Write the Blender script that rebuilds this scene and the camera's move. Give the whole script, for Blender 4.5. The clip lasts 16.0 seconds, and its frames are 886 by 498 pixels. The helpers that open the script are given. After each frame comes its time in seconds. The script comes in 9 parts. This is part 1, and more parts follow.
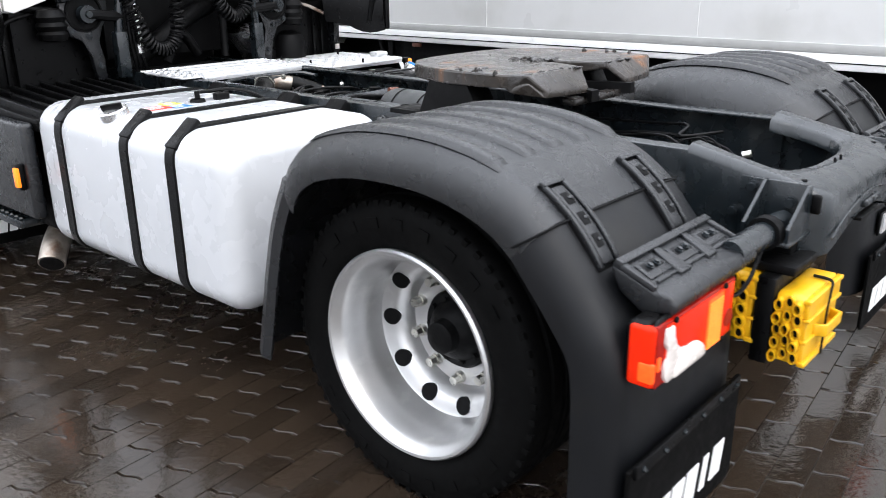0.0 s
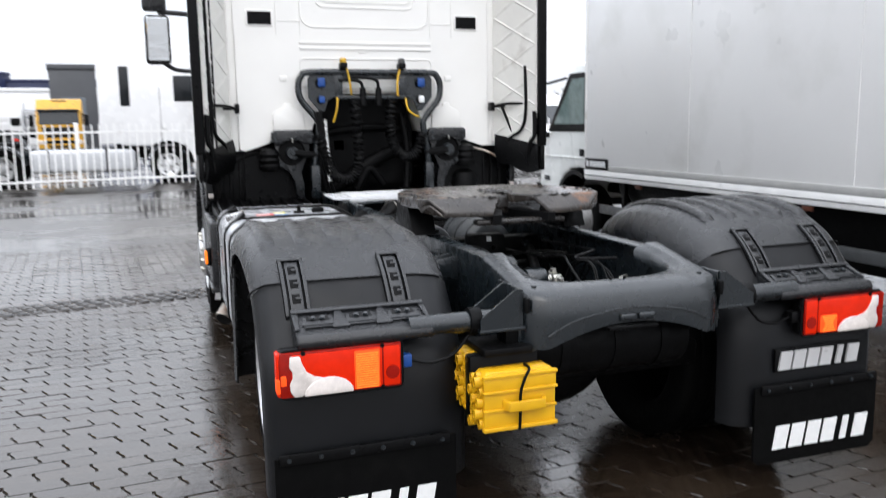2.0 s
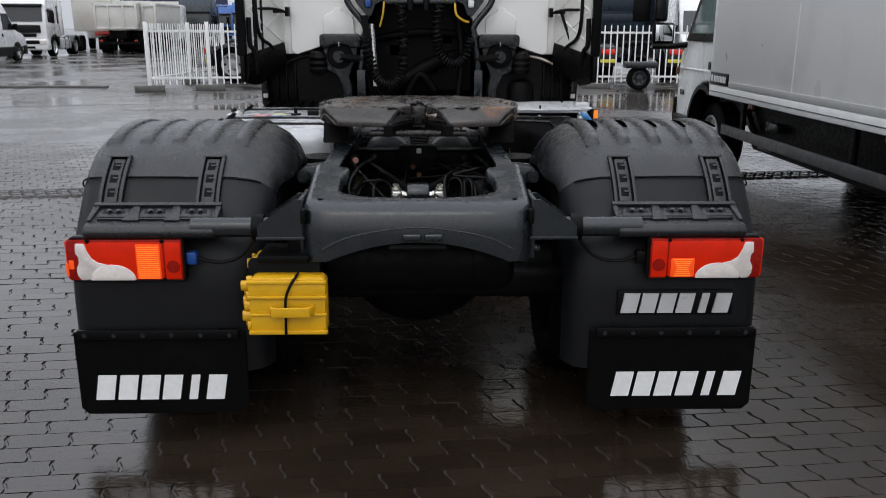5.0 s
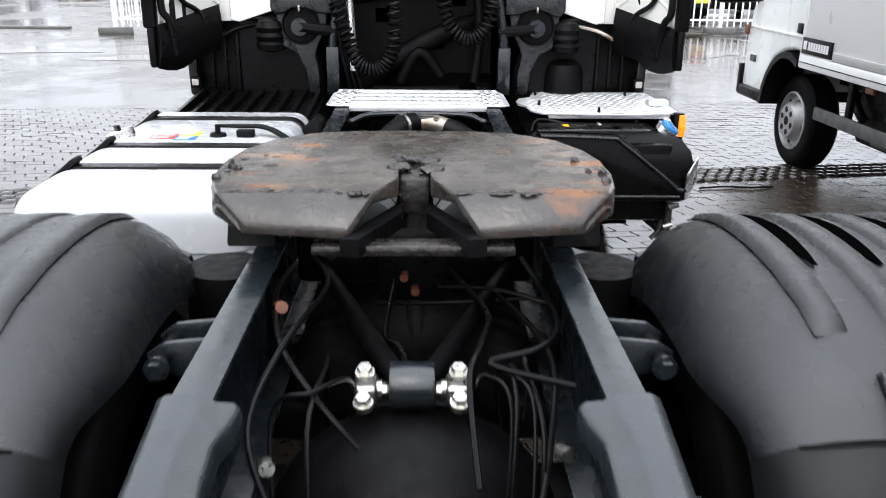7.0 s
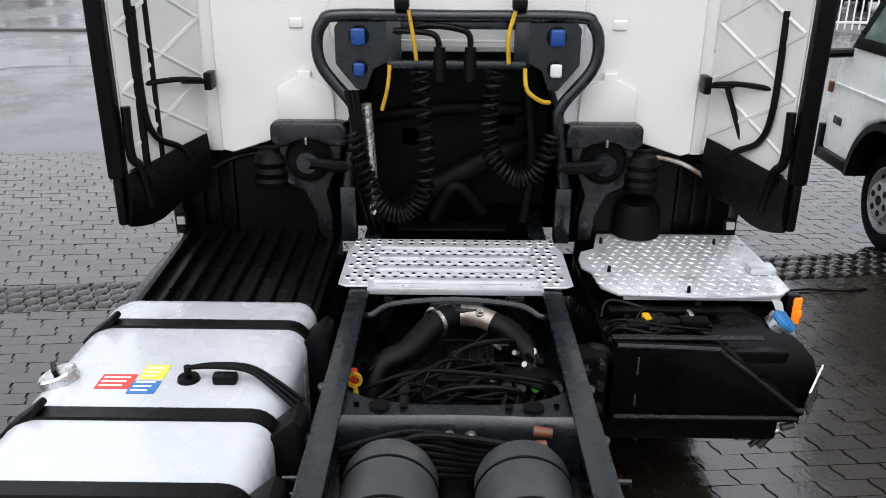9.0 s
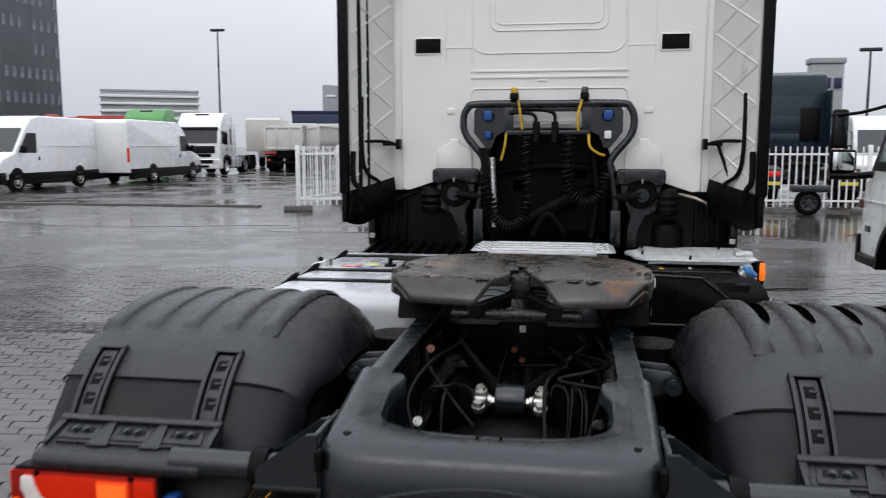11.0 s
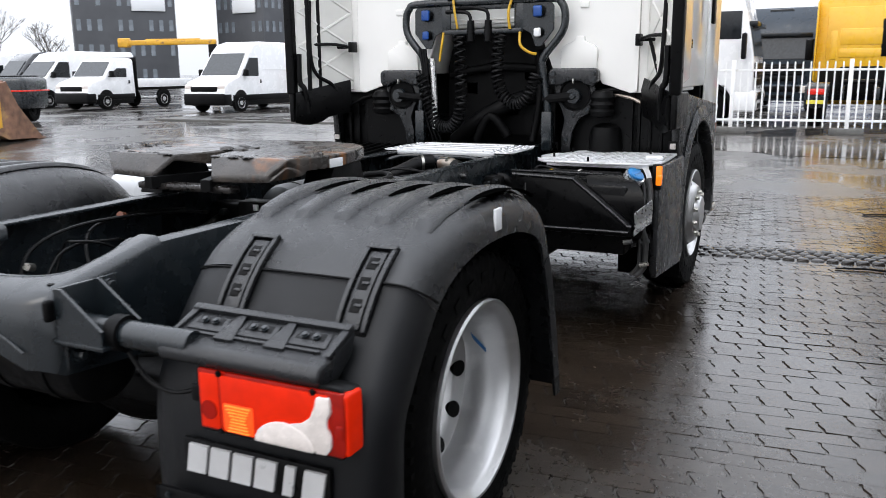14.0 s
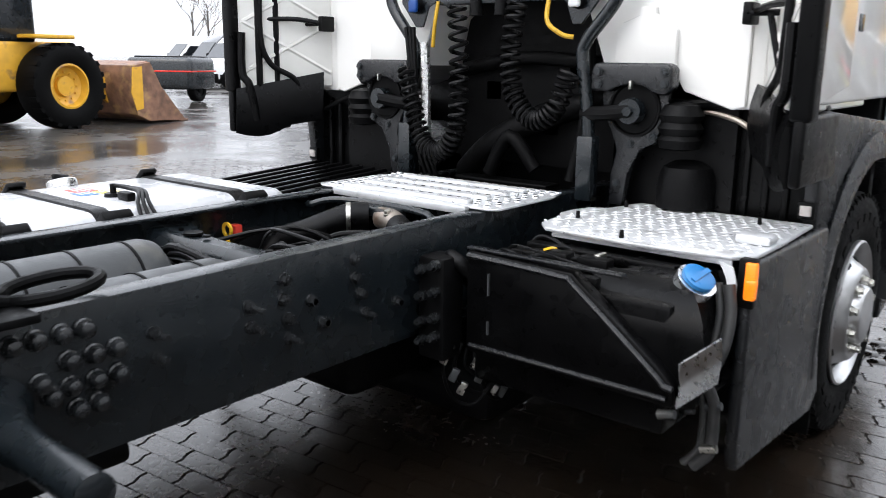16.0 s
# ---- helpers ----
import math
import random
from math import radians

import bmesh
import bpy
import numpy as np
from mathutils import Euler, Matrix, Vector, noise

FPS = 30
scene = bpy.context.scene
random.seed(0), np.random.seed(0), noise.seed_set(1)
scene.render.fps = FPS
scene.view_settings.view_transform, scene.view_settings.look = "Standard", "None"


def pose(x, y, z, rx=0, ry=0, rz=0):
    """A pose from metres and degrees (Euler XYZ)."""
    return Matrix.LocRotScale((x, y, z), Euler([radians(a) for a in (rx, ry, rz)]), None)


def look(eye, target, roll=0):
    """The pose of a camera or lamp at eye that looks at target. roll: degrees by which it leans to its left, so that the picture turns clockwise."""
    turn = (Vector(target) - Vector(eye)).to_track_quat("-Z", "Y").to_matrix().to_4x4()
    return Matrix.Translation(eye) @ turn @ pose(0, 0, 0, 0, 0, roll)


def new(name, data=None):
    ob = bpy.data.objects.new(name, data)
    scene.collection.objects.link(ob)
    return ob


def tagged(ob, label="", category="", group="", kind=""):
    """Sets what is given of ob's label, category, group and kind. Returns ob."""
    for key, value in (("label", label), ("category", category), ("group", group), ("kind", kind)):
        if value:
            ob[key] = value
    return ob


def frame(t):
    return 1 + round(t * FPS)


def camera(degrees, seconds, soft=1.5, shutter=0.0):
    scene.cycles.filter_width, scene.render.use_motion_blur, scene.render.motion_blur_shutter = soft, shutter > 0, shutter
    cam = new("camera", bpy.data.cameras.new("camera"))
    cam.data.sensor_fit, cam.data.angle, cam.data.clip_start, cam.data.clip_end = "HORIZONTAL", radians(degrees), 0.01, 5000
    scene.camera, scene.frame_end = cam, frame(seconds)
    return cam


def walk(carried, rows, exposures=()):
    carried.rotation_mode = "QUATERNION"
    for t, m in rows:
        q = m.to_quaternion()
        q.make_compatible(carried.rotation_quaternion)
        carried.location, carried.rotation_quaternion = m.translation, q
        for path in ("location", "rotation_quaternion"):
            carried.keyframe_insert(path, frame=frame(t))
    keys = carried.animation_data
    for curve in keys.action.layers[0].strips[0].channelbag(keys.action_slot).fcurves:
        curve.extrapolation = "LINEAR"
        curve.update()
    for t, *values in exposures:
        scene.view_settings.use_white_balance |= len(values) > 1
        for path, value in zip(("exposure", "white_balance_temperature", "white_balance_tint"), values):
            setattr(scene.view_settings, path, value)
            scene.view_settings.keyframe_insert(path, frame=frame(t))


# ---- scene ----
cam = camera(56.8, 16.0, soft=0.85, shutter=0.25)
PATH = [
    (0, (-2.719, -1.436, 1.534), (-1.3, -0.187, 0.882), -0.6),
    (0.5, (-2.528, -1.928, 1.52), (-1.238, -0.548, 0.863), -0.6),
    (1, (-2.259, -2.397, 1.521), (-1.086, -0.915, 0.865), -0.6),
    (1.5, (-1.973, -2.841, 1.53), (-1.015, -1.183, 0.952), -0.5),
    (2, (-1.554, -3.272, 1.521), (-0.912, -1.403, 1.217), -0.9),
    (2.5, (-1.173, -3.648, 1.515), (-0.835, -1.677, 1.484), -0.6),
    (3, (-0.797, -3.892, 1.485), (-0.633, -1.901, 1.574), -0.7),
    (3.5, (-0.461, -4.093, 1.505), (-0.365, -2.099, 1.621), -0.5),
    (4, (-0.185, -4.189, 1.531), (-0.134, -2.19, 1.552), -0.4),
    (4.2, (-0.103, -4.115, 1.526), (-0.062, -2.119, 1.407), -0.2),
    (6.3, (0.061, -2.327, 1.596), (0.134, -0.443, 0.928), 0.8),
    (6.5, (0.065, -2.12, 1.636), (0.136, -0.234, 0.972), 0.7),
    (7, (0.017, -1.517, 1.666), (0.069, 0.366, 0.994), 0.6),
    (7.5, (0.014, -0.949, 1.886), (0.031, 0.92, 1.175), 0.2),
    (8, (0.032, -0.515, 2.189), (0.022, 1.339, 1.439), 0.2),
    (8.5, (-0.006, -0.357, 2.263), (-0.017, 1.493, 1.505), 0.6),
    (8.7, (-0.027, -0.349, 2.256), (-0.038, 1.503, 1.5), 0.5),
    (10.8, (0.134, -2.294, 1.705), (-0.089, -0.326, 1.421), 0.1),
    (11, (0.19, -2.556, 1.635), (-0.127, -0.597, 1.385), -0.0),
    (11.5, (0.33, -2.964, 1.573), (-0.12, -1.036, 1.29), 0.1),
    (12, (0.697, -3.216, 1.55), (0.135, -1.333, 1.178), -0.4),
    (12.5, (1.233, -3.15, 1.514), (0.641, -1.282, 1.112), -0.9),
    (13, (1.657, -2.908, 1.49), (1.045, -1.049, 1.076), -0.6),
    (13.5, (1.927, -2.565, 1.463), (1.23, -0.737, 1.048), -0.5),
    (14, (2.145, -2.099, 1.473), (1.283, -0.345, 1.05), -0.6),
    (14.5, (2.26, -1.544, 1.478), (1.331, 0.173, 1.044), -0.0),
    (15, (2.246, -0.942, 1.508), (1.215, 0.714, 1.066), 0.1),
    (15.5, (2.186, -0.388, 1.475), (1.063, 1.21, 1.044), 0.5),
    (16, (1.964, 0.16, 1.49), (0.733, 1.67, 1.039), 0.7),
]
EXPOSURES = [(0.0, 0.80), (1.0, 0.74), (1.5, 0.6), (2.0, 0.24), (2.6, -0.50), (3.5, -1.09), (4.2, -1.26), (6.3, 0.95), (6.6, 0.95), (7.0, 0.75), (8.0, 0.3), (8.7, 0.1), (10.8, -0.48), (11.8, -0.34), (12.5, -0.10), (14.0, 0.25), (15.0, 0.38), (16.0, 0.58)]
walk(cam, [(t, look(eye, target, roll)) for t, eye, target, roll in PATH], EXPOSURES)

# ---- overcast daylight ----
world = bpy.data.worlds.new("overcast_sky")
scene.world = world
world.use_nodes = True
wt = world.node_tree
wt.nodes.clear()
w_out = wt.nodes.new("ShaderNodeOutputWorld")
w_bg = wt.nodes.new("ShaderNodeBackground")
w_sky = wt.nodes.new("ShaderNodeTexSky")
w_sky.sky_type = "NISHITA"
w_sky.sun_disc = False
w_sky.sun_elevation = radians(38)
w_sky.sun_rotation = radians(200)
w_sky.air_density, w_sky.dust_density, w_sky.ozone_density = 1.0, 6.0, 1.0
w_mix = wt.nodes.new("ShaderNodeMix")
w_mix.data_type = "RGBA"
w_mix.inputs[0].default_value = 0.93
w_cloud = wt.nodes.new("ShaderNodeTexNoise")
w_cloud.inputs["Scale"].default_value = 1.6
w_cloud.inputs["Detail"].default_value = 5
w_ramp = wt.nodes.new("ShaderNodeValToRGB")
w_ramp.color_ramp.elements[0].position, w_ramp.color_ramp.elements[0].color = 0.3, (7.15, 7.5, 8.3, 1)
w_ramp.color_ramp.elements[1].position, w_ramp.color_ramp.elements[1].color = 0.7, (8.9, 9.25, 10.0, 1)
w_coord = wt.nodes.new("ShaderNodeTexCoord")
wt.links.new(w_coord.outputs["Generated"], w_cloud.inputs["Vector"])
wt.links.new(w_cloud.outputs["Fac"], w_ramp.inputs["Fac"])
wt.links.new(w_sky.outputs["Color"], w_mix.inputs[6])
wt.links.new(w_ramp.outputs["Color"], w_mix.inputs[7])
# an overcast sky is brightest overhead
w_sep = wt.nodes.new("ShaderNodeSeparateXYZ")
wt.links.new(w_coord.outputs["Generated"], w_sep.inputs[0])
w_grad = wt.nodes.new("ShaderNodeMapRange")
w_grad.inputs["From Min"].default_value, w_grad.inputs["From Max"].default_value = 0.0, 1.0
w_grad.inputs["To Min"].default_value, w_grad.inputs["To Max"].default_value = 0.78, 2.3
wt.links.new(w_sep.outputs["Z"], w_grad.inputs["Value"])
w_mul = wt.nodes.new("ShaderNodeVectorMath")
w_mul.operation = "SCALE"
wt.links.new(w_mix.outputs[2], w_mul.inputs[0])
wt.links.new(w_grad.outputs["Result"], w_mul.inputs["Scale"])
wt.links.new(w_mul.outputs["Vector"], w_bg.inputs["Color"])
w_bg.inputs["Strength"].default_value = 0.14
wt.links.new(w_bg.outputs["Background"], w_out.inputs["Surface"])

sun = new("sun", bpy.data.lights.new("sun", "SUN"))
sun.data.energy = 0.5
sun.data.angle = radians(30)
sun.data.color = (1.0, 0.98, 0.95)
sun.matrix_world = look((0, 0, 30), (4.0, 22.0, 0.0))

# ---- materials ----
MATS = {}


def mat(name, col, rough=0.5, metal=0.0, var=0.12, scale=12.0, bump=0.05, bscale=220.0, rvar=0.1, coat=0.0, stain=None, stain_amount=0.45, stain_scale=5.0, emit=None, power=0.0, trans=0.0, island=False, spec=0.5):
    m = bpy.data.materials.new(name)
    m.use_nodes = True
    t = m.node_tree
    b = t.nodes["Principled BSDF"]
    co = t.nodes.new("ShaderNodeTexCoord")

    def noise(s, detail=4.0):
        n = t.nodes.new("ShaderNodeTexNoise")
        n.inputs["Scale"].default_value, n.inputs["Detail"].default_value = s, detail
        t.links.new(co.outputs["Object"], n.inputs["Vector"])
        return n

    big, fine = noise(scale), noise(bscale, 3.0)
    ramp = t.nodes.new("ShaderNodeValToRGB")
    lo = [c * (1 - var) for c in col]
    hi = [min(1, c * (1 + var)) for c in col]
    ramp.color_ramp.elements[0].position, ramp.color_ramp.elements[0].color = 0.32, (*lo, 1)
    ramp.color_ramp.elements[1].position, ramp.color_ramp.elements[1].color = 0.68, (*hi, 1)
    t.links.new(big.outputs["Fac"], ramp.inputs["Fac"])
    colour = ramp.outputs["Color"]
    if stain:
        sn = noise(stain_scale, 8.0)
        sr = t.nodes.new("ShaderNodeValToRGB")
        sr.color_ramp.elements[0].position, sr.color_ramp.elements[0].color = 1 - stain_amount, (0, 0, 0, 1)
        sr.color_ramp.elements[1].position, sr.color_ramp.elements[1].color = min(1, 1 - stain_amount + 0.14), (1, 1, 1, 1)
        t.links.new(sn.outputs["Fac"], sr.inputs["Fac"])
        mx = t.nodes.new("ShaderNodeMix")
        mx.data_type = "RGBA"
        t.links.new(sr.outputs["Color"], mx.inputs[0])
        t.links.new(colour, mx.inputs[6])
        mx.inputs[7].default_value = (*stain, 1)
        colour = mx.outputs[2]
    if island:
        geo = t.nodes.new("ShaderNodeNewGeometry")
        info = t.nodes.new("ShaderNodeObjectInfo")
        add = t.nodes.new("ShaderNodeMath")
        add.operation = "ADD"
        t.links.new(geo.outputs["Random Per Island"], add.inputs[0])
        t.links.new(info.outputs["Random"], add.inputs[1])
        fr = t.nodes.new("ShaderNodeMath")
        fr.operation = "FRACT"
        t.links.new(add.outputs[0], fr.inputs[0])
        mr = t.nodes.new("ShaderNodeMapRange")
        mr.inputs["To Min"].default_value, mr.inputs["To Max"].default_value = 0.72, 1.25
        t.links.new(fr.outputs[0], mr.inputs["Value"])
        hs = t.nodes.new("ShaderNodeHueSaturation")
        t.links.new(mr.outputs["Result"], hs.inputs["Value"])
        t.links.new(colour, hs.inputs["Color"])
        colour = hs.outputs["Color"]
    t.links.new(colour, b.inputs["Base Color"])
    rr = t.nodes.new("ShaderNodeMapRange")
    rr.inputs["From Min"].default_value, rr.inputs["From Max"].default_value = 0.3, 0.7
    rr.inputs["To Min"].default_value, rr.inputs["To Max"].default_value = max(0.02, rough - rvar), min(1, rough + rvar)
    t.links.new(noise(scale * 2.3).outputs["Fac"], rr.inputs["Value"])
    t.links.new(rr.outputs["Result"], b.inputs["Roughness"])
    b.inputs["Metallic"].default_value = metal
    b.inputs["Specular IOR Level"].default_value = spec
    b.inputs["Coat Weight"].default_value = coat
    b.inputs["Coat Roughness"].default_value = 0.06
    b.inputs["Transmission Weight"].default_value = trans
    if bump:
        bp = t.nodes.new("ShaderNodeBump")
        bp.inputs["Strength"].default_value = bump
        bp.inputs["Distance"].default_value = 0.004
        t.links.new(fine.outputs["Fac"], bp.inputs["Height"])
        t.links.new(bp.outputs["Normal"], b.inputs["Normal"])
    if emit:
        b.inputs["Emission Color"].default_value = (*emit, 1)
        b.inputs["Emission Strength"].default_value = power
    MATS[name] = m
    return m


PLASTIC = mat("dark_grey_plastic", (0.0048, 0.0055, 0.0068), 0.27, var=0.12, scale=5, bump=0.35, bscale=700, rvar=0.08, stain=(0.0062, 0.0067, 0.0076), stain_amount=0.36, stain_scale=3, spec=0.56)
# Darker, duller copy of the grey plastic: the rear panels' shade as colour.
DULLP = mat("shade_toned_plastic", (0.0042, 0.0046, 0.0055), 0.40, var=0.25, scale=4, bump=0.3, bscale=500, rvar=0.08, stain=(0.0075, 0.0073, 0.0070), stain_amount=0.42, stain_scale=5, spec=0.26)
BLACKP = mat("black_plastic", (0.0024, 0.0024, 0.0026), 0.34, var=0.2, bump=0.2, bscale=500, spec=0.13)
RUBBER = mat("black_rubber", (0.0024, 0.0024, 0.0024), 0.62, var=0.25, scale=20, bump=0.3, bscale=300, stain=(0.0042, 0.0041, 0.004), stain_amount=0.4, stain_scale=9, spec=0.06)
CHASSIS = mat("chassis_paint", (0.0075, 0.0104, 0.0126), 0.26, var=0.09, scale=7, bump=0.12, bscale=160, rvar=0.1, stain=(0.0062, 0.0080, 0.0095), stain_amount=0.32, stain_scale=6, spec=0.62)
# Set darker than real metal: underframe shade is partly in this base colour.
BLACKM = mat("deepened_dirty_metal", (0.0026, 0.0026, 0.0028), 0.50, var=0.3, scale=14, bump=0.25, bscale=120, rvar=0.15, stain=(0.006, 0.0055, 0.005), stain_amount=0.36, stain_scale=12, spec=0.10)
WHITE = mat("white_cab_paint", (0.80, 0.79, 0.76), 0.34, var=0.02, scale=3, bump=0.0, rvar=0.05, stain=(0.74, 0.73, 0.70), stain_amount=0.34, stain_scale=2.2, spec=0.35, coat=0.9)
WHITE_IN = mat("white_inner_plastic", (0.70, 0.69, 0.65), 0.5, var=0.05, scale=4, bump=0.1, stain=(0.52, 0.50, 0.46), stain_amount=0.4, stain_scale=5)
# White inner skin that stands unlit: its shade is put into this grey.
SHADE_IN = mat("shaded_white_inner_skin", (0.30, 0.29, 0.275), 0.6, var=0.15, scale=3, bump=0.1)
TANKW = mat("tank_silver_white_paint", (0.50, 0.51, 0.525), 0.26, var=0.04, scale=4, bump=0.03, bscale=60, rvar=0.08, coat=0.3, stain=(0.475, 0.485, 0.50), stain_amount=0.30, stain_scale=3)
ALU = mat("brushed_aluminium", (0.80, 0.80, 0.80), 0.30, metal=1.0, var=0.08, scale=25, bump=0.12, bscale=260, rvar=0.1, stain=(0.58, 0.57, 0.55), stain_amount=0.42, stain_scale=8)
RIM = mat("polished_aluminium_rim", (0.54, 0.54, 0.54), 0.37, metal=0.9, var=0.03, scale=14, bump=0.06, bscale=300, rvar=0.05, stain=(0.63, 0.63, 0.62), stain_amount=0.42, stain_scale=11)
PLATE = mat("painted_tread_plate", (0.68, 0.69, 0.70), 0.36, metal=0.48, var=0.08, scale=15, bump=0.1, stain=(0.42, 0.42, 0.42), stain_amount=0.42, stain_scale=9)
CHROME = mat("zinc_bolt", (0.50, 0.49, 0.45), 0.32, metal=1.0, var=0.25, scale=30, bump=0.15)
STEEL = mat("greasy_worn_steel", (0.030, 0.026, 0.023), 0.24, metal=0.0, var=0.4, scale=9, bump=0.35, bscale=70, rvar=0.18, stain=(0.050, 0.040, 0.032), stain_amount=0.46, stain_scale=4.6, spec=0.5)


def scraped_rust(m, colour):
    """Bright rust in scraped streaks across the plate's two shoulders."""
    t = m.node_tree
    b = t.nodes["Principled BSDF"]
    co = t.nodes.new("ShaderNodeTexCoord")
    mp = t.nodes.new("ShaderNodeMapping")
    mp.inputs["Scale"].default_value = (5.5, 15.0, 1.0)
    mp.inputs["Location"].default_value = (3.1, 0.4, 0.0)
    t.links.new(co.outputs["Object"], mp.inputs["Vector"])
    n = t.nodes.new("ShaderNodeTexNoise")
    n.inputs["Scale"].default_value, n.inputs["Detail"].default_value = 1.0, 5.0
    t.links.new(mp.outputs["Vector"], n.inputs["Vector"])
    sep = t.nodes.new("ShaderNodeSeparateXYZ")
    t.links.new(co.outputs["Object"], sep.inputs[0])
    ab = t.nodes.new("ShaderNodeMath")
    ab.operation = "ABSOLUTE"
    t.links.new(sep.outputs["X"], ab.inputs[0])
    side = t.nodes.new("ShaderNodeMapRange")
    side.inputs["From Min"].default_value, side.inputs["From Max"].default_value = 0.08, 0.34
    side.inputs["To Min"].default_value, side.inputs["To Max"].default_value = -0.10, 0.06
    t.links.new(ab.outputs[0], side.inputs["Value"])
    add = t.nodes.new("ShaderNodeMath")
    t.links.new(n.outputs["Fac"], add.inputs[0])
    t.links.new(side.outputs["Result"], add.inputs[1])
    ramp = t.nodes.new("ShaderNodeValToRGB")
    ramp.color_ramp.elements[0].position, ramp.color_ramp.elements[0].color = 0.60, (0, 0, 0, 1)
    ramp.color_ramp.elements[1].position, ramp.color_ramp.elements[1].color = 0.74, (1, 1, 1, 1)
    t.links.new(add.outputs[0], ramp.inputs["Fac"])
    mx = t.nodes.new("ShaderNodeMix")
    mx.data_type = "RGBA"
    t.links.new(ramp.outputs["Color"], mx.inputs[0])
    t.links.new(b.inputs["Base Color"].links[0].from_socket, mx.inputs[6])
    mx.inputs[7].default_value = (*colour, 1)
    t.links.new(mx.outputs[2], b.inputs["Base Color"])


scraped_rust(STEEL, (0.17, 0.066, 0.018))
GREASE = mat("black_grease", (0.012, 0.010, 0.009), 0.3, var=0.4, scale=25, bump=0.8, bscale=60, rvar=0.15, stain=(0.04, 0.03, 0.02), stain_amount=0.4, stain_scale=14)
BOOT = mat("air_bellow_rubber", (0.050, 0.053, 0.055), 0.42, var=0.15, scale=8, bump=0.2, stain=(0.09, 0.088, 0.08), stain_amount=0.42, stain_scale=7, spec=0.4)
RED = mat("red_lens", (0.50, 0.010, 0.004), 0.14, var=0.25, scale=25, bump=0.25, bscale=380, coat=0.5, emit=(1.0, 0.03, 0.006), power=0.16)
NAVY = mat("dark_navy_plastic", (0.0025, 0.0032, 0.009), 0.45, var=0.1, bump=0.05)
CLEARL = mat("clear_reverse_lens", (0.68, 0.62, 0.58), 0.22, var=0.08, scale=40, bump=0.3, bscale=380, coat=0.5)
AMBER = mat("lit_amber_lens", (0.7, 0.17, 0.008), 0.2, var=0.2, scale=60, bump=0.4, bscale=300, coat=0.4, emit=(1.0, 0.20, 0.008), power=0.75)
YELLOW = mat("yellow_plastic", (0.66, 0.36, 0.006), 0.38, var=0.06, scale=14, bump=0.1, rvar=0.08, stain=(0.45, 0.24, 0.01), stain_amount=0.36, stain_scale=10)
BLUE = mat("blue_plastic", (0.008, 0.055, 0.24), 0.35, var=0.12, bump=0.05)
CAPBLUE = mat("light_blue_cap", (0.02, 0.17, 0.42), 0.35, var=0.1, bump=0.05)
YHOSE = mat("yellow_hose", (0.58, 0.34, 0.02), 0.4, var=0.15, scale=30, bump=0.1, stain=(0.20, 0.12, 0.02), stain_amount=0.40, stain_scale=40)
WRITE = mat("white_letter_shape", (0.78, 0.78, 0.77), 0.4, var=0.04, scale=40, bump=0.04)
SILVERL = mat("silver_letter_shape", (0.50, 0.50, 0.50), 0.36, metal=0.15, var=0.06, scale=12, bump=0.02)
GLASS = mat("dark_vehicle_glass", (0.010, 0.012, 0.014), 0.08, var=0.2, bump=0.0, spec=0.35)
SCREEN = mat("tinted_windscreen", (0.030, 0.034, 0.037), 0.10, var=0.2, bump=0.0, spec=0.5)
MIRROR = mat("mirror_glass", (0.80, 0.82, 0.83), 0.03, metal=1.0, var=0.02, bump=0.0, rvar=0.01)
FENCEW = mat("white_fence_paint", (0.78, 0.78, 0.77), 0.42, var=0.06, scale=5, bump=0.05, stain=(0.58, 0.57, 0.54), stain_amount=0.38, stain_scale=6)
CONCRETE = mat("dark_concrete_block", (0.10, 0.098, 0.092), 0.7, var=0.25, scale=9, bump=0.5, bscale=60)
BOXW = mat("box_body_panel", (0.72, 0.72, 0.71), 0.36, var=0.025, scale=0.8, bump=0.03, bscale=40, stain=(0.64, 0.64, 0.62), stain_amount=0.42, stain_scale=1.2)
VANW = mat("white_van_paint", (0.78, 0.78, 0.78), 0.25, var=0.03, scale=2, bump=0.0, coat=0.6, stain=(0.68, 0.68, 0.67), stain_amount=0.38, stain_scale=2)
LOADY = mat("loader_yellow_paint", (0.62, 0.33, 0.025), 0.45, var=0.12, scale=4, bump=0.15, stain=(0.23, 0.12, 0.05), stain_amount=0.42, stain_scale=4)
RUST = mat("rusty_bucket_steel", (0.17, 0.085, 0.05), 0.55, var=0.4, scale=5, bump=0.4, bscale=50, stain=(0.34, 0.20, 0.08), stain_amount=0.46, stain_scale=3)
TRUCKY = mat("yellow_truck_paint", (0.78, 0.44, 0.02), 0.3, var=0.04, scale=2, bump=0.0, coat=0.5, stain=(0.66, 0.37, 0.02), stain_amount=0.36)
TRUCKB = mat("dark_blue_truck_paint", (0.008, 0.017, 0.028), 0.32, var=0.1, scale=2, bump=0.0, spec=0.4)
GREEN = mat("green_truck_paint", (0.06, 0.28, 0.05), 0.35, var=0.08, scale=2, bump=0.0, coat=0.4)
REDP = mat("red_crane_paint", (0.42, 0.035, 0.02), 0.4, var=0.12, scale=4, bump=0.05)
GREYTIP = mat("pale_tipper_steel", (0.60, 0.59, 0.55), 0.5, var=0.06, scale=1.2, bump=0.1, stain=(0.50, 0.48, 0.44), stain_amount=0.36, stain_scale=2.5)
BLUET = mat("blue_tarpaulin", (0.03, 0.10, 0.32), 0.5, var=0.15, scale=3, bump=0.1)
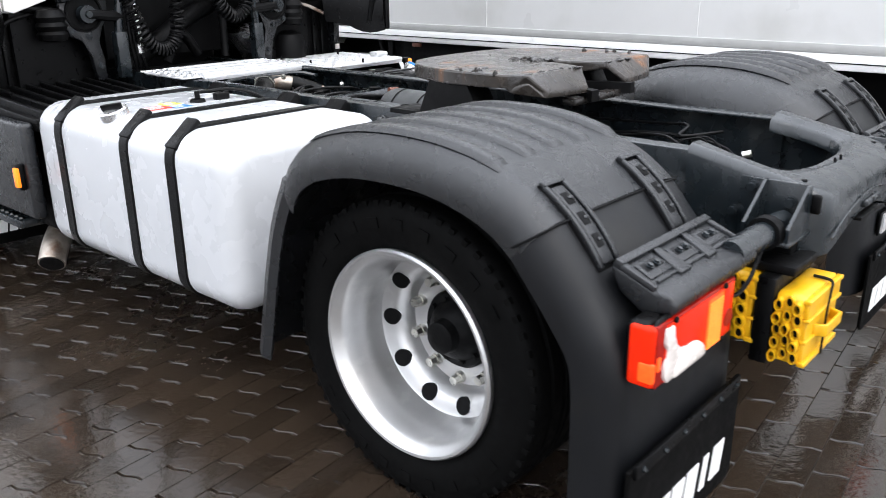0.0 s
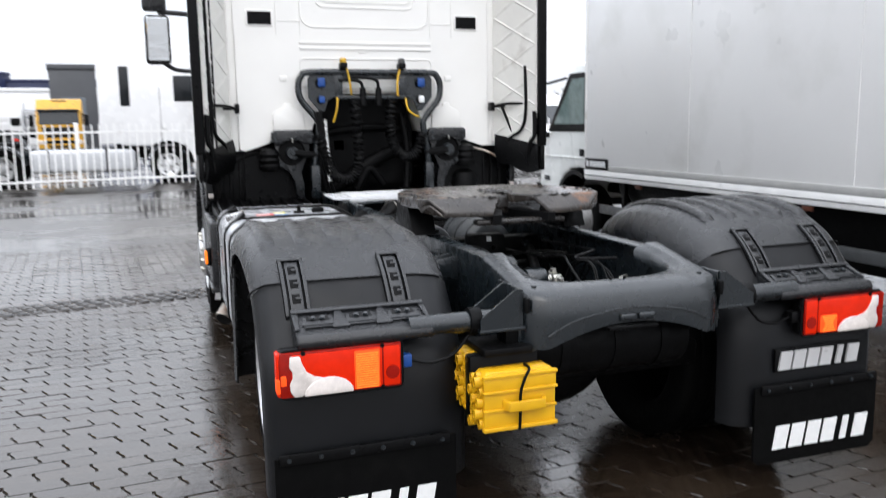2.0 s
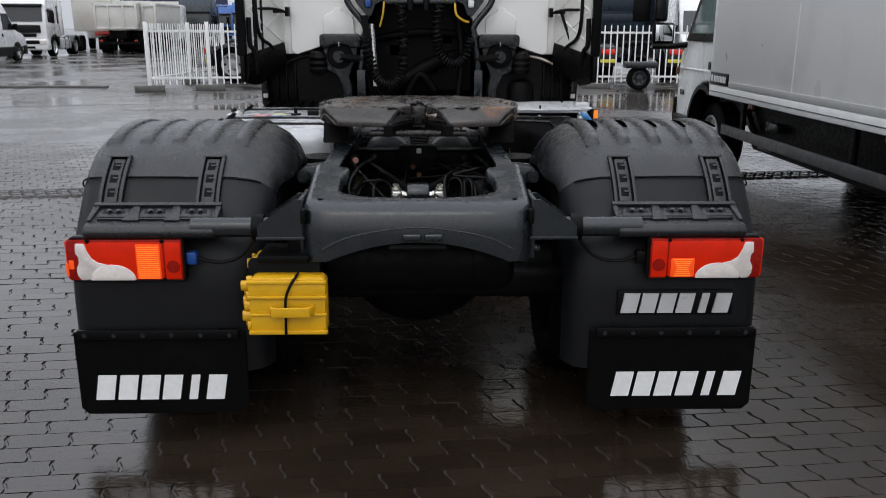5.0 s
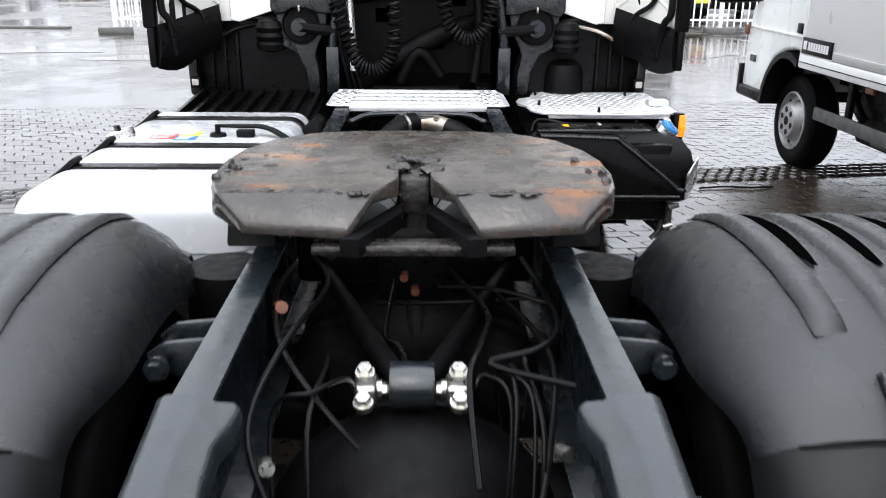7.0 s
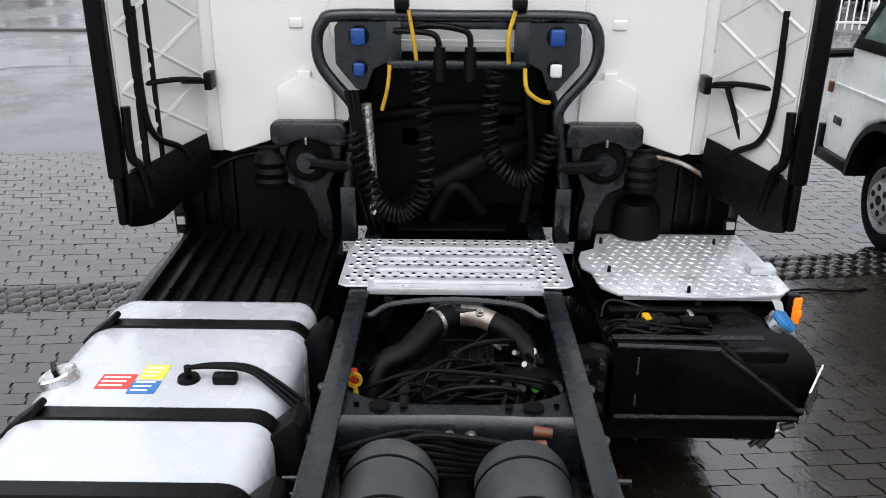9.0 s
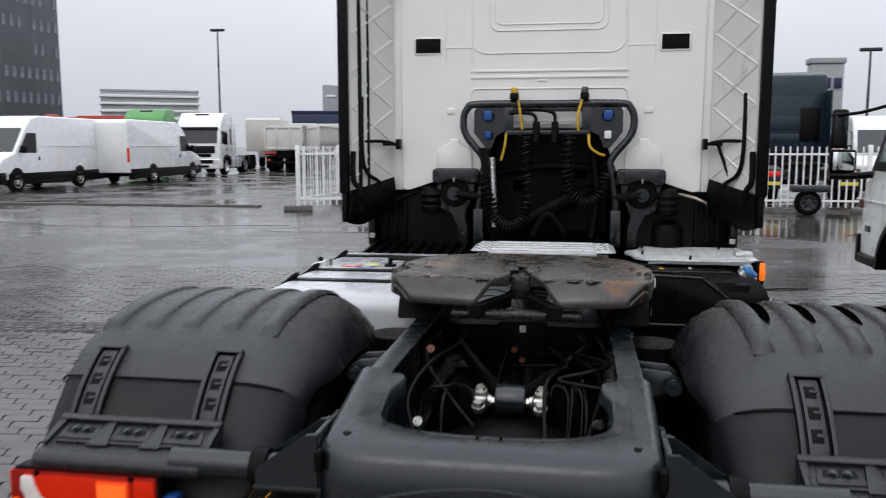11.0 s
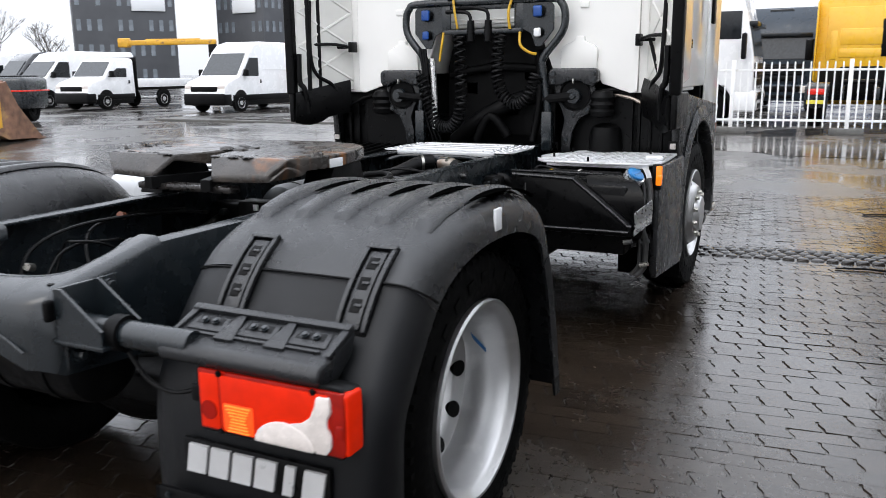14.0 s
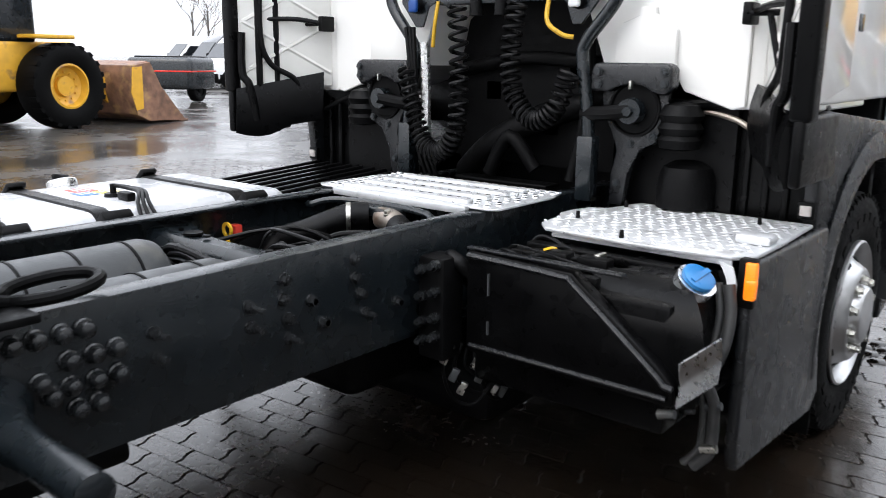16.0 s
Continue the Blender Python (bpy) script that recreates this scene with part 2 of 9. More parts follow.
FACADE = mat("anthracite_facade", (0.075, 0.078, 0.085), 0.55, var=0.12, scale=0.3, bump=0.05, bscale=3)
FACADEL = mat("pale_grey_facade", (0.34, 0.35, 0.36), 0.55, var=0.08, scale=0.2, bump=0.05, bscale=2)
FACADEB = mat("navy_blue_facade", (0.010, 0.017, 0.062), 0.5, var=0.12, scale=0.3, bump=0.05, bscale=3)
WINDOWG = mat("facade_window_glass", (0.16, 0.18, 0.20), 0.12, var=0.35, scale=0.6, bump=0.0)
CAVE = mat("dark_warehouse_wall", (0.04, 0.042, 0.045), 0.7, var=0.15, scale=0.5, bump=0.1, bscale=8)
STICKW = mat("white_sticker", (0.72, 0.73, 0.74), 0.4, var=0.03, scale=60, bump=0.03)
STICKR = mat("red_sticker", (0.55, 0.04, 0.025), 0.4, var=0.05, scale=60, bump=0.03)
STICKY = mat("yellow_sticker", (0.70, 0.60, 0.06), 0.4, var=0.05, scale=60, bump=0.03)
STICKB = mat("blue_sticker", (0.03, 0.15, 0.38), 0.4, var=0.05, scale=60, bump=0.03)
FOIL = mat("heat_foil", (0.75, 0.75, 0.74), 0.3, metal=0.9, var=0.15, scale=40, bump=0.8, bscale=50)
COPPER = mat("orange_fitting", (0.13, 0.042, 0.022), 0.45, var=0.2, scale=30, bump=0.1)
EXH = mat("exhaust_steel", (0.33, 0.29, 0.25), 0.42, metal=0.8, var=0.3, scale=14, bump=0.15, stain=(0.16, 0.10, 0.07), stain_amount=0.45, stain_scale=10)
PALET = mat("bare_tree_bark", (0.10, 0.09, 0.08), 0.8, var=0.2, scale=6, bump=0.4)

# Flat black that stands for the shade inside open slits.
HOLE = mat("shade_black_opening", (0.0010, 0.0010, 0.0010), 0.9, var=0.1, bump=0.0, spec=0.0)


# ---- mesh tools ----
def bm_new():
    return bmesh.new()


def box(bm, x0, x1, y0, y1, z0, z1):
    vs = [bm.verts.new((x, y, z)) for x in (x0, x1) for y in (y0, y1) for z in (z0, z1)]
    for f in ((0, 1, 3, 2), (4, 6, 7, 5), (0, 4, 5, 1), (2, 3, 7, 6), (0, 2, 6, 4), (1, 5, 7, 3)):
        bm.faces.new([vs[i] for i in f])
    return vs


def bevel(bm, w, seg=2):
    bmesh.ops.recalc_face_normals(bm, faces=bm.faces)
    edges = [e for e in bm.edges if len(e.link_faces) == 2 and e.calc_face_angle(0) > 0.5]
    bmesh.ops.bevel(bm, geom=edges, offset=w, segments=seg, profile=0.5, affect="EDGES", clamp_overlap=True)
    return bm


def bbox(x0, x1, y0, y1, z0, z1, w=0.006, seg=2):
    bm = bm_new()
    box(bm, x0, x1, y0, y1, z0, z1)
    return bevel(bm, w, seg) if w else bm


def prism(bm, poly, axis, a0, a1):
    """Solid between a0 and a1 along an axis over a polygon in the other two (in the order x, y, z)."""
    def put(p, a):
        return {"x": (a, p[0], p[1]), "y": (p[0], a, p[1]), "z": (p[0], p[1], a)}[axis]
    lo, hi = [bm.verts.new(put(p, a0)) for p in poly], [bm.verts.new(put(p, a1)) for p in poly]
    n = len(poly)
    bm.faces.new(lo), bm.faces.new(hi[::-1])
    for i in range(n):
        bm.faces.new((lo[i], hi[i], hi[(i + 1) % n], lo[(i + 1) % n]))
    bmesh.ops.recalc_face_normals(bm, faces=bm.faces)
    return bm


def cyl(bm, p0, p1, r0, r1=None, seg=20, caps=True):
    p0, p1 = Vector(p0), Vector(p1)
    r1 = r0 if r1 is None else r1
    q = (p1 - p0).to_track_quat("Z", "Y")
    rings = []
    for p, r in ((p0, r0), (p1, r1)):
        rings.append([bm.verts.new(p + q @ Vector((r * math.cos(2 * math.pi * i / seg), r * math.sin(2 * math.pi * i / seg), 0))) for i in range(seg)])
    for i in range(seg):
        bm.faces.new((rings[0][i], rings[0][(i + 1) % seg], rings[1][(i + 1) % seg], rings[1][i]))
    if caps:
        bm.faces.new(rings[0][::-1]), bm.faces.new(rings[1])
    return bm


def smooth_line(pts, n=6):
    """Points of a rounded line through pts."""
    pts = [Vector(p) for p in pts]
    out = []
    for i in range(len(pts) - 1):
        a, b, c, d = pts[max(i - 1, 0)], pts[i], pts[i + 1], pts[min(i + 2, len(pts) - 1)]
        for k in range(n):
            t = k / n
            out.append(0.5 * ((2 * b) + (c - a) * t + (2 * a - 5 * b + 4 * c - d) * t * t + (3 * b - a - 3 * c + d) * t ** 3))
    return out + [pts[-1]]


def tube(bm, pts, r, seg=10, smooth=6, taper=None):
    pts = smooth_line(pts, smooth) if smooth else [Vector(p) for p in pts]
    rings, last = [], None
    for i, p in enumerate(pts):
        d = (pts[min(i + 1, len(pts) - 1)] - pts[max(i - 1, 0)]).normalized()
        if last is None:
            n = d.orthogonal().normalized()
        else:
            n = (last - d * last.dot(d)).normalized()
        last = n
        b = d.cross(n)
        rr = r if taper is None else r + (taper - r) * i / (len(pts) - 1)
        rings.append([bm.verts.new(p + rr * (math.cos(2 * math.pi * k / seg) * n + math.sin(2 * math.pi * k / seg) * b)) for k in range(seg)])
    for a, b in zip(rings, rings[1:]):
        for k in range(seg):
            bm.faces.new((a[k], a[(k + 1) % seg], b[(k + 1) % seg], b[k]))
    bm.faces.new(rings[0][::-1]), bm.faces.new(rings[-1])
    return bm


def coil(bm, pts, radius, turns, r=0.008, seg=6):
    """A coiled cable about a rounded line."""
    line = smooth_line(pts, 12)
    out, n0 = [], None
    total = turns * 12
    for i in range(total + 1):
        s = i / total * (len(line) - 1)
        k = min(int(s), len(line) - 2)
        p = line[k].lerp(line[k + 1], s - k)
        d = (line[min(k + 2, len(line) - 1)] - line[max(k - 1, 0)]).normalized()
        n0 = d.orthogonal().normalized() if n0 is None else (n0 - d * n0.dot(d)).normalized()
        b = d.cross(n0)
        a = 2 * math.pi * i / 12
        out.append(p + radius * (math.cos(a) * n0 + math.sin(a) * b))
    return tube(bm, out, r, seg, smooth=0)


def lathe(bm, profile, centre, axis="x", seg=48, sign=1, closed=False, start_cap=True):
    """Turns (radius, along) pairs about an axis through centre."""
    c = Vector(centre)
    rings = []
    for r, a in profile:
        ring = []
        for i in range(seg):
            u, v = r * math.cos(2 * math.pi * i / seg), r * math.sin(2 * math.pi * i / seg)
            ring.append(bm.verts.new(c + (Vector((sign * a, u, v)) if axis == "x" else Vector((u, sign * a, v)) if axis == "y" else Vector((u, v, sign * a)))))
        rings.append(ring)
    pairs = list(zip(rings, rings[1:])) + ([(rings[-1], rings[0])] if closed else [])
    for a, b in pairs:
        for i in range(seg):
            bm.faces.new((a[i], a[(i + 1) % seg], b[(i + 1) % seg], b[i]))
    if not closed:
        bm.faces.new(rings[-1])
        if start_cap:
            bm.faces.new(rings[0])
    bmesh.ops.recalc_face_normals(bm, faces=bm.faces)
    return bm


def sheet(bm, rows):
    """A skin over rows of points."""
    vs = [[bm.verts.new(p) for p in row] for row in rows]
    for a, b in zip(vs, vs[1:]):
        for i in range(len(a) - 1):
            bm.faces.new((a[i], a[i + 1], b[i + 1], b[i]))
    return vs


def thick(bm, d):
    bmesh.ops.recalc_face_normals(bm, faces=bm.faces)
    bmesh.ops.solidify(bm, geom=bm.faces[:], thickness=d)
    return bm


def rrect(x0, x1, z0, z1, r, n=7):
    """Rounded rectangle; r: radius at outer top, inner top, inner bottom, outer bottom (x0 is outer)."""
    out = []
    for (cx, cz, a0), rad in zip(((x0, z1, 90), (x1, z1, 0), (x1, z0, -90), (x0, z0, 180)), r):
        sx, sz = (1 if cx == x0 else -1), (1 if cz == z0 else -1)
        for i in range(n):
            a = radians(a0 + 90 - 90 * i / (n - 1)) if cx == x0 else radians(a0 + 90 - 90 * i / (n - 1))
            out.append((cx + sx * rad + rad * math.cos(a), cz + sz * rad + rad * math.sin(a)))
    return out


def part(name, bm, material, parent=None, label="", smooth=True, angle=0.6):
    me = bpy.data.meshes.new(name)
    bmesh.ops.recalc_face_normals(bm, faces=bm.faces)
    if smooth:
        for f in bm.faces:
            f.smooth = True
        for e in bm.edges:
            if len(e.link_faces) == 2 and e.calc_face_angle(0) > angle:
                e.smooth = False
    bm.to_mesh(me)
    bm.free()
    me.materials.append(material)
    ob = new(name, me)
    if parent:
        ob.parent = parent
    if label:
        ob["label"] = label
    return ob


def thing(name, label, category, group="", kind=""):
    return tagged(new(name), label, category, group, kind)


def letters(parent, x0, x1, z0, z1, y, material, d=0.006, slant=0.12):
    """Six slanted plain blocks in place of a brand name."""
    w = (x1 - x0) / 6
    lean = (z1 - z0) * 0.18
    for i in range(6):
        a, b = x0 + i * w + w * 0.02, x0 + (i + 1) * w + w * 0.06
        poly = [(a, z0), (b - lean, z0), (b, z1), (a + lean, z1)]
        if i == 4:
            poly = [(a + w * 0.22, z0), (b - w * 0.22 - lean, z0), (b - w * 0.22, z1), (a + w * 0.22 + lean, z1)]
        bm = bm_new()
        prism(bm, poly, "y", y, y - d)
        part("letter_block", bm, material, parent, smooth=False)

# ---- ground ----
def ground_material(name, wet_min, wet_max, tone, brick):
    m = mat(name, tone, 0.3, var=0.28, scale=0.55, bump=0.0, island=not brick)
    t = m.node_tree
    b = t.nodes["Principled BSDF"]
    co = t.nodes.new("ShaderNodeTexCoord")
    geo = t.nodes.new("ShaderNodeNewGeometry")
    # standing water in shallow hollows
    wet = t.nodes.new("ShaderNodeTexNoise")
    wet.inputs["Scale"].default_value, wet.inputs["Detail"].default_value, wet.inputs["Roughness"].default_value = 0.42, 6, 0.62
    t.links.new(geo.outputs["Position"], wet.inputs["Vector"])
    wr = t.nodes.new("ShaderNodeMapRange")
    wr.inputs["From Min"].default_value, wr.inputs["From Max"].default_value = 0.44, 0.58
    wr.inputs["To Min"].default_value, wr.inputs["To Max"].default_value = wet_max, wet_min
    t.links.new(wet.outputs["Fac"], wr.inputs["Value"])
    grain = t.nodes.new("ShaderNodeTexNoise")
    grain.inputs["Scale"].default_value, grain.inputs["Detail"].default_value = 40, 5
    t.links.new(geo.outputs["Position"], grain.inputs["Vector"])
    ad = t.nodes.new("ShaderNodeMath")
    ad.operation = "MULTIPLY_ADD"
    ad.inputs[1].default_value, ad.inputs[2].default_value = 0.16, -0.06
    t.links.new(grain.outputs["Fac"], ad.inputs[0])
    sm = t.nodes.new("ShaderNodeMath")
    sm.operation = "ADD"
    t.links.new(wr.outputs["Result"], sm.inputs[0])
    t.links.new(ad.outputs[0], sm.inputs[1])
    t.links.new(sm.outputs[0], b.inputs["Roughness"])
    bp = t.nodes.new("ShaderNodeBump")
    bp.inputs["Strength"].default_value, bp.inputs["Distance"].default_value = 0.35, 0.003
    t.links.new(grain.outputs["Fac"], bp.inputs["Height"])
    last = bp
    if brick:
        mp = t.nodes.new("ShaderNodeMapping")
        mp.inputs["Rotation"].default_value = (0, 0, radians(-5))
        t.links.new(geo.outputs["Position"], mp.inputs["Vector"])
        br = t.nodes.new("ShaderNodeTexBrick")
        br.inputs["Scale"].default_value = 1.0
        br.inputs["Brick Width"].default_value, br.inputs["Row Height"].default_value = 0.236, 0.107
        br.inputs["Mortar Size"].default_value = 0.006
        br.inputs["Color1"].default_value, br.inputs["Color2"].default_value, br.inputs["Mortar"].default_value = (1, 1, 1, 1), (0.9, 0.9, 0.9, 1), (0, 0, 0, 1)
        t.links.new(mp.outputs["Vector"], br.inputs["Vector"])
        b2 = t.nodes.new("ShaderNodeBump")
        b2.inputs["Strength"].default_value, b2.inputs["Distance"].default_value = 0.45, 0.006
        t.links.new(br.outputs["Color"], b2.inputs["Height"])
        t.links.new(bp.outputs["Normal"], b2.inputs["Normal"])
        last = b2
    t.links.new(last.outputs["Normal"], b.inputs["Normal"])
    return m


YARD = ground_material("wet_yard_paving", 0.06, 0.30, (0.046, 0.042, 0.038), False)
PAVER = ground_material("wet_concrete_paver", 0.09, 0.27, (0.0215, 0.0150, 0.0102), False)
PAVER.node_tree.nodes["Principled BSDF"].inputs["Specular IOR Level"].default_value = 0.75

bm = bm_new()
edge = [-900, -300, -120] + [-60 + 4 * i for i in range(31)] + [120, 300, 900]
rows_ = []
for y in edge:
    rows_.append([(x, y, -0.007) for x in edge])
sheet(bm, rows_)
tagged(part("ground", bm, YARD, smooth=False), "wet dark block-paved yard with puddles", "ground", kind="structure")

WATER = mat("standing_rain_water", (0.045, 0.038, 0.032), 0.11, var=0.3, scale=0.8, bump=0.25, bscale=14, rvar=0.06)


def puddle(x, y, w, d, a, seed):
    rn = random.Random(seed)
    bm = bm_new()
    ph = [rn.uniform(0, 6.28) for _ in range(4)]
    pts = []
    for i in range(64):
        t = 2 * math.pi * i / 64
        r = 1 + 0.16 * math.sin(2 * t + ph[0]) + 0.12 * math.sin(3 * t + ph[1]) + 0.07 * math.sin(7 * t + ph[2]) + 0.04 * math.sin(13 * t + ph[3])
        pts.append(bm.verts.new((w / 2 * r * math.cos(t), d / 2 * r * math.sin(t), 0)))
    bm.faces.new(pts)
    o = tagged(part("puddle", bm, WATER, smooth=False), "shallow rain puddle on the paving", "puddle", kind="structure")
    o.matrix_basis = pose(x, y, -0.003, 0, 0, a)


puddle(3.6, 14.6, 6.5, 3.2, 5, 1)
puddle(-9.5, 13.8, 7.0, 1.6, -4, 2)
puddle(-3.0, 13.2, 4.5, 1.3, 8, 3)
puddle(7.4, 13.4, 3.0, 1.2, 0, 4)
puddle(-13.5, 19.8, 5.0, 1.6, 6, 5)

# band of rounded cobbles across the pavers
rg = random.Random(17)
bm = bm_new()
for i in range(150):
    for j in range(4):
        u, v = -9.0 + 0.105 * i + (0.05 if j % 2 else 0), -0.15 + 0.10 * j
        x, y, z = u, 4.86 + 0.13 * (u - 1.5) + v, rg.uniform(0.004, 0.012)
        w, d = rg.uniform(0.043, 0.050), rg.uniform(0.041, 0.047)
        low = [bm.verts.new((x + a * w, y + b * d, -0.006)) for a, b in ((-1, -1), (1, -1), (1, 1), (-1, 1))]
        mid = [bm.verts.new((x + a * w * 0.9, y + b * d * 0.9, z)) for a, b in ((-1, -1), (1, -1), (1, 1), (-1, 1))]
        top = [bm.verts.new((x + a * w * 0.5, y + b * d * 0.5, z + 0.010)) for a, b in ((-1, -1), (1, -1), (1, 1), (-1, 1))]
        for p, q in ((low, mid), (mid, top)):
            for k in range(4):
                bm.faces.new((p[k], p[(k + 1) % 4], q[(k + 1) % 4], q[k]))
        bm.faces.new(top)
gutter = tagged(new("gutter"), "band of rounded wet cobbles across the pavers", "gutter", kind="structure")
tagged(part("cobbles", bm, mat("wet_dark_cobble", (0.020, 0.016, 0.013), 0.16, var=0.4, scale=3, bump=0.3, bscale=60, island=True), gutter, angle=1.2), kind="stuff")

# ---- tractor unit ----
truck = thing("tractor_unit", "white two-axle tractor unit with dark grey chassis on wet paving", "truck")
AX, AZ = 0.05, 0.495          # rear axle
FX = 3.72                     # front axle


def rail(s):
    bm = bm_new()
    o, i, t = s * 0.385, s * 0.314, s * 0.011
    prism(bm, [(o, 0.66), (o, 1.0), (i, 1.0), (i, 0.988), (o - t, 0.988), (o - t, 0.672), (i, 0.672), (i, 0.66)], "y", -0.40, 4.6)
    return part("chassis_rail", bevel(bm, 0.004, 2), CHASSIS, truck)


rails = {s: rail(s) for s in (-1, 1)}


def bolt(parent, p, d, r=0.012, l=0.02, m=CHASSIS):
    bm = bm_new()
    p, d = Vector(p), Vector(d)
    cyl(bm, p, p + d * l * 0.5, r * 1.25, r * 1.25, 12)
    cyl(bm, p + d * l * 0.5, p + d * l, r, r * 0.9, 6)
    return part("bolt", bm, m, parent)


# rear end member: a pressed plate round a horseshoe opening
def top_z(y):
    """Height of the sloping top of the end member."""
    return 1.02 + 0.216 * (y + 0.39)


def end_member():
    outer, inner = [], []
    for k in range(9):
        t = k / 8
        outer.append((-0.402, -0.385 - 0.36 * t))
        inner.append((-0.268 - 0.024 * min(1, 2.2 * t) ** 2, -0.385 - 0.155 * t))
    for k in range(1, 20):
        t = k / 20
        a = math.pi * t
        outer.append((-0.402 + 0.804 * t, -0.785 + 0.04 * abs(2 * t - 1) ** 8))
        c = math.cos(a)
        inner.append((-0.292 * math.copysign(abs(c) ** 0.75, c), -0.54 - 0.125 * math.sin(a) ** 0.62))
    for k in range(9):
        t = 1 - k / 8
        outer.append((0.402, -0.385 - 0.36 * t))
        inner.append((0.268 + 0.024 * min(1, 2.2 * t) ** 2, -0.385 - 0.155 * t))
    rows = []
    n = len(outer)
    for k, (o, i) in enumerate(zip(outer, inner)):
        side = k < 9 or k >= n - 9
        s = -1 if o[0] < 0 else 1

        def on(f, dz):
            x, y = i[0] + (o[0] - i[0]) * f, i[1] + (o[1] - i[1]) * f
            return (x, y, top_z(y) + dz)
        zi = top_z(i[1])
        row = [(i[0] * 0.985, i[1] * 0.985 if i[1] < -0.45 else i[1], zi - 0.062), (i[0] * 0.99, i[1], zi - 0.026), on(0.07, -0.015), on(0.27, -0.013), on(0.36, -0.002), on(0.44, 0.0), on(0.72, 0.0)]
        zo = top_z(o[1])
        if side:
            row += [(o[0] - s * 0.024, o[1], zo), (o[0] - s * 0.008, o[1], zo - 0.008), (o[0], o[1], zo - 0.026), (o[0], o[1], zo - 0.14), (o[0], o[1], 0.70 + 0.09 * max(0, (-o[1] - 0.5)))]
        else:
            ax_ = abs(o[0]) / 0.402
            low = 0.742 + 0.072 * max(0, 1 - (ax_ / 0.8) ** 2)
            row += [(o[0], o[1] + 0.03, zo + 0.005), (o[0], o[1] + 0.004, zo - 0.006), (o[0], o[1] - 0.014, zo - 0.026), (o[0], o[1] - 0.022, zo - 0.09), (o[0], o[1] - 0.020, low)]
        rows.append(row)
    bm = bm_new()
    sheet(bm, rows)
    thick(bm, 0.010)
    return part("end_member", bm, CHASSIS, truck, "dark grey pressed rear end member with a horseshoe opening", angle=0.9)


end = end_member()
for s in (-1, 1):
    bm = bm_new()
    cyl(bm, (s * 0.342, -0.714, 0.94), (s * 0.342, -0.714, 0.9515), 0.010, seg=14)
    part("drain_hole", bm, BLACKM, end)
    part("seam_stud", bbox(s * 0.028 - 0.004, s * 0.028 + 0.004, -0.706, -0.698, 0.945, 0.9585, 0.002), BLACKM, end)
    # dark slot at the corner of the end member
    bm = bm_new()
    box(bm, s * 0.386, s * 0.4055, -0.785, -0.757, 0.872, 0.928)
    bevel(bm, 0.008, 3)
    part("corner_hole", bm, BLACKM, end)
bm = bm_new()
tube(bm, [(-0.33, -0.806, 0.79), (-0.22, -0.808, 0.838), (0.0, -0.808, 0.868), (0.22, -0.808, 0.838), (0.33, -0.806, 0.79)], 0.0035, 8)
part("pressed_arch", bm, CHASSIS, end)
part("lock_bar", bbox(-0.10, 0.10, -0.822, -0.796, 0.790, 0.802, 0.004, 2), BLACKM, end)
for x in (-0.02, 0.055):
    part("lock_pad", bbox(x - 0.033, x + 0.033, -0.820, -0.796, 0.820, 0.846, 0.008, 3), CHASSIS, end)

bm = bm_new()
lathe(bm, [(0.02, -0.36), (0.09, -0.355), (0.125, -0.33), (0.13, -0.30), (0.13, 0.30), (0.125, 0.33), (0.09, 0.355), (0.02, 0.36)], (0.0, -0.56, 0.70), "x", 36)
rear_tank = part("rear_air_tank", bm, BLACKM, truck)
for x in (-0.2, 0.02, 0.22):
    bm = bm_new()
    lathe(bm, [(0.131, -0.018), (0.135, -0.018), (0.135, 0.018), (0.131, 0.018)], (x, -0.56, 0.70), "x", 36, closed=True)
    part("band", bm, BLACKM, rear_tank)

# rear lamp carrier tubes with gussets
for s in (-1, 1):
    bm = bm_new()
    tube(bm, [(s * 0.44, -0.70, 0.845), (s * 0.80, -0.70, 0.845)], 0.036, 18, smooth=0)
    tb = part("lamp_tube", bm, CHASSIS, truck)
    bm = bm_new()
    lathe(bm, [(0.037, -0.02), (0.047, -0.02), (0.047, 0.02), (0.037, 0.02)], (s * 0.565, -0.70, 0.845), "x", 20, closed=True)
    part("clamp_ring", bm, BLACKM, tb)
    for y in (-0.64, -0.76):
        bm = bm_new()
        prism(bm, [(s * 0.405, 0.82), (s * 0.56, 0.825), (s * 0.56, 0.862), (s * 0.43, 0.955), (s * 0.405, 0.955)], "y", y, y + 0.009)
        part("gusset", bm, CHASSIS, tb, smooth=False)
    part("foot_plate", bbox(s * 0.48 - 0.085, s * 0.48 + 0.085, -0.765, -0.62, 0.812, 0.824, 0.003), CHASSIS, tb)
    part("side_plate", bbox(s * 0.408 - 0.007, s * 0.408 + 0.007, -0.745, -0.56, 0.74, 0.955, 0.003), CHASSIS, tb)
    for y, z in ((-0.60, 0.93), (-0.60, 0.78), (-0.71, 0.90), (-0.71, 0.77), (-0.55, 0.85)):
        bolt(tb, (s * 0.415, y, z), (s, 0, 0), 0.014, 0.022)
    for y in (-0.66, -0.74):
        for x in (0.44, 0.53):
            bolt(tb, (s * x, y, 0.824), (0, 0, 1), 0.010, 0.016)

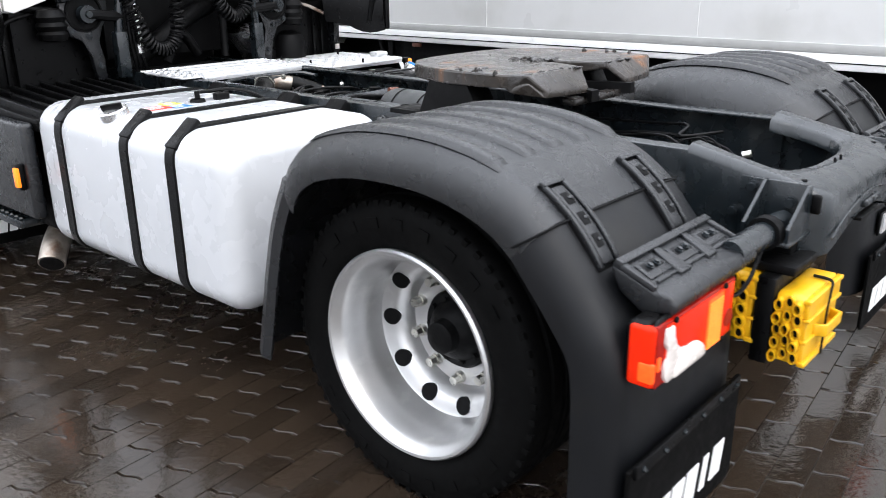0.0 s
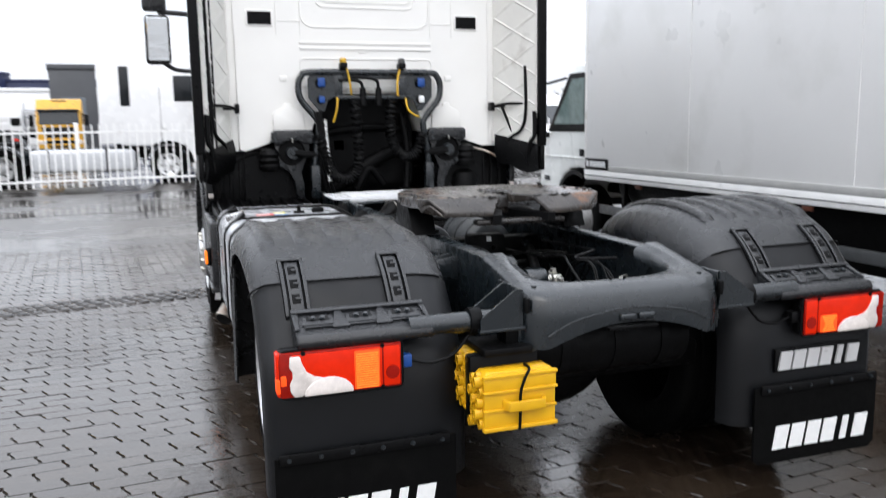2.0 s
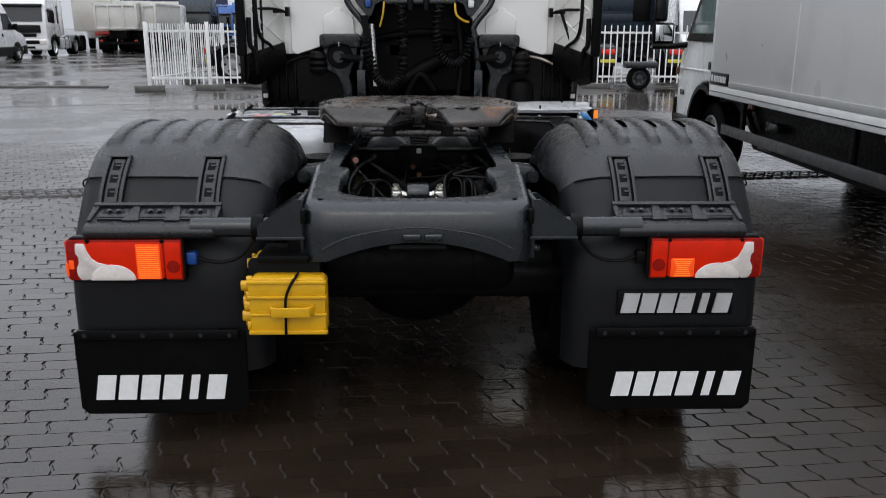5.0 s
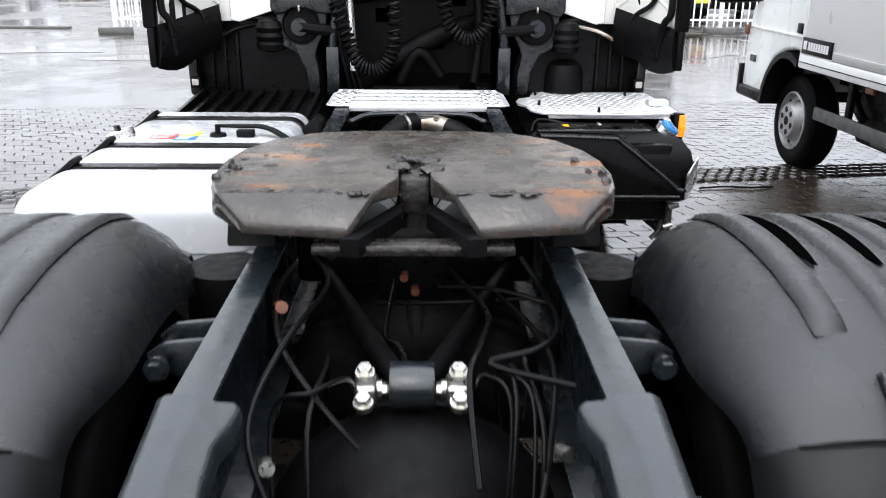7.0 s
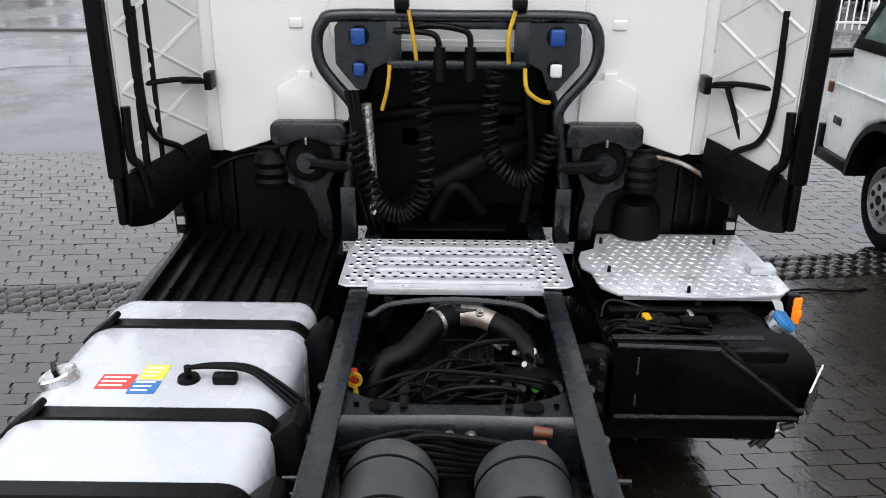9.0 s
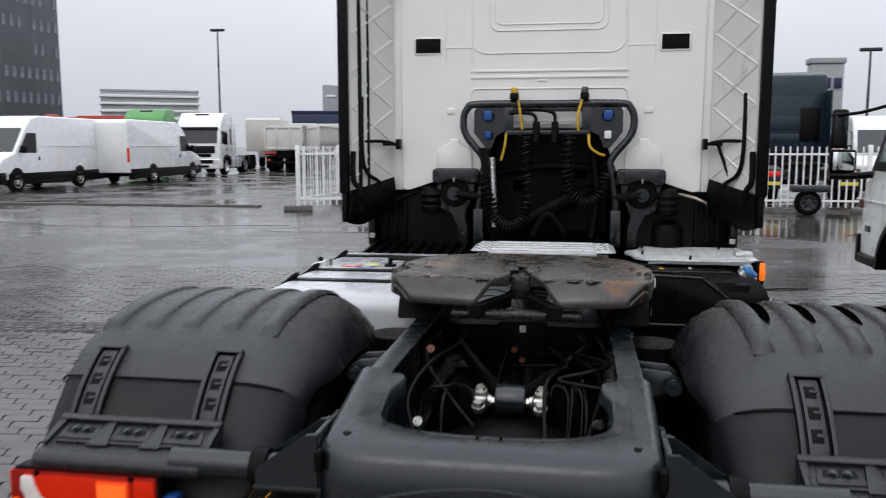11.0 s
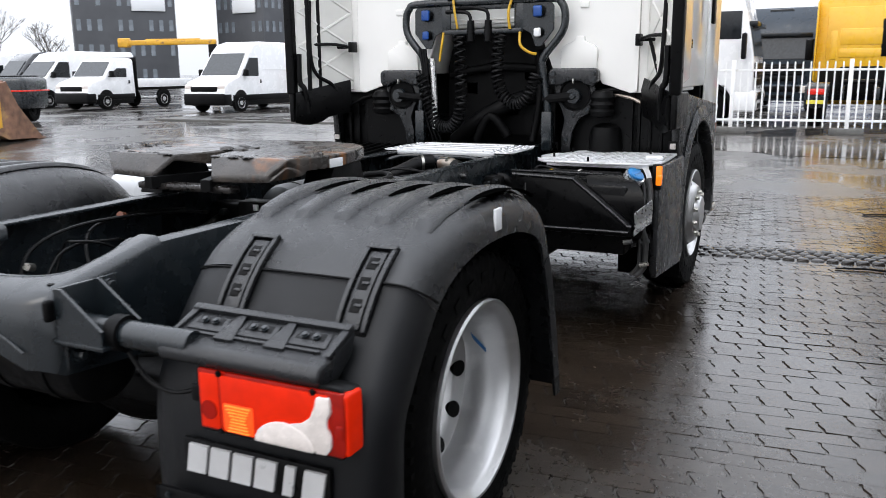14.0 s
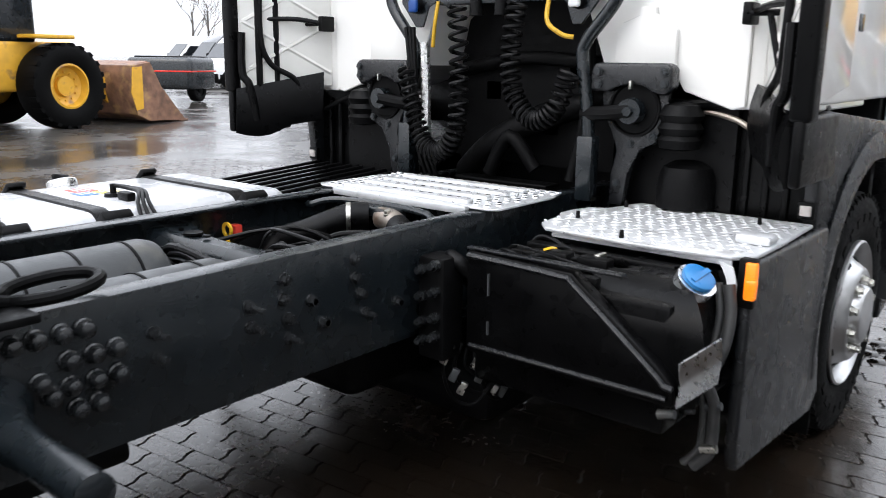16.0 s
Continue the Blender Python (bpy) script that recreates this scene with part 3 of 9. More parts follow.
# ---- rear mudguards ----
COVER = [(0.485, 0.955), (0.452, 1.018), (0.365, 1.077), (0.22, 1.118), (0.06, 1.133), (-0.12, 1.126), (-0.27, 1.094), (-0.38, 1.047), (-0.462, 0.985)]
REAR = [(-0.4655, 0.9805), (-0.535, 0.899), (-0.601, 0.815), (-0.650, 0.74), (-0.676, 0.64), (-0.682, 0.45), (-0.682, 0.28)]
FRONT = [(0.492, 0.957), (0.565, 0.80), (0.615, 0.63), (0.652, 0.47), (0.686, 0.33)]


def guard_skin(path, cross, n=5, end=None):
    """Sweeps a cross-section along a side view; towards the last quarter it turns into the section end."""
    line = [(p.x, p.y) for p in smooth_line([(a, b, 0) for a, b in path], n)]
    rows = []
    for i, (y, z) in enumerate(line):
        a, b = line[max(i - 1, 0)], line[min(i + 1, len(line) - 1)]
        d = Vector((b[0] - a[0], b[1] - a[1])).normalized()
        nrm = Vector((d.y, -d.x))
        if nrm.dot(Vector((y - AX, z - AZ))) < 0:
            nrm = -nrm
        ease = 0.0
        if end:
            u = i / (len(line) - 1)
            ease = min(1, max(0, (u - 0.66) / 0.34))
            ease = ease * ease * (3 - 2 * ease)
            nrm = Vector((y - AX, z - AZ + 0.15)).normalized().lerp(nrm, ease)
        sect = [(x + (e[0] - x) * ease, q + (e[1] - q) * ease) for (x, q), e in zip(cross, end or cross)]
        rows.append([(x, y - nrm.x * q, z - nrm.y * q) for x, q in sect])
    return rows


def at_path(path, y, n=12):
    line = [(p.x, p.y) for p in smooth_line([(a, b, 0) for a, b in path], n)]
    k = min(range(len(line) - 1), key=lambda j: abs(line[j][0] - y))
    a, b = line[max(k - 1, 0)], line[min(k + 1, len(line) - 1)]
    d = Vector((b[0] - a[0], b[1] - a[1])).normalized()
    nrm = Vector((d.y, -d.x))
    if nrm.dot(Vector((y - AX, line[k][1] - AZ))) < 0:
        nrm = -nrm
    return Vector((0, line[k][0], line[k][1])), Vector((0, nrm.x, nrm.y)), Vector((0, d.x, d.y))


def latch(parent, x):
    """Moulded latch strap with three openings, lying on the rear slope."""
    a, n, d = at_path(COVER, -0.385)
    b, n2, _ = at_path(REAR, -0.545)
    d = (b - a).normalized()
    n = Vector((0, -d.z, d.y)) if Vector((0, -d.z, d.y)).y < 0 else Vector((0, d.z, -d.y))
    length = (b - a).length
    org = a + n * 0.001 + Vector((x, 0, 0))

    def slab(u0, u1, v0, v1, h0, h1, w):
        bm = bm_new()
        vs = box(bm, u0, u1, v0, v1, h0, h1)
        bevel(bm, w, 2)
        for q in (0.2, 0.4, 0.6, 0.8):
            bmesh.ops.bisect_plane(bm, geom=bm.verts[:] + bm.edges[:] + bm.faces[:], plane_co=(0, length * q, 0), plane_no=(0, 1, 0))
        for v in bm.verts:
            v.co.z += 0.013 * (1 - (2 * v.co.y / length - 1) ** 2)
            v.co = org + Vector((v.co.x, 0, 0)) + d * v.co.y + n * v.co.z
        return bm

    body = part("latch", slab(-0.044, 0.044, -0.012, length + 0.014, -0.02, 0.003, 0.003), BLACKM, parent)
    for u in (-0.044, 0.030):
        part("latch_rim", slab(u, u + 0.014, 0.0, length + 0.01, 0.0, 0.013, 0.004), PLASTIC, body)
    part("latch_rim", slab(-0.044, 0.044, -0.014, 0.004, 0.0, 0.015, 0.005), PLASTIC, body)
    # rocking lever between the rims
    part("latch_lever", slab(-0.024, 0.024, 0.010, length + 0.004, 0.0, 0.009, 0.004), PLASTIC, body)
    # Dark pads on the lever: shade inside the openings is put into colour.
    for k in range(3):
        v = 0.032 + k * 0.060
        part("latch_opening", slab(-0.015, 0.013, v, v + 0.036, 0.005, 0.0105, 0.002), BLACKM, body)
        part("latch_rung", slab(-0.004, 0.016, v + 0.014, v + 0.022, 0.006, 0.014, 0.002), PLASTIC, body)


def mudguard(s):
    x = lambda v: s * v
    cross = [(x(1.282), 0.125), (x(1.285), 0.095), (x(1.279), 0.060), (x(1.262), 0.030), (x(1.235), 0.010), (x(1.195), 0.001), (x(1.10), 0.0), (x(0.95), -0.003), (x(0.80), 0.0),
             (x(0.70), 0.003), (x(0.645), 0.016), (x(0.595), 0.045), (x(0.555), 0.090), (x(0.53), 0.145), (x(0.52), 0.19)]
    bm = bm_new()
    last = [(x(1.276), 0.128), (x(1.279), 0.095), (x(1.274), 0.055), (x(1.255), 0.022), (x(1.225), 0.004), (x(1.195), 0.001), (x(1.10), 0.0), (x(0.95), 0.0), (x(0.80), 0.0),
            (x(0.70), 0.003), (x(0.645), 0.013), (x(0.60), 0.034), (x(0.57), 0.068), (x(0.556), 0.10), (x(0.552), 0.115)]
    sheet(bm, guard_skin(COVER, cross, 6, last))
    body = part("mudguard", thick(bm, 0.010), PLASTIC, truck, "dark grey plastic wheel cover with five ribs")
    bm = bm_new()
    cr = [(x(1.276), 0.128), (x(1.279), 0.095), (x(1.274), 0.055), (x(1.255), 0.022), (x(1.225), 0.004), (x(1.15), 0.0), (x(0.85), 0.0), (x(0.70), 0.003), (x(0.645), 0.013), (x(0.60), 0.034), (x(0.57), 0.068), (x(0.552), 0.115)]
    sheet(bm, guard_skin(REAR, cr, 5))
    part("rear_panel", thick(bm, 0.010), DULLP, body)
    bm = bm_new()
    cf = [(x(1.268), 0.085), (x(1.276), 0.05), (x(1.262), 0.018), (x(1.225), 0.003), (x(1.1), 0.0), (x(0.8), 0.0), (x(0.62), 0.0), (x(0.57), 0.03)]
    sheet(bm, guard_skin(FRONT, cf, 5))
    part("front_panel", thick(bm, 0.010), PLASTIC, body)
    # raised ribs along the top
    for k in range(5):
        xc = 0.70 + 0.125 * k
        rows = []
        ys = [0.39 - i * 0.69 / 22 for i in range(23)]
        for i, y in enumerate(ys):
            p, n, _ = at_path(COVER, y)
            h = (0.014 if s > 0 else 0.009) * min(1, 3 * i / 22 + 0.2) if i else -0.004
            if i == 22:
                h = -0.006
            w = 0.033 if i < 19 else 0.030
            rows.append([p + n * -0.006 + Vector((x(xc - w), 0, 0)), p + n * (h * 0.9) + Vector((x(xc - w * 0.72), 0, 0)), p + n * h + Vector((x(xc), 0, 0)), p + n * (h * 0.9) + Vector((x(xc + w * 0.72), 0, 0)), p + n * -0.006 + Vector((x(xc + w), 0, 0))])
        bm = bm_new()
        sheet(bm, rows)
        part("rib", bm, PLASTIC, body, angle=1.5)
        if s > 0:
            # black sheet in place of the open slit beside each rib, its shade as colour
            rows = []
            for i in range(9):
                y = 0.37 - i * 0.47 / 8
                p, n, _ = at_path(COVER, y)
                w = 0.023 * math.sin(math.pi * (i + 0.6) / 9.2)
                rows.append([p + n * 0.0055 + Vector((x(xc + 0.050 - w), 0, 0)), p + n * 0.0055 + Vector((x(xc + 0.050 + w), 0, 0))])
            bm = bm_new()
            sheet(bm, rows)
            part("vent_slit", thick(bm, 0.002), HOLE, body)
    for lx in (0.782, 1.140):
        latch(body, x(lx))
    bm = bm_new()
    tube(bm, [(x(0.60), -0.442, 0.957), (x(0.66), -0.462, 0.974), (x(0.9), -0.470, 0.984), (x(1.20), -0.469, 0.983), (x(1.255), -0.457, 0.972), (x(1.280), -0.425, 0.950), (x(1.288), -0.385, 0.925)], 0.0034, 6, smooth=4)
    part("joint_gap", bm, BLACKM, body)
    # rubber flap with its clamping strip
    bm = bm_new()
    prism(bm, [(x(1.262), 0.45), (x(0.635), 0.45), (x(0.635), 0.15), (x(0.66), 0.125), (x(1.235), 0.125), (x(1.262), 0.15)], "y", -0.706, -0.694)
    flap = part("mud_flap", bevel(bm, 0.003, 1), RUBBER, body, "black rubber mud flap with white lettering shapes")
    part("strip", bbox(min(x(1.245), x(0.66)), max(x(1.245), x(0.66)), -0.716, -0.705, 0.425, 0.462, 0.003), BLACKP, flap)
    for k in range(6):
        bolt(flap, (x(0.69 + 0.105 * k), -0.716, 0.443), (0, -1, 0), 0.007, 0.008, CHASSIS)
    xa, xb = (-1.205, -0.715) if s < 0 else (0.725, 1.215)
    letters(flap, xa, xb, 0.185, 0.283, -0.706, WRITE, 0.003)
    if s > 0:
        part("name_plate", bbox(0.735, 1.165, -0.695, -0.684, 0.505, 0.60, 0.003), BLACKP, body)
        letters(body, 0.745, 1.155, 0.515, 0.59, -0.695, SILVERL, 0.008)
    # moulded lamp carrier: a sloping tray with a top flange, ribs and three bolt pockets
    bm = bm_new()
    prism(bm, [(-0.575, 0.893), (-0.60, 0.898), (-0.690, 0.862), (-0.728, 0.858), (-0.742, 0.835), (-0.735, 0.812), (-0.66, 0.80), (-0.60, 0.84)], "x", x(0.715), x(1.175))
    carrier = part("lamp_carrier", bevel(bm, 0.010, 3), PLASTIC, body)
    o3, d3 = Vector((0, -0.598, 0.899)), Vector((0, -0.931, -0.372)).normalized()
    n3 = Vector((0, -d3.z, d3.y)) * -1
    if n3.z < 0:
        n3 = -n3

    def on_tray(name, poly, h0, h1, material, parent, w=0.004):
        bm = bm_new()
        prism(bm, poly, "z", h0, h1)
        bevel(bm, w, 2)
        for v in bm.verts:
            v.co = Vector((x(v.co.x), 0, 0)) + o3 + d3 * v.co.y + n3 * v.co.z
        return part(name, bm, material, parent)
    on_tray("flange", [(0.715, -0.014), (1.175, -0.014), (1.175, 0.008), (0.715, 0.008)], -0.01, 0.012, PLASTIC, carrier)
    for a, b, c, d in ((0.715, 0.738, 0.728, 0.715), (0.862, 0.884, 0.905, 0.845), (1.008, 1.030, 1.052, 0.990), (1.150, 1.175, 1.175, 1.160)):
        on_tray("rib_wall", [(a, 0.0), (b, 0.0), (c, 0.098), (d, 0.098)], -0.01, 0.008, PLASTIC, carrier, 0.005)
    for k in range(3):
        xc = 0.800 + 0.146 * k
        well = on_tray("bolt_well", [(xc - 0.048, 0.020), (xc + 0.048, 0.020), (xc + 0.056, 0.072), (xc - 0.056, 0.072)], -0.004, 0.004, PLASTIC, carrier, 0.003)
        # Dark sheet on top of the well: the pocket's shade as colour.
        on_tray("well_recess", [(xc - 0.036, 0.026), (xc + 0.036, 0.026), (xc + 0.040, 0.052), (xc - 0.040, 0.052)], 0.001, 0.0046, BLACKP, well, 0.001)
        for dx in (-0.016, 0.016):
            p = Vector((x(xc + dx), 0, 0)) + o3 + d3 * 0.042 + n3 * 0.004
            bolt(well, p, n3, 0.008, 0.010, CHASSIS)
        on_tray("step_rib", [(xc - 0.050, 0.080), (xc + 0.050, 0.080), (xc + 0.050, 0.088), (xc - 0.050, 0.088)], -0.004, 0.006, PLASTIC, carrier, 0.002)
    return body


guards = {s: mudguard(s) for s in (-1, 1)}
part("inspection_tag", bbox(1.280, 1.289, -0.020, 0.024, 1.035, 1.098, 0.002), STICKW, guards[1], "white paper tag")


# ---- rear lamps ----
LAMPRED = mat("red_tail_lens", (0.50, 0.014, 0.002), 0.16, var=0.10, scale=25, bump=0.12, bscale=420, spec=0.14, emit=(1.0, 0.03, 0.003), power=0.17)
LAMPDARK = mat("dark_red_lens_edge", (0.26, 0.006, 0.002), 0.16, var=0.15, scale=25, bump=0.12, bscale=420, spec=0.2)
LAMPLIT = mat("lit_tail_lens", (0.60, 0.05, 0.010), 0.18, var=0.2, scale=60, bump=0.2, bscale=420, spec=0.14, emit=(1.0, 0.10, 0.010), power=0.60)
LAMPBULB = mat("lit_bulb_ribs", (0.70, 0.14, 0.02), 0.18, var=0.2, scale=60, bump=0.2, bscale=420, spec=0.14, emit=(1.0, 0.20, 0.022), power=0.82)


def rear_lamp(s):
    x = lambda v: s * v
    x0, x1, y0, y1, z0, z1 = 0.83, 1.24, -0.735, -0.66, 0.655, 0.812
    body = part("rear_lamp", bbox(min(x(x0), x(x1)), max(x(x0), x(x1)), y0 + 0.02, y1, z0, z1, 0.016, 3), BLACKP, truck, "lit red tail lamp with amber and clear fields")
    y = y0

    def field(name, poly, m, d=0.026):
        bm = bm_new()
        prism(bm, [(x(a), b) for a, b in poly], "y", y + 0.022, y + 0.022 - d)
        return part(name, bevel(bm, 0.005, 2), m, body)
    field("lens_edge", [(x0 + 0.004, z0 + 0.004), (x1 - 0.006, z0 + 0.004), (x1 - 0.002, z0 + 0.03), (x1 - 0.002, z1 - 0.03), (x1 - 0.006, z1 - 0.004), (x0 + 0.004, z1 - 0.004)], LAMPDARK, 0.022)
    field("lens", [(x0 + 0.070, z0 + 0.008), (x1 - 0.042, z0 + 0.008), (x1 - 0.042, z1 - 0.012), (x0 + 0.070, z1 - 0.012)], LAMPRED)
    field("inner_lens", [(x0 + 0.009, z0 + 0.009), (x0 + 0.066, z0 + 0.009), (x0 + 0.066, z1 - 0.012), (x0 + 0.009, z1 - 0.012)], LAMPRED, 0.0245)
    top = 0.082 if s > 0 else 0.140
    lit = field("lit_lens", [(x0 + 0.078, z0 + 0.010), (x0 + 0.166, z0 + 0.010), (x0 + 0.166, z0 + top), (x0 + 0.078, z0 + top)], LAMPLIT, 0.0275)
    n = int((top - 0.014) / 0.0075)
    for k in range(n):
        w = 0.038 if s < 0 else 0.020 + 0.022 * abs(k / (n - 1) - 0.5) * (1 if k < n / 2 else 1.4)
        zz = z0 + 0.013 + 0.0075 * k
        part("lens_rib", bbox(min(x(x0 + 0.122 - w), x(x0 + 0.122 + w)), max(x(x0 + 0.122 - w), x(x0 + 0.122 + w)), y - 0.0085, y - 0.0045, zz, zz + 0.0038, 0.001, 1), LAMPBULB, lit)
    dome = [(x0 + 0.250 + 0.082 * math.cos(math.pi * k / 12), z0 + 0.006 + 0.058 * math.sin(math.pi * k / 12)) for k in range(13)]
    field("reverse_lens", [(x0 + 0.290, z0 + 0.006), (x1 - 0.048, z0 + 0.006), (x1 - 0.036, z0 + 0.024), (x1 - 0.034, z0 + 0.050), (x1 - 0.044, z0 + 0.068), (x1 - 0.044, z0 + 0.090), (x1 - 0.034, z0 + 0.106), (x1 - 0.037, z1 - 0.016), (x1 - 0.070, z1 - 0.016), (x1 - 0.076, z1 - 0.040), (x1 - 0.090, z0 + 0.088), (x1 - 0.112, z0 + 0.072), (x1 - 0.145, z0 + 0.064)], CLEARL, 0.030)
    field("dome_lens", dome, CLEARL, 0.033)
    field("side_lens", [(x1 - 0.026, z0 + 0.045), (x1 - 0.006, z0 + 0.045), (x1 - 0.006, z0 + 0.08), (x1 - 0.026, z0 + 0.08)], LAMPLIT if s < 0 else LAMPDARK, 0.025)
    bm = bm_new()
    cyl(bm, (x(x0 + 0.036), y0 + 0.01, z0 + 0.055), (x(x0 + 0.036), y0 - 0.005, z0 + 0.055), 0.025, 0.023, 24)
    part("round_lens", bm, LAMPDARK, body)
    wrap = part("end_lens", bbox(min(x(x1 - 0.020), x(x1 + 0.005)), max(x(x1 - 0.020), x(x1 + 0.005)), y0 + 0.003, y0 + 0.066, z0 + 0.006, z1 - 0.006, 0.010, 3), LAMPRED, body)
    if s < 0:
        part("end_bulb", bbox(min(x(x1 - 0.010), x(x1 + 0.0075)), max(x(x1 - 0.010), x(x1 + 0.0075)), y0 + 0.000, y0 + 0.040, z0 + 0.018, z0 + 0.070, 0.008, 3), LAMPLIT, wrap)
    # bezel round the lenses
    bm = bm_new()
    loop = rrect(min(x(x0), x(x1 - 0.012)), max(x(x0), x(x1 - 0.012)), z0, z1, (0.014,) * 4, 5)
    tube(bm, [(a, y0 + 0.012, b) for a, b in loop + loop[:1]], 0.0065, 6, smooth=0)
    part("bezel", bm, BLACKP, body)
    for dx, dz in ((0.07, 0.148), (0.33, 0.148), (0.07, 0.008), (0.33, 0.008)):
        bolt(body, (x(x0 + dx), y0 - 0.002, z0 + dz), (0, -1, 0), 0.006, 0.006, BLACKM)
    part("connector", bbox(min(x(0.79), x(0.83)), max(x(0.79), x(0.83)), -0.715, -0.675, 0.71, 0.755, 0.006), BLUE if s < 0 else BLACKP, body)
    bm = bm_new()
    tube(bm, [(x(0.79), -0.695, 0.732), (x(0.72), -0.70, 0.715), (x(0.64), -0.70, 0.735), (x(0.58), -0.70, 0.80)], 0.006, 8)
    part("cable", bm, BLACKP, body)
    return body


for s in (-1, 1):
    rear_lamp(s)

# ---- wheels ----
TYRE = [(0.292, -0.115), (0.300, -0.128), (0.335, -0.143), (0.395, -0.150), (0.445, -0.146), (0.478, -0.136), (0.493, -0.124), (0.498, -0.105), (0.498, -0.078), (0.486, -0.074), (0.486, -0.064), (0.500, -0.060), (0.500, -0.022), (0.487, -0.018), (0.487, -0.008),
        (0.501, -0.004), (0.501, 0.004), (0.487, 0.008), (0.487, 0.018), (0.500, 0.022), (0.500, 0.060), (0.486, 0.064), (0.486, 0.074), (0.498, 0.078), (0.498, 0.105), (0.493, 0.124), (0.478, 0.136), (0.445, 0.146), (0.395, 0.150), (0.335, 0.143), (0.300, 0.128), (0.292, 0.115)]

# the loaded rear tyres stand lower on a wider rim
REAR_TYRE = [(0.314 + (r - 0.292) * 0.156 / 0.209, x) for r, x in TYRE]


def tyre(parent, s, xc, y, z=AZ):
    bm = bm_new()
    lathe(bm, TYRE if z == AZ else REAR_TYRE, (s * xc, y, z), "x", 72, s, closed=True)
    t = part("tyre", bm, RUBBER, parent, angle=0.9)
    # raised sidewall blocks where the maker's name stands
    for k in range(26):
        if k % 13 > 8:
            continue
        a = 2 * math.pi * k / 26 + 0.6
        bm = bm_new()
        box(bm, s * (xc + 0.1485), s * (xc + 0.1525), -0.020, 0.020, -0.016, 0.016)
        bmesh.ops.transform(bm, matrix=Matrix.Translation((0, y + 0.40 * math.cos(a), z + 0.40 * math.sin(a))) @ Matrix.Rotation(a + math.pi / 2, 4, "X"), verts=bm.verts)
        part("sidewall_block", bm, RUBBER, t, smooth=False)
    # shoulder lugs
    edge = 0.487 if z == AZ else 0.457
    for k in range(60):
        a = 2 * math.pi * k / 60
        bm = bm_new()
        box(bm, s * (xc + 0.100), s * (xc + 0.139), -0.009, 0.009, -0.014, 0.006)
        bmesh.ops.transform(bm, matrix=Matrix.Translation((0, y + edge * math.cos(a), z + edge * math.sin(a))) @ Matrix.Rotation(a - math.pi / 2, 4, "X"), verts=bm.verts)
        part("tread_lug", bm, RUBBER, t, smooth=False)
    return t


def rear_wheel(s):
    w = tagged(new("rear_wheel"), "twin rear wheel with a polished aluminium rim")
    w.parent = truck
    ay, az = (0.070 if s < 0 else 0.112), 0.466
    tyre(w, s, 1.045, ay, az)
    bm = bm_new()
    lathe(bm, REAR_TYRE, (s * 0.71, ay, az), "x", 48, s, closed=True)
    part("tyre", bm, RUBBER, w, angle=0.9)
    bm = bm_new()
    lathe(bm, [(0.312, 1.15), (0.322, 1.176), (0.322, 1.190), (0.316, 1.197), (0.308, 1.195), (0.301, 1.184), (0.292, 1.172), (0.283, 1.158), (0.281, 1.12), (0.272, 1.098), (0.268, 1.06), (0.267, 1.035), (0.262, 1.014), (0.250, 1.007), (0.228, 1.001), (0.210, 0.986), (0.198, 0.956), (0.188, 0.934), (0.155, 0.926), (0.13, 0.926), (0.11, 0.915)], (0, ay, az), "x", 72, s, start_cap=False)
    rim = part("rim", bm, RIM, w, "polished aluminium rim")
    for k in range(10):
        a = 2 * math.pi * k / 10
        u, v = math.cos(a), math.sin(a)
        bm = bm_new()
        cyl(bm, (s * 0.972, ay + 0.240 * u, az + 0.240 * v), (s * 1.003, ay + 0.2285 * u, az + 0.2285 * v), 0.029, seg=20)
        part("hand_hole", bm, BLACKM, rim)
        a += 0.314
        u, v = math.cos(a), math.sin(a)
        bm = bm_new()
        cyl(bm, (s * 0.920, ay + 0.170 * u, az + 0.170 * v), (s * 0.942, ay + 0.170 * u, az + 0.170 * v), 0.021, 0.019, 18)
        cyl(bm, (s * 0.942, ay + 0.170 * u, az + 0.170 * v), (s * 0.968, ay + 0.170 * u, az + 0.170 * v), 0.0165, 0.0155, 6)
        part("wheel_nut", bm, CHROME, rim)
    bm = bm_new()
    lathe(bm, [(0.128, 0.91), (0.128, 0.94), (0.120, 0.952), (0.098, 0.956), (0.080, 0.985), (0.056, 1.0), (0.050, 1.03), (0.044, 1.034), (0.02, 1.035)], (0, ay, az), "x", 40, s)
    hub = part("hub", bm, BLACKM, w)
    for k in range(10):
        a = 2 * math.pi * k / 10
        bolt(hub, (s * 0.952, ay + 0.103 * math.cos(a), az + 0.103 * math.sin(a)), (s, 0, 0), 0.008, 0.014, BLACKM)
    if s > 0:
        bm = bm_new()
        prism(bm, [(ay + 0.165, az + 0.05), (ay + 0.215, az + 0.05), (ay + 0.215, az + 0.105), (ay + 0.165, az + 0.105)], "x", 1.03, 1.032)
        for v in bm.verts:
            r = math.hypot(v.co.y - ay, v.co.z - az)
            v.co.x += 0.06
            v.co.y, v.co.z = ay + (v.co.y - ay) * 0.2685 / r, az + (v.co.z - az) * 0.2685 / r
        for v in list(bm.verts)[2:4] + list(bm.verts)[6:8]:
            v.co.x -= 0.05
        part("rim_sticker", bm, STICKB, rim, "small blue and white sticker", smooth=False)
    return w


for s in (-1, 1):
    rear_wheel(s)


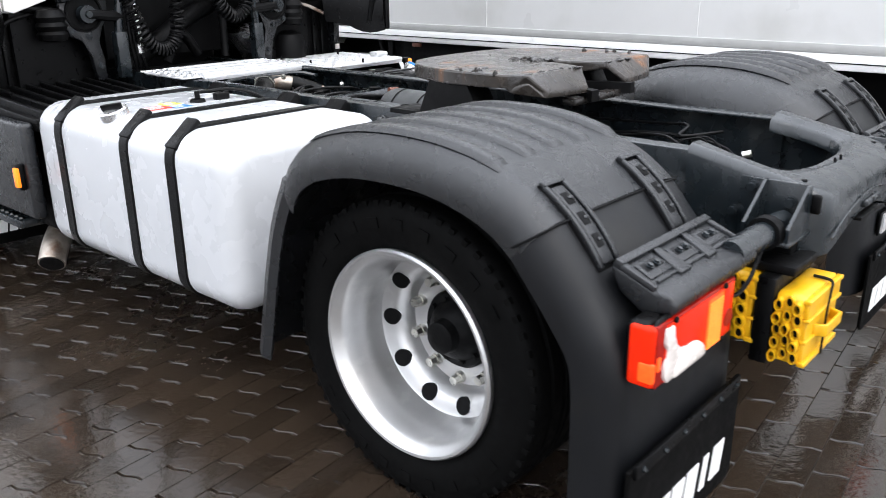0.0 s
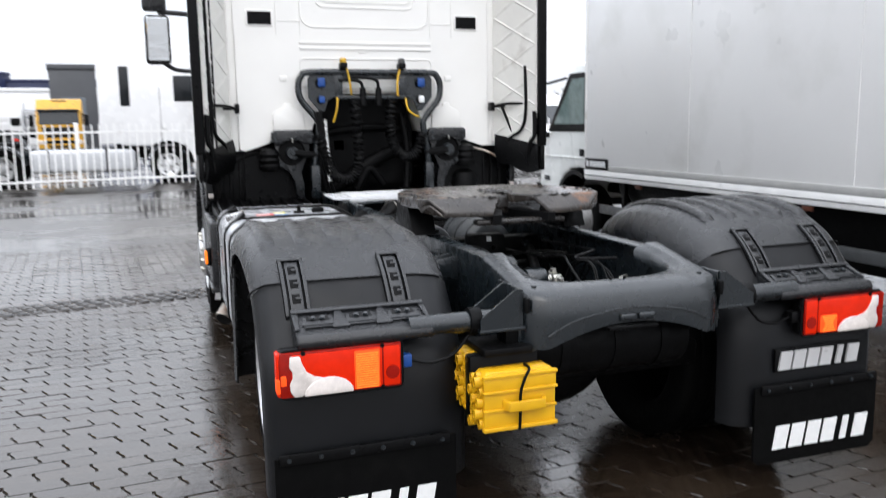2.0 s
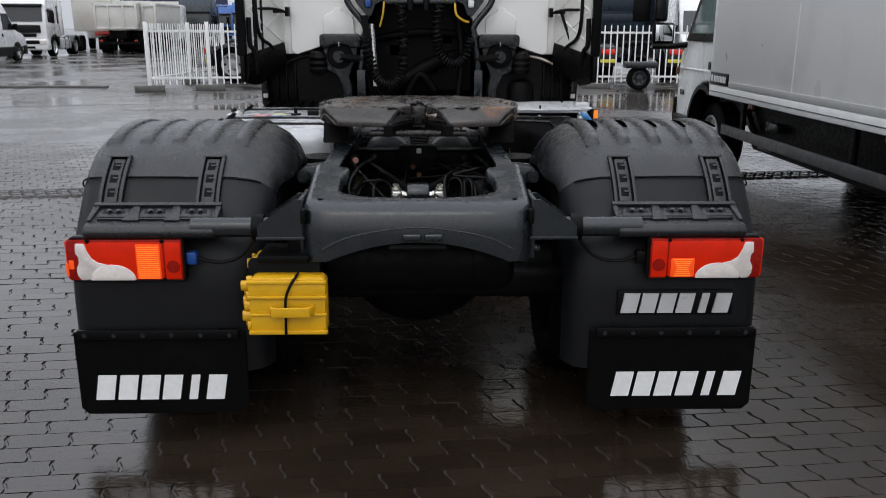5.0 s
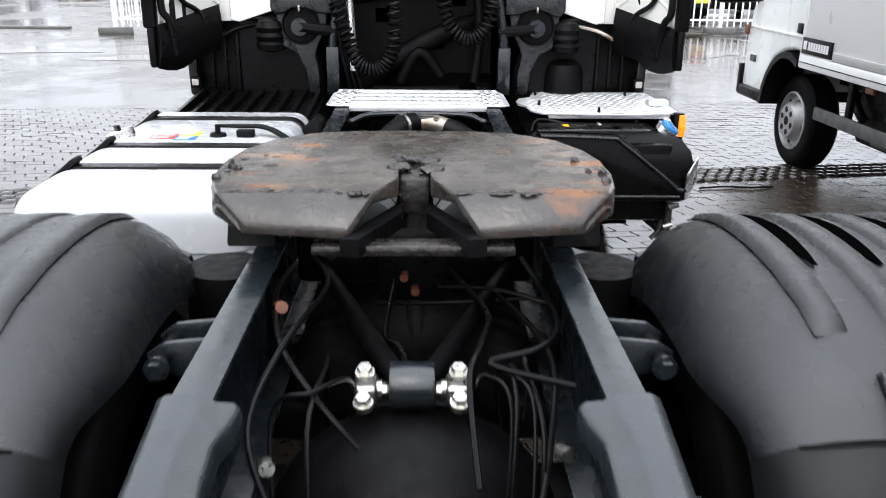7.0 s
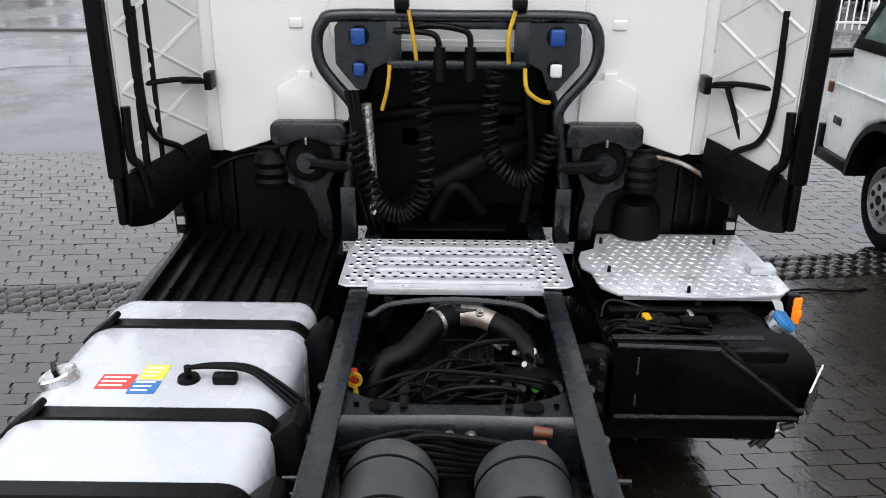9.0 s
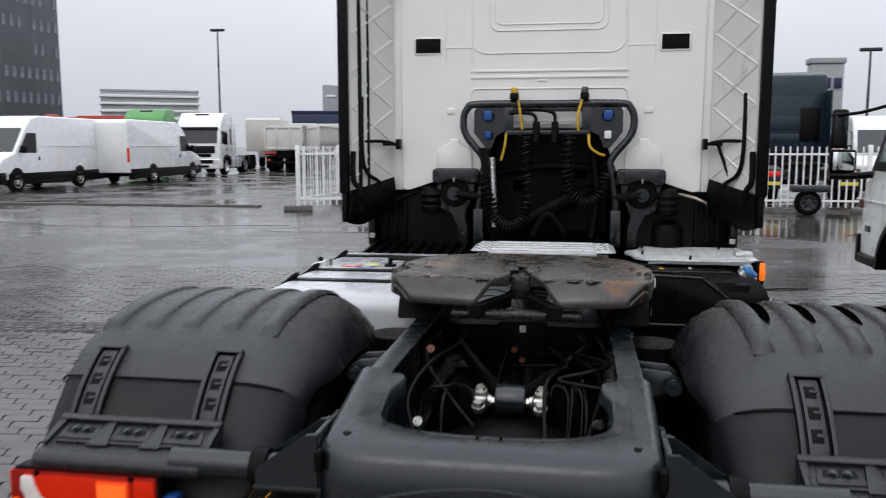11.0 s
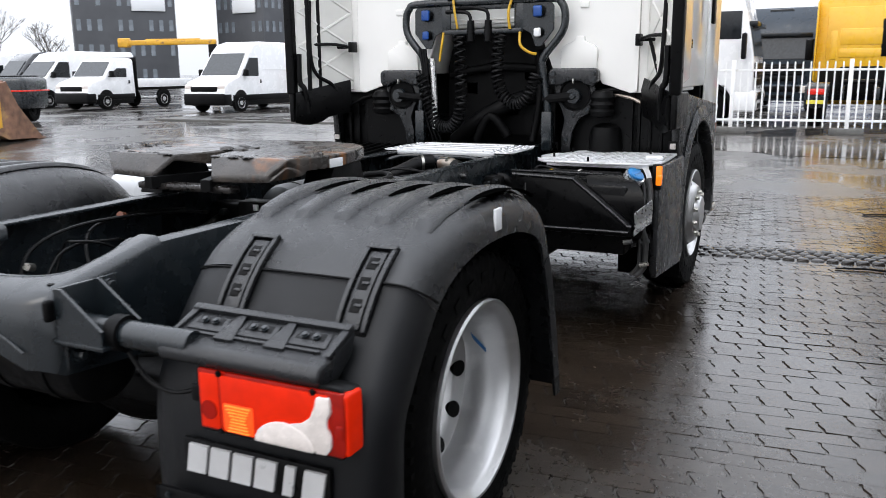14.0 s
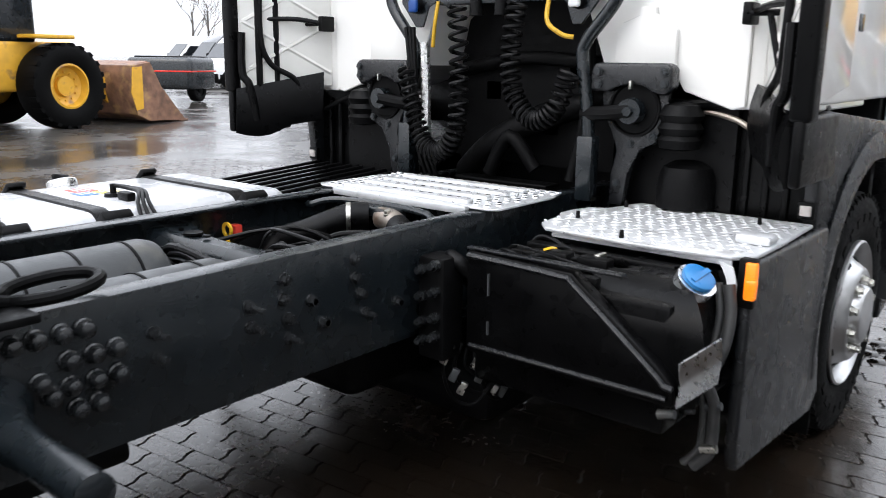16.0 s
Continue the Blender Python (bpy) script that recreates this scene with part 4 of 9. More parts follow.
def front_wheel(s):
    w = tagged(new("front_wheel"), "front wheel with a silver rim")
    w.parent = truck
    tyre(w, s, 1.085, FX)
    bm = bm_new()
    lathe(bm, [(0.294, 1.18), (0.302, 1.215), (0.302, 1.23), (0.294, 1.236), (0.283, 1.222), (0.272, 1.200), (0.266, 1.172), (0.258, 1.165), (0.246, 1.172), (0.205, 1.228), (0.192, 1.248), (0.180, 1.256), (0.165, 1.256), (0.158, 1.248), (0.125, 1.248), (0.118, 1.275), (0.110, 1.285), (0.092, 1.288), (0.03, 1.290)], (0, FX, AZ), "x", 72, s, start_cap=False)
    rim = part("rim", bm, RIM, w, "polished aluminium rim")
    for k in range(10):
        a = 2 * math.pi * k / 10
        bm = bm_new()
        cyl(bm, (s * 1.170, FX + 0.195 * math.cos(a), AZ + 0.195 * math.sin(a)), (s * 1.2055, FX + 0.2265 * math.cos(a), AZ + 0.2265 * math.sin(a)), 0.027, seg=18)
        part("hand_hole", bm, BLACKM, rim)
        a += 0.314
        bolt(rim, (s * 1.246, FX + 0.143 * math.cos(a), AZ + 0.148 * math.sin(a)), (s, 0, 0), 0.016, 0.035, CHROME)
    return w


for s in (-1, 1):
    front_wheel(s)

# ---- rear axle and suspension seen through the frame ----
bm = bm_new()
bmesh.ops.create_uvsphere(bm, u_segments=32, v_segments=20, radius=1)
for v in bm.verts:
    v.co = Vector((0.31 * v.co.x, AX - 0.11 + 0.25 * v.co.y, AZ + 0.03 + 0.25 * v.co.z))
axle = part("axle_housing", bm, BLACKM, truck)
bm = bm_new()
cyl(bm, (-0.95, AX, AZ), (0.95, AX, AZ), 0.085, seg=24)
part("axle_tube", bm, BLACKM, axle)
bm = bm_new()
cyl(bm, (-0.050, -0.005, 0.825), (0.045, -0.005, 0.825), 0.050, seg=24)
joint = part("stay_joint", bevel(bm, 0.006, 2), CHASSIS, axle)
for s in (-1, 1):
    xc = -0.003 + s * 0.094
    part("clamp", bbox(xc - 0.024, xc + 0.024, -0.055, 0.018, 0.800, 0.846, 0.010, 3), CHROME, axle, "bright metal clamp")
    for y, z in ((0.012, 0.836), (-0.058, 0.806)):
        bolt(axle, (xc + s * 0.004, y, z), (0, -0.3, 0.95), 0.017, 0.030, CHROME)
    bolt(axle, (xc - s * 0.022, -0.02, 0.825), (-s, 0, 0), 0.016, 0.022, CHROME)
    bm = bm_new()
    tube(bm, [(s * 0.03, 0.02, 0.825), (s * 0.18, 0.40, 0.845), (s * 0.33, 0.78, 0.87)], 0.024, 12)
    part("stay_arm", bm, BLACKM, axle)
    bm = bm_new()
    cyl(bm, (s * 0.47, 0.42, 0.62), (s * 0.47, 0.42, 0.93), 0.11, 0.10, 24)
    part("air_spring", bm, BLACKM, axle)
    bm = bm_new()
    lathe(bm, [(0.02, 0.386), (0.088, 0.386), (0.092, 0.396), (0.084, 0.410), (0.062, 0.440), (0.046, 0.500), (0.038, 0.560), (0.036, 0.80), (0.02, 0.806)], (0.0, 0.725, 0.812), "x", 24, s)
    part("guard_stay", bm, CHASSIS, axle)
    # clevis for the damper on the outside of the rail
    for y in (-0.070, 0.020):
        bm = bm_new()
        prism(bm, [(s * 0.386, 0.965), (s * 0.485, 0.955), (s * 0.520, 0.930), (s * 0.515, 0.895), (s * 0.47, 0.885), (s * 0.386, 0.865)], "y", y, y + 0.014)
        bracket = part("side_bracket", bevel(bm, 0.004, 2), CHASSIS, axle)
    bm = bm_new()
    cyl(bm, (s * 0.490, -0.10, 0.918), (s * 0.490, 0.05, 0.918), 0.019, seg=14)
    part("bracket_pin", bm, BLACKM, bracket)
    bolt(bracket, (s * 0.490, -0.10, 0.918), (0, -1, 0), 0.020, 0.022, CHASSIS)
    bm = bm_new()
    cyl(bm, (s * 0.23, 0.62, 0.895), (s * 0.23, 0.59, 0.895), 0.016, seg=6)
    part("bolt_head", bm, CHASSIS, axle)
# Dark parts added between the rails to block the view of bright ground.
bm = bm_new()
cyl(bm, (0.0, 0.15, 0.56), (0.0, 1.25, 0.60), 0.065, seg=20)
part("shaft_tube", bm, BLACKM, axle)
part("axle_beam", bbox(-0.62, 0.62, 0.28, 0.52, 0.50, 0.62, 0.03, 3), BLACKM, axle)
part("axle_beam", bbox(-0.62, 0.62, -0.36, -0.20, 0.46, 0.58, 0.03, 3), BLACKM, axle)
part("lower_plate", bbox(-0.33, 0.33, 0.50, 1.05, 0.58, 0.64, 0.02, 2), BLACKM, axle)
for s in (-1, 1):
    bm = bm_new()
    lathe(bm, [(0.03, -0.13), (0.085, -0.12), (0.098, -0.08), (0.098, 0.0), (0.105, 0.01), (0.098, 0.02), (0.098, 0.09), (0.08, 0.13), (0.03, 0.135)], (s * 0.20, 0.36, 0.70), "y", 24)
    part("brake_chamber", bm, BLACKM, axle)
cross = part("cross_tube", bbox(-0.33, 0.33, 0.62, 0.74, 0.80, 0.93, 0.02, 3), BLACKM, truck)
valve = part("valve_block", bbox(-0.10, 0.09, 0.54, 0.63, 0.78, 0.96, 0.012, 2), BLACKM, truck)
part("valve_tag", bbox(-0.012, 0.012, 0.532, 0.54, 0.925, 0.95, 0.001), STICKW, valve)
for k, (x, z) in enumerate(((-0.07, 0.89), (-0.03, 0.86), (0.03, 0.89), (0.06, 0.85), (0.0, 0.82))):
    bm = bm_new()
    cyl(bm, (x, 0.54, z), (x, 0.51, z), 0.012, seg=10)
    part("valve_port", bm, COPPER if k in (1, 4) else BLACKM, valve)
for pts in (((-0.30, 0.45, 0.93), (-0.31, 0.2, 0.95), (-0.26, -0.05, 0.94), (-0.18, -0.16, 0.88), (-0.10, -0.2, 0.80)),
            ((-0.27, 0.55, 0.9), (-0.20, 0.25, 0.95), (-0.25, -0.1, 0.96), (-0.28, -0.3, 0.90), (-0.22, -0.40, 0.78)),
            ((-0.05, 0.52, 0.86), (-0.07, 0.3, 0.80), (-0.03, 0.15, 0.83), (0.0, 0.0, 0.80)),
            ((0.09, 0.52, 0.88), (0.17, 0.25, 0.88), (0.14, 0.0, 0.92), (0.11, -0.12, 0.90), (0.12, -0.3, 0.78)),
            ((0.28, 0.5, 0.92), (0.31, 0.1, 0.93), (0.25, -0.08, 0.95), (0.15, -0.10, 0.925), (0.30, -0.2, 0.93)),
            ((0.20, 0.4, 0.87), (0.28, 0.0, 0.90), (0.25, -0.25, 0.84), (0.20, -0.42, 0.74)),
            ((-0.10, 0.48, 0.80), (0.10, 0.42, 0.83), (0.30, 0.40, 0.85)),
            ((0.06, 0.45, 0.86), (0.20, 0.36, 0.89), (0.32, 0.30, 0.88))):
    bm = bm_new()
    tube(bm, pts, 0.0065, 8)
    part("air_line", bm, BLACKP, axle)
for x, y, z in ((-0.29, 0.12, 0.95), (-0.25, -0.32, 0.85), (0.26, -0.30, 0.86)):
    bm = bm_new()
    cyl(bm, (x, y, z), (x + 0.01, y - 0.03, z + 0.01), 0.014, seg=10)
    part("line_fitting", bm, COPPER if y > 0 else CHROME, axle)

# ---- fifth wheel coupling ----
FWZ = 1.184
flat_half = [(0.16, 0.868), (0.29, 0.835), (0.395, 0.745), (0.450, 0.620), (0.471, 0.50), (0.470, 0.37), (0.455, 0.27), (0.430, 0.195), (0.088, 0.195), (0.038, 0.33), (0.035, 0.525)]
bm = bm_new()
tops = {}
for s in (1, -1):
    tops[s] = [bm.verts.new((s * x, y, FWZ)) for x, y in flat_half]
apex = bm.verts.new((0.0, 0.537, FWZ))
nose = bm.verts.new((0.0, 0.874, FWZ))
for s in (1, -1):
    v = tops[s]
    bm.faces.new([nose] + v + [apex])
    lip = [bm.verts.new((s * x, y, FWZ - dz)) for x, y, dz in ((0.450, 0.245, 0.040), (0.365, 0.155, 0.058), (0.140, 0.130, 0.062))]
    bm.faces.new((v[6], lip[0], v[7]))
    bm.faces.new((v[7], lip[0], lip[1]))
    bm.faces.new((v[7], lip[1], lip[2], v[8]))
bmesh.ops.recalc_face_normals(bm, faces=bm.faces)
ext = bmesh.ops.extrude_face_region(bm, geom=bm.faces[:])
for v in ext["geom"]:
    if isinstance(v, bmesh.types.BMVert):
        v.co.z -= 0.050 if v.co.y > 0.255 else 0.026
bevel(bm, 0.007, 2)
fifth = part("fifth_wheel", bm, STEEL, truck, "worn steel coupling plate smeared with grease and rust", angle=0.35)
part("jaw", bbox(-0.036, 0.036, 0.36, 0.535, FWZ - 0.10, FWZ - 0.012, 0.01, 2), GREASE, fifth)
part("jaw_bar", bbox(-0.22, 0.22, 0.13, 0.19, FWZ - 0.125, FWZ - 0.100, 0.008, 2), GREASE, fifth)
rnd = random.Random(4)
for k in range(58):
    if k < 26:
        s = -1 if k % 2 else 1
        x, y = s * rnd.uniform(0.10, 0.42), rnd.uniform(0.188, 0.215)
    elif k < 36:
        x, y = rnd.uniform(-0.045, 0.045), rnd.uniform(0.40, 0.55)
    elif k < 40:
        x, y = rnd.uniform(-0.43, -0.34), rnd.uniform(0.42, 0.56)
    elif k < 46:
        x, y = rnd.uniform(-0.2, 0.3), rnd.uniform(0.4, 0.75)
    else:
        x, y = rnd.uniform(-0.455, -0.42) if k % 3 else rnd.uniform(0.40, 0.45), rnd.uniform(0.25, 0.50)
    bm = bm_new()
    bmesh.ops.create_icosphere(bm, subdivisions=2, radius=1)
    a, b, c = rnd.uniform(0.006, 0.022), rnd.uniform(0.004, 0.010), rnd.uniform(0.002, 0.007)
    if k >= 26 and k < 36:
        a, b, c = a * 1.5, b * 2.2, c * 2
    if k >= 46:
        a, b, c = a * 0.6, b * 1.2, c * 2.2
    elif k >= 40:
        a, b, c = a * 0.3, b * 0.7, c * 0.4
    for v in bm.verts:
        j = 1 + 0.5 * noise.noise(v.co * 2.1 + Vector((k, 0, 0)))
        v.co = Vector((x + a * v.co.x * j, y + b * v.co.y * j, FWZ + c * v.co.z * j - 0.001))
    part("grease_lump", bm, GREASE, fifth)
for s in (-1, 1):
    bm = bm_new()
    prism(bm, [(0.36, 1.0), (0.68, 1.0), (0.62, FWZ - 0.045), (0.44, FWZ - 0.045)], "x", s * 0.335, s * 0.455)
    part("mount", bevel(bm, 0.008, 2), BLACKM, fifth)
    part("mount_plate", bbox(min(s * 0.31, s * 0.46), max(s * 0.31, s * 0.46), 0.40, 0.82, 1.0, 1.018, 0.004), BLACKM, fifth)
    bm = bm_new()
    prism(bm, [(s * 0.040, 0.52), (s * 0.045, 0.36), (s * 0.155, 0.105), (s * 0.115, 0.10), (s * 0.028, 0.30)], "z", FWZ - 0.115, FWZ - 0.075)
    part("ramp", bm, BLACKM, fifth)
part("side_label", bbox(0.464, 0.4755, 0.385, 0.465, FWZ - 0.047, FWZ - 0.016, 0.001), STICKW, fifth)
bm = bm_new()
loop = [(0.36, 0.78, 1.03)] + [(0.33 + 0.075 * math.cos(a), 0.90 + 0.10 * math.sin(a), 1.03 + 0.008 * math.sin(a)) for a in [i * math.pi / 8 - math.pi / 2 for i in range(1, 16)]] + [(0.30, 0.78, 1.03)]
tube(bm, loop, 0.014, 10, smooth=2)
part("release_handle", bm, BLACKM, fifth)

# ---- between the rails ahead of the coupling ----
for x in (-0.175, 0.175):
    bm = bm_new()
    lathe(bm, [(0.02, -0.28), (0.085, -0.275), (0.118, -0.25), (0.128, -0.22), (0.128, 0.22), (0.118, 0.25), (0.085, 0.275), (0.02, 0.28)], (x, 1.18, 0.845), "y", 36)
    at = part("air_tank", bm, BOOT, truck, "grey painted air tank")
    for y in (1.02, 1.18, 1.34):
        bm = bm_new()
        lathe(bm, [(0.1285, -0.004), (0.131, -0.004), (0.131, 0.004), (0.1285, 0.004)], (x, y, 0.845), "y", 36, closed=True)
        part("seam", bm, BLACKM, at)
rows = []
for i in range(25):
    x = -0.36 + 0.72 * i / 24
    q = abs(x) / 0.36
    yb = 1.565 - 0.035 * q ** 2
    yf = 1.63 + 0.085 * q ** 4 * (1 if q > 0.3 else 0)
    zz = 0.942 + 0.02 * q ** 3
    rows.append([(x, yb - 0.02, zz - 0.12), (x, yb - 0.012, zz - 0.05), (x, yb, zz - 0.012), (x, yb + 0.012, zz), (x, yf, zz), (x, yf + 0.01, zz - 0.02)])
bm = bm_new()
sheet(bm, rows)
xm = part("cross_member", thick(bm, 0.008), CHASSIS, truck, "curved cross member with round holes")
for s in (-1, 1):
    for x, r in ((0.220, 0.030), (0.150, 0.012), (0.285, 0.008), (0.285, 0.008)):
        bm = bm_new()
        cyl(bm, (s * x, 1.605, 0.950), (s * x, 1.605, 0.954 + (0.006 if x > 0.25 else 0.002)), r, seg=24)
        part("hole", bm, BLACKM, xm)
for x in (0.0, 0.06):
    bolt(xm, (x - 0.02, 1.535, 0.90), (0, -1, 0.2), 0.014, 0.03, CHROME)
for k in range(7):
    bm = bm_new()
    z = 0.80 + 0.017 * k
    tube(bm, [(-0.32, 1.46, z), (-0.12, 1.44 + 0.01 * k, z + 0.035), (0.08, 1.45, z + 0.03), (0.22, 1.48, z + 0.01)], 0.009, 8)
    part("air_line", bm, BLACKP, xm)
for p0, p1 in (((0.17, 1.44, 0.93), (0.24, 1.455, 0.93)), ((0.21, 1.49, 0.95), (0.26, 1.48, 0.95))):
    bm = bm_new()
    cyl(bm, p0, p1, 0.016, 0.014, 12)
    part("hose_end", bm, COPPER, xm)
bm = bm_new()
tube(bm, [(-0.18, 1.46, 0.90), (-0.1, 1.45, 0.955), (0.06, 1.45, 0.945), (0.17, 1.44, 0.93)], 0.011, 8)
tube(bm, [(-0.27, 1.45, 0.88), (-0.2, 1.44, 0.93), (-0.12, 1.45, 0.90), (-0.1, 1.5, 0.85)], 0.012, 8)
part("air_line", bm, BLACKP, xm)

# gearbox, hoses and valves
gear = part("gearbox", bbox(-0.26, 0.22, 1.85, 3.2, 0.42, 0.80, 0.07, 4), BLACKM, truck)
bm = bm_new()
cyl(bm, (0.0, 1.25, 0.60), (0.0, 2.0, 0.70), 0.07, 0.075, 24)
cyl(bm, (0.0, 1.95, 0.69), (0.0, 2.06, 0.71), 0.11, 0.12, 24)
part("propeller_shaft", bm, BLACKM, gear)
bm = bm_new()
tube(bm, [(-0.02, 2.18, 0.955), (-0.07, 2.13, 0.95), (-0.16, 2.02, 0.90), (-0.25, 1.98, 0.86), (-0.28, 1.92, 0.76), (-0.27, 1.88, 0.62)], 0.047, 18)
hose = part("intake_hose", bm, BLACKP, gear)
bm = bm_new()
lathe(bm, [(0.049, -0.008), (0.053, -0.008), (0.053, 0.008), (0.049, 0.008)], (0, 0, 0), "y", 24, closed=True)
bmesh.ops.transform(bm, matrix=Matrix.Translation((-0.07, 2.13, 0.95)) @ Matrix.Rotation(radians(-45), 4, "Z"), verts=bm.verts)
part("hose_clip", bm, CHROME, hose)
bm = bm_new()
tube(bm, [(0.02, 2.20, 0.95), (0.08, 2.19, 0.95), (0.14, 2.16, 0.94)], 0.038, 16)
part("metal_pipe", bm, EXH, gear)
bm = bm_new()
tube(bm, [(0.13, 2.165, 0.94), (0.19, 2.13, 0.92), (0.25, 2.05, 0.88), (0.28, 1.98, 0.80)], 0.042, 16)
part("return_hose", bm, BLACKP, gear)
bm = bm_new()
tube(bm, [(-0.20, 1.75, 0.55), (-0.17, 1.80, 0.78), (-0.16, 1.92, 0.86)], 0.032, 14)
part("side_hose", bm, BLACKP, gear)
part("pipe_bracket", bbox(-0.09, 0.10, 2.17, 2.25, 0.955, 0.985, 0.006), CHASSIS, gear)
for s in (-1, 1):
    bolt(gear, (s * 0.085, 2.17, 0.97), (0, -0.3, 0.95), 0.014, 0.02, CHROME)
part("cable_guide", bbox(-0.06, 0.12, 1.88, 1.95, 0.85, 0.875, 0.005), BLACKP, gear)
vb = part("valve_manifold", bbox(0.14, 0.33, 1.86, 1.93, 0.82, 0.90, 0.008), BLACKM, truck)
for k, x in enumerate((0.16, 0.205, 0.25, 0.29, 0.32)):
    bm = bm_new()
    cyl(bm, (x, 1.86, 0.875), (x, 1.82, 0.885), 0.017, 0.015, 14)
    part("valve_port", bm, (CHROME, CHROME, MATS["green_truck_paint"], BLACKM, CHROME)[k], vb)
    bm = bm_new()
    tube(bm, [(x, 1.83, 0.87), (x - 0.02, 1.76, 0.82), (x - 0.05 + 0.02 * k, 1.70, 0.70)], 0.009, 8)
    part("air_line", bm, BLACKP, vb)
fuse = part("breather", bbox(-0.38, -0.31, 1.84, 1.98, 0.80, 0.90, 0.01), BLACKM, truck)
bm = bm_new()
lathe(bm, [(0.016, -0.004), (0.026, -0.004), (0.026, 0.004), (0.016, 0.004)], (-0.315, 1.80, 0.92), "y", 20, closed=True)
tube(bm, [(-0.312, 1.80, 0.895), (-0.308, 1.79, 0.84), (-0.306, 1.78, 0.79)], 0.008, 8)
part("dipstick", bm, YHOSE, fuse, "yellow dipstick ring")
part("red_block", bbox(-0.35, -0.31, 1.83, 1.86, 0.88, 0.93, 0.004), STICKR, fuse)
bm = bm_new()
tube(bm, [(-0.36, 2.20, 0.96), (-0.30, 2.16, 0.965), (-0.22, 2.21, 0.985), (0.0, 2.25, 0.985), (0.22, 2.21, 0.985), (0.30, 2.16, 0.965), (0.36, 2.20, 0.96)], 0.012, 10)
part("cross_cable", bm, CHASSIS, truck)
WETB = mat("wet_painted_bolt", (0.013, 0.014, 0.015), 0.22, var=0.3, scale=40, bump=0.2, bscale=200, spec=0.6)


def dome_bolt(parent, s, y, z, r=0.0185):
    """Flanged bolt with a rounded head on the outside of a rail."""
    bm = bm_new()
    lathe(bm, [(r * 1.22, 0.0), (r * 1.22, 0.007), (r * 1.02, 0.010), (r, 0.022), (r * 0.85, 0.029), (r * 0.5, 0.033), (0.002, 0.034)], (s * 0.385, y, z), "x", 16, s)
    return part("bolt", bm, WETB, parent)


def stud_bolt(parent, s, y, z, l):
    """Hexagon nut with a free thread end."""
    bm = bm_new()
    p, d = Vector((s * 0.385, y, z)), Vector((s, 0, 0))
    cyl(bm, p, p + d * 0.006, 0.018, 0.017, 14)
    cyl(bm, p + d * 0.006, p + d * 0.022, 0.0145, 0.0135, 6)
    cyl(bm, p + d * 0.022, p + d * l, 0.0085, 0.0078, 10)
    return part("bolt", bm, WETB, parent)


for s in (-1, 1):
    for y, z in ((0.786, 0.945), (0.833, 0.946), (0.884, 0.946), (0.932, 0.946), (0.895, 0.887), (0.948, 0.887), (0.997, 0.888), (0.894, 0.832), (0.947, 0.831), (0.997, 0.830), (0.853, 0.822), (0.834, 0.855), (0.904, 0.780), (0.950, 0.780)):
        dome_bolt(rails[s], s, y, z)
    for y, z, l in ((1.088, 0.895, 0.062), (1.090, 0.840, 0.050), (1.346, 0.895, 0.066), (1.349, 0.842, 0.050), (1.458, 0.942, 0.026), (1.454, 0.890, 0.026), (1.468, 0.836, 0.026), (1.470, 0.783, 0.050), (1.547, 0.866, 0.016), (1.589, 0.798, 0.016),
                    (1.708, 0.949, 0.026), (1.708, 0.896, 0.026), (1.730, 0.846, 0.026), (1.746, 0.787, 0.050), (1.881, 0.790, 0.020), (1.983, 0.783, 0.020)):
        stud_bolt(rails[s], s, y, z, l)

# cable looms and small fittings over the gearbox
rl = random.Random(21)
for k in range(16):
    x0, x1 = rl.uniform(-0.30, -0.05), rl.uniform(0.02, 0.31)
    y0, y1 = rl.uniform(1.70, 1.95), rl.uniform(1.72, 2.18)
    z0, z1 = rl.uniform(0.76, 0.92), rl.uniform(0.78, 0.93)
    xm_, ym_, zm_ = (x0 + x1) / 2 + rl.uniform(-0.06, 0.06), (y0 + y1) / 2 + rl.uniform(-0.08, 0.08), max(z0, z1) + rl.uniform(-0.02, 0.04)
    bm = bm_new()
    tube(bm, [(x0, y0, z0), ((x0 + xm_) / 2, (y0 + ym_) / 2 + rl.uniform(-0.03, 0.03), (z0 + zm_) / 2 + 0.02), (xm_, ym_, zm_), (x1, y1, z1), (x1 + 0.02, y1 + 0.04, z1 - 0.12)], rl.choice((0.005, 0.007, 0.010)), 8)
    part("loom_line", bm, BLACKP, gear)
for k in range(14):
    x, y, z = rl.uniform(0.10, 0.32), rl.uniform(1.84, 2.12), rl.uniform(0.84, 0.93)
    bm = bm_new()
    d = Vector((rl.uniform(-1, 1), rl.uniform(-1, 0.2), rl.uniform(0.2, 1))).normalized() * rl.uniform(0.02, 0.05)
    cyl(bm, (x, y, z), Vector((x, y, z)) + d, rl.uniform(0.007, 0.014), seg=10)
    part("fitting", bm, rl.choice((CHROME, CHROME, BLACKM, BLACKP, EXH)), gear)
part("control_unit", bbox(-0.03, 0.13, 1.96, 2.08, 0.86, 0.895, 0.008), BLACKP, gear)
for k in range(5):
    part("unit_rib", bbox(-0.02 + 0.03 * k, -0.008 + 0.03 * k, 1.965, 2.075, 0.895, 0.902, 0.002), BLACKP, gear)
bm = bm_new()
cyl(bm, (-0.02, 1.72, 0.60), (-0.02, 1.86, 0.80), 0.055, 0.05, 20)
part("clutch_cylinder", bm, BLACKM, gear)
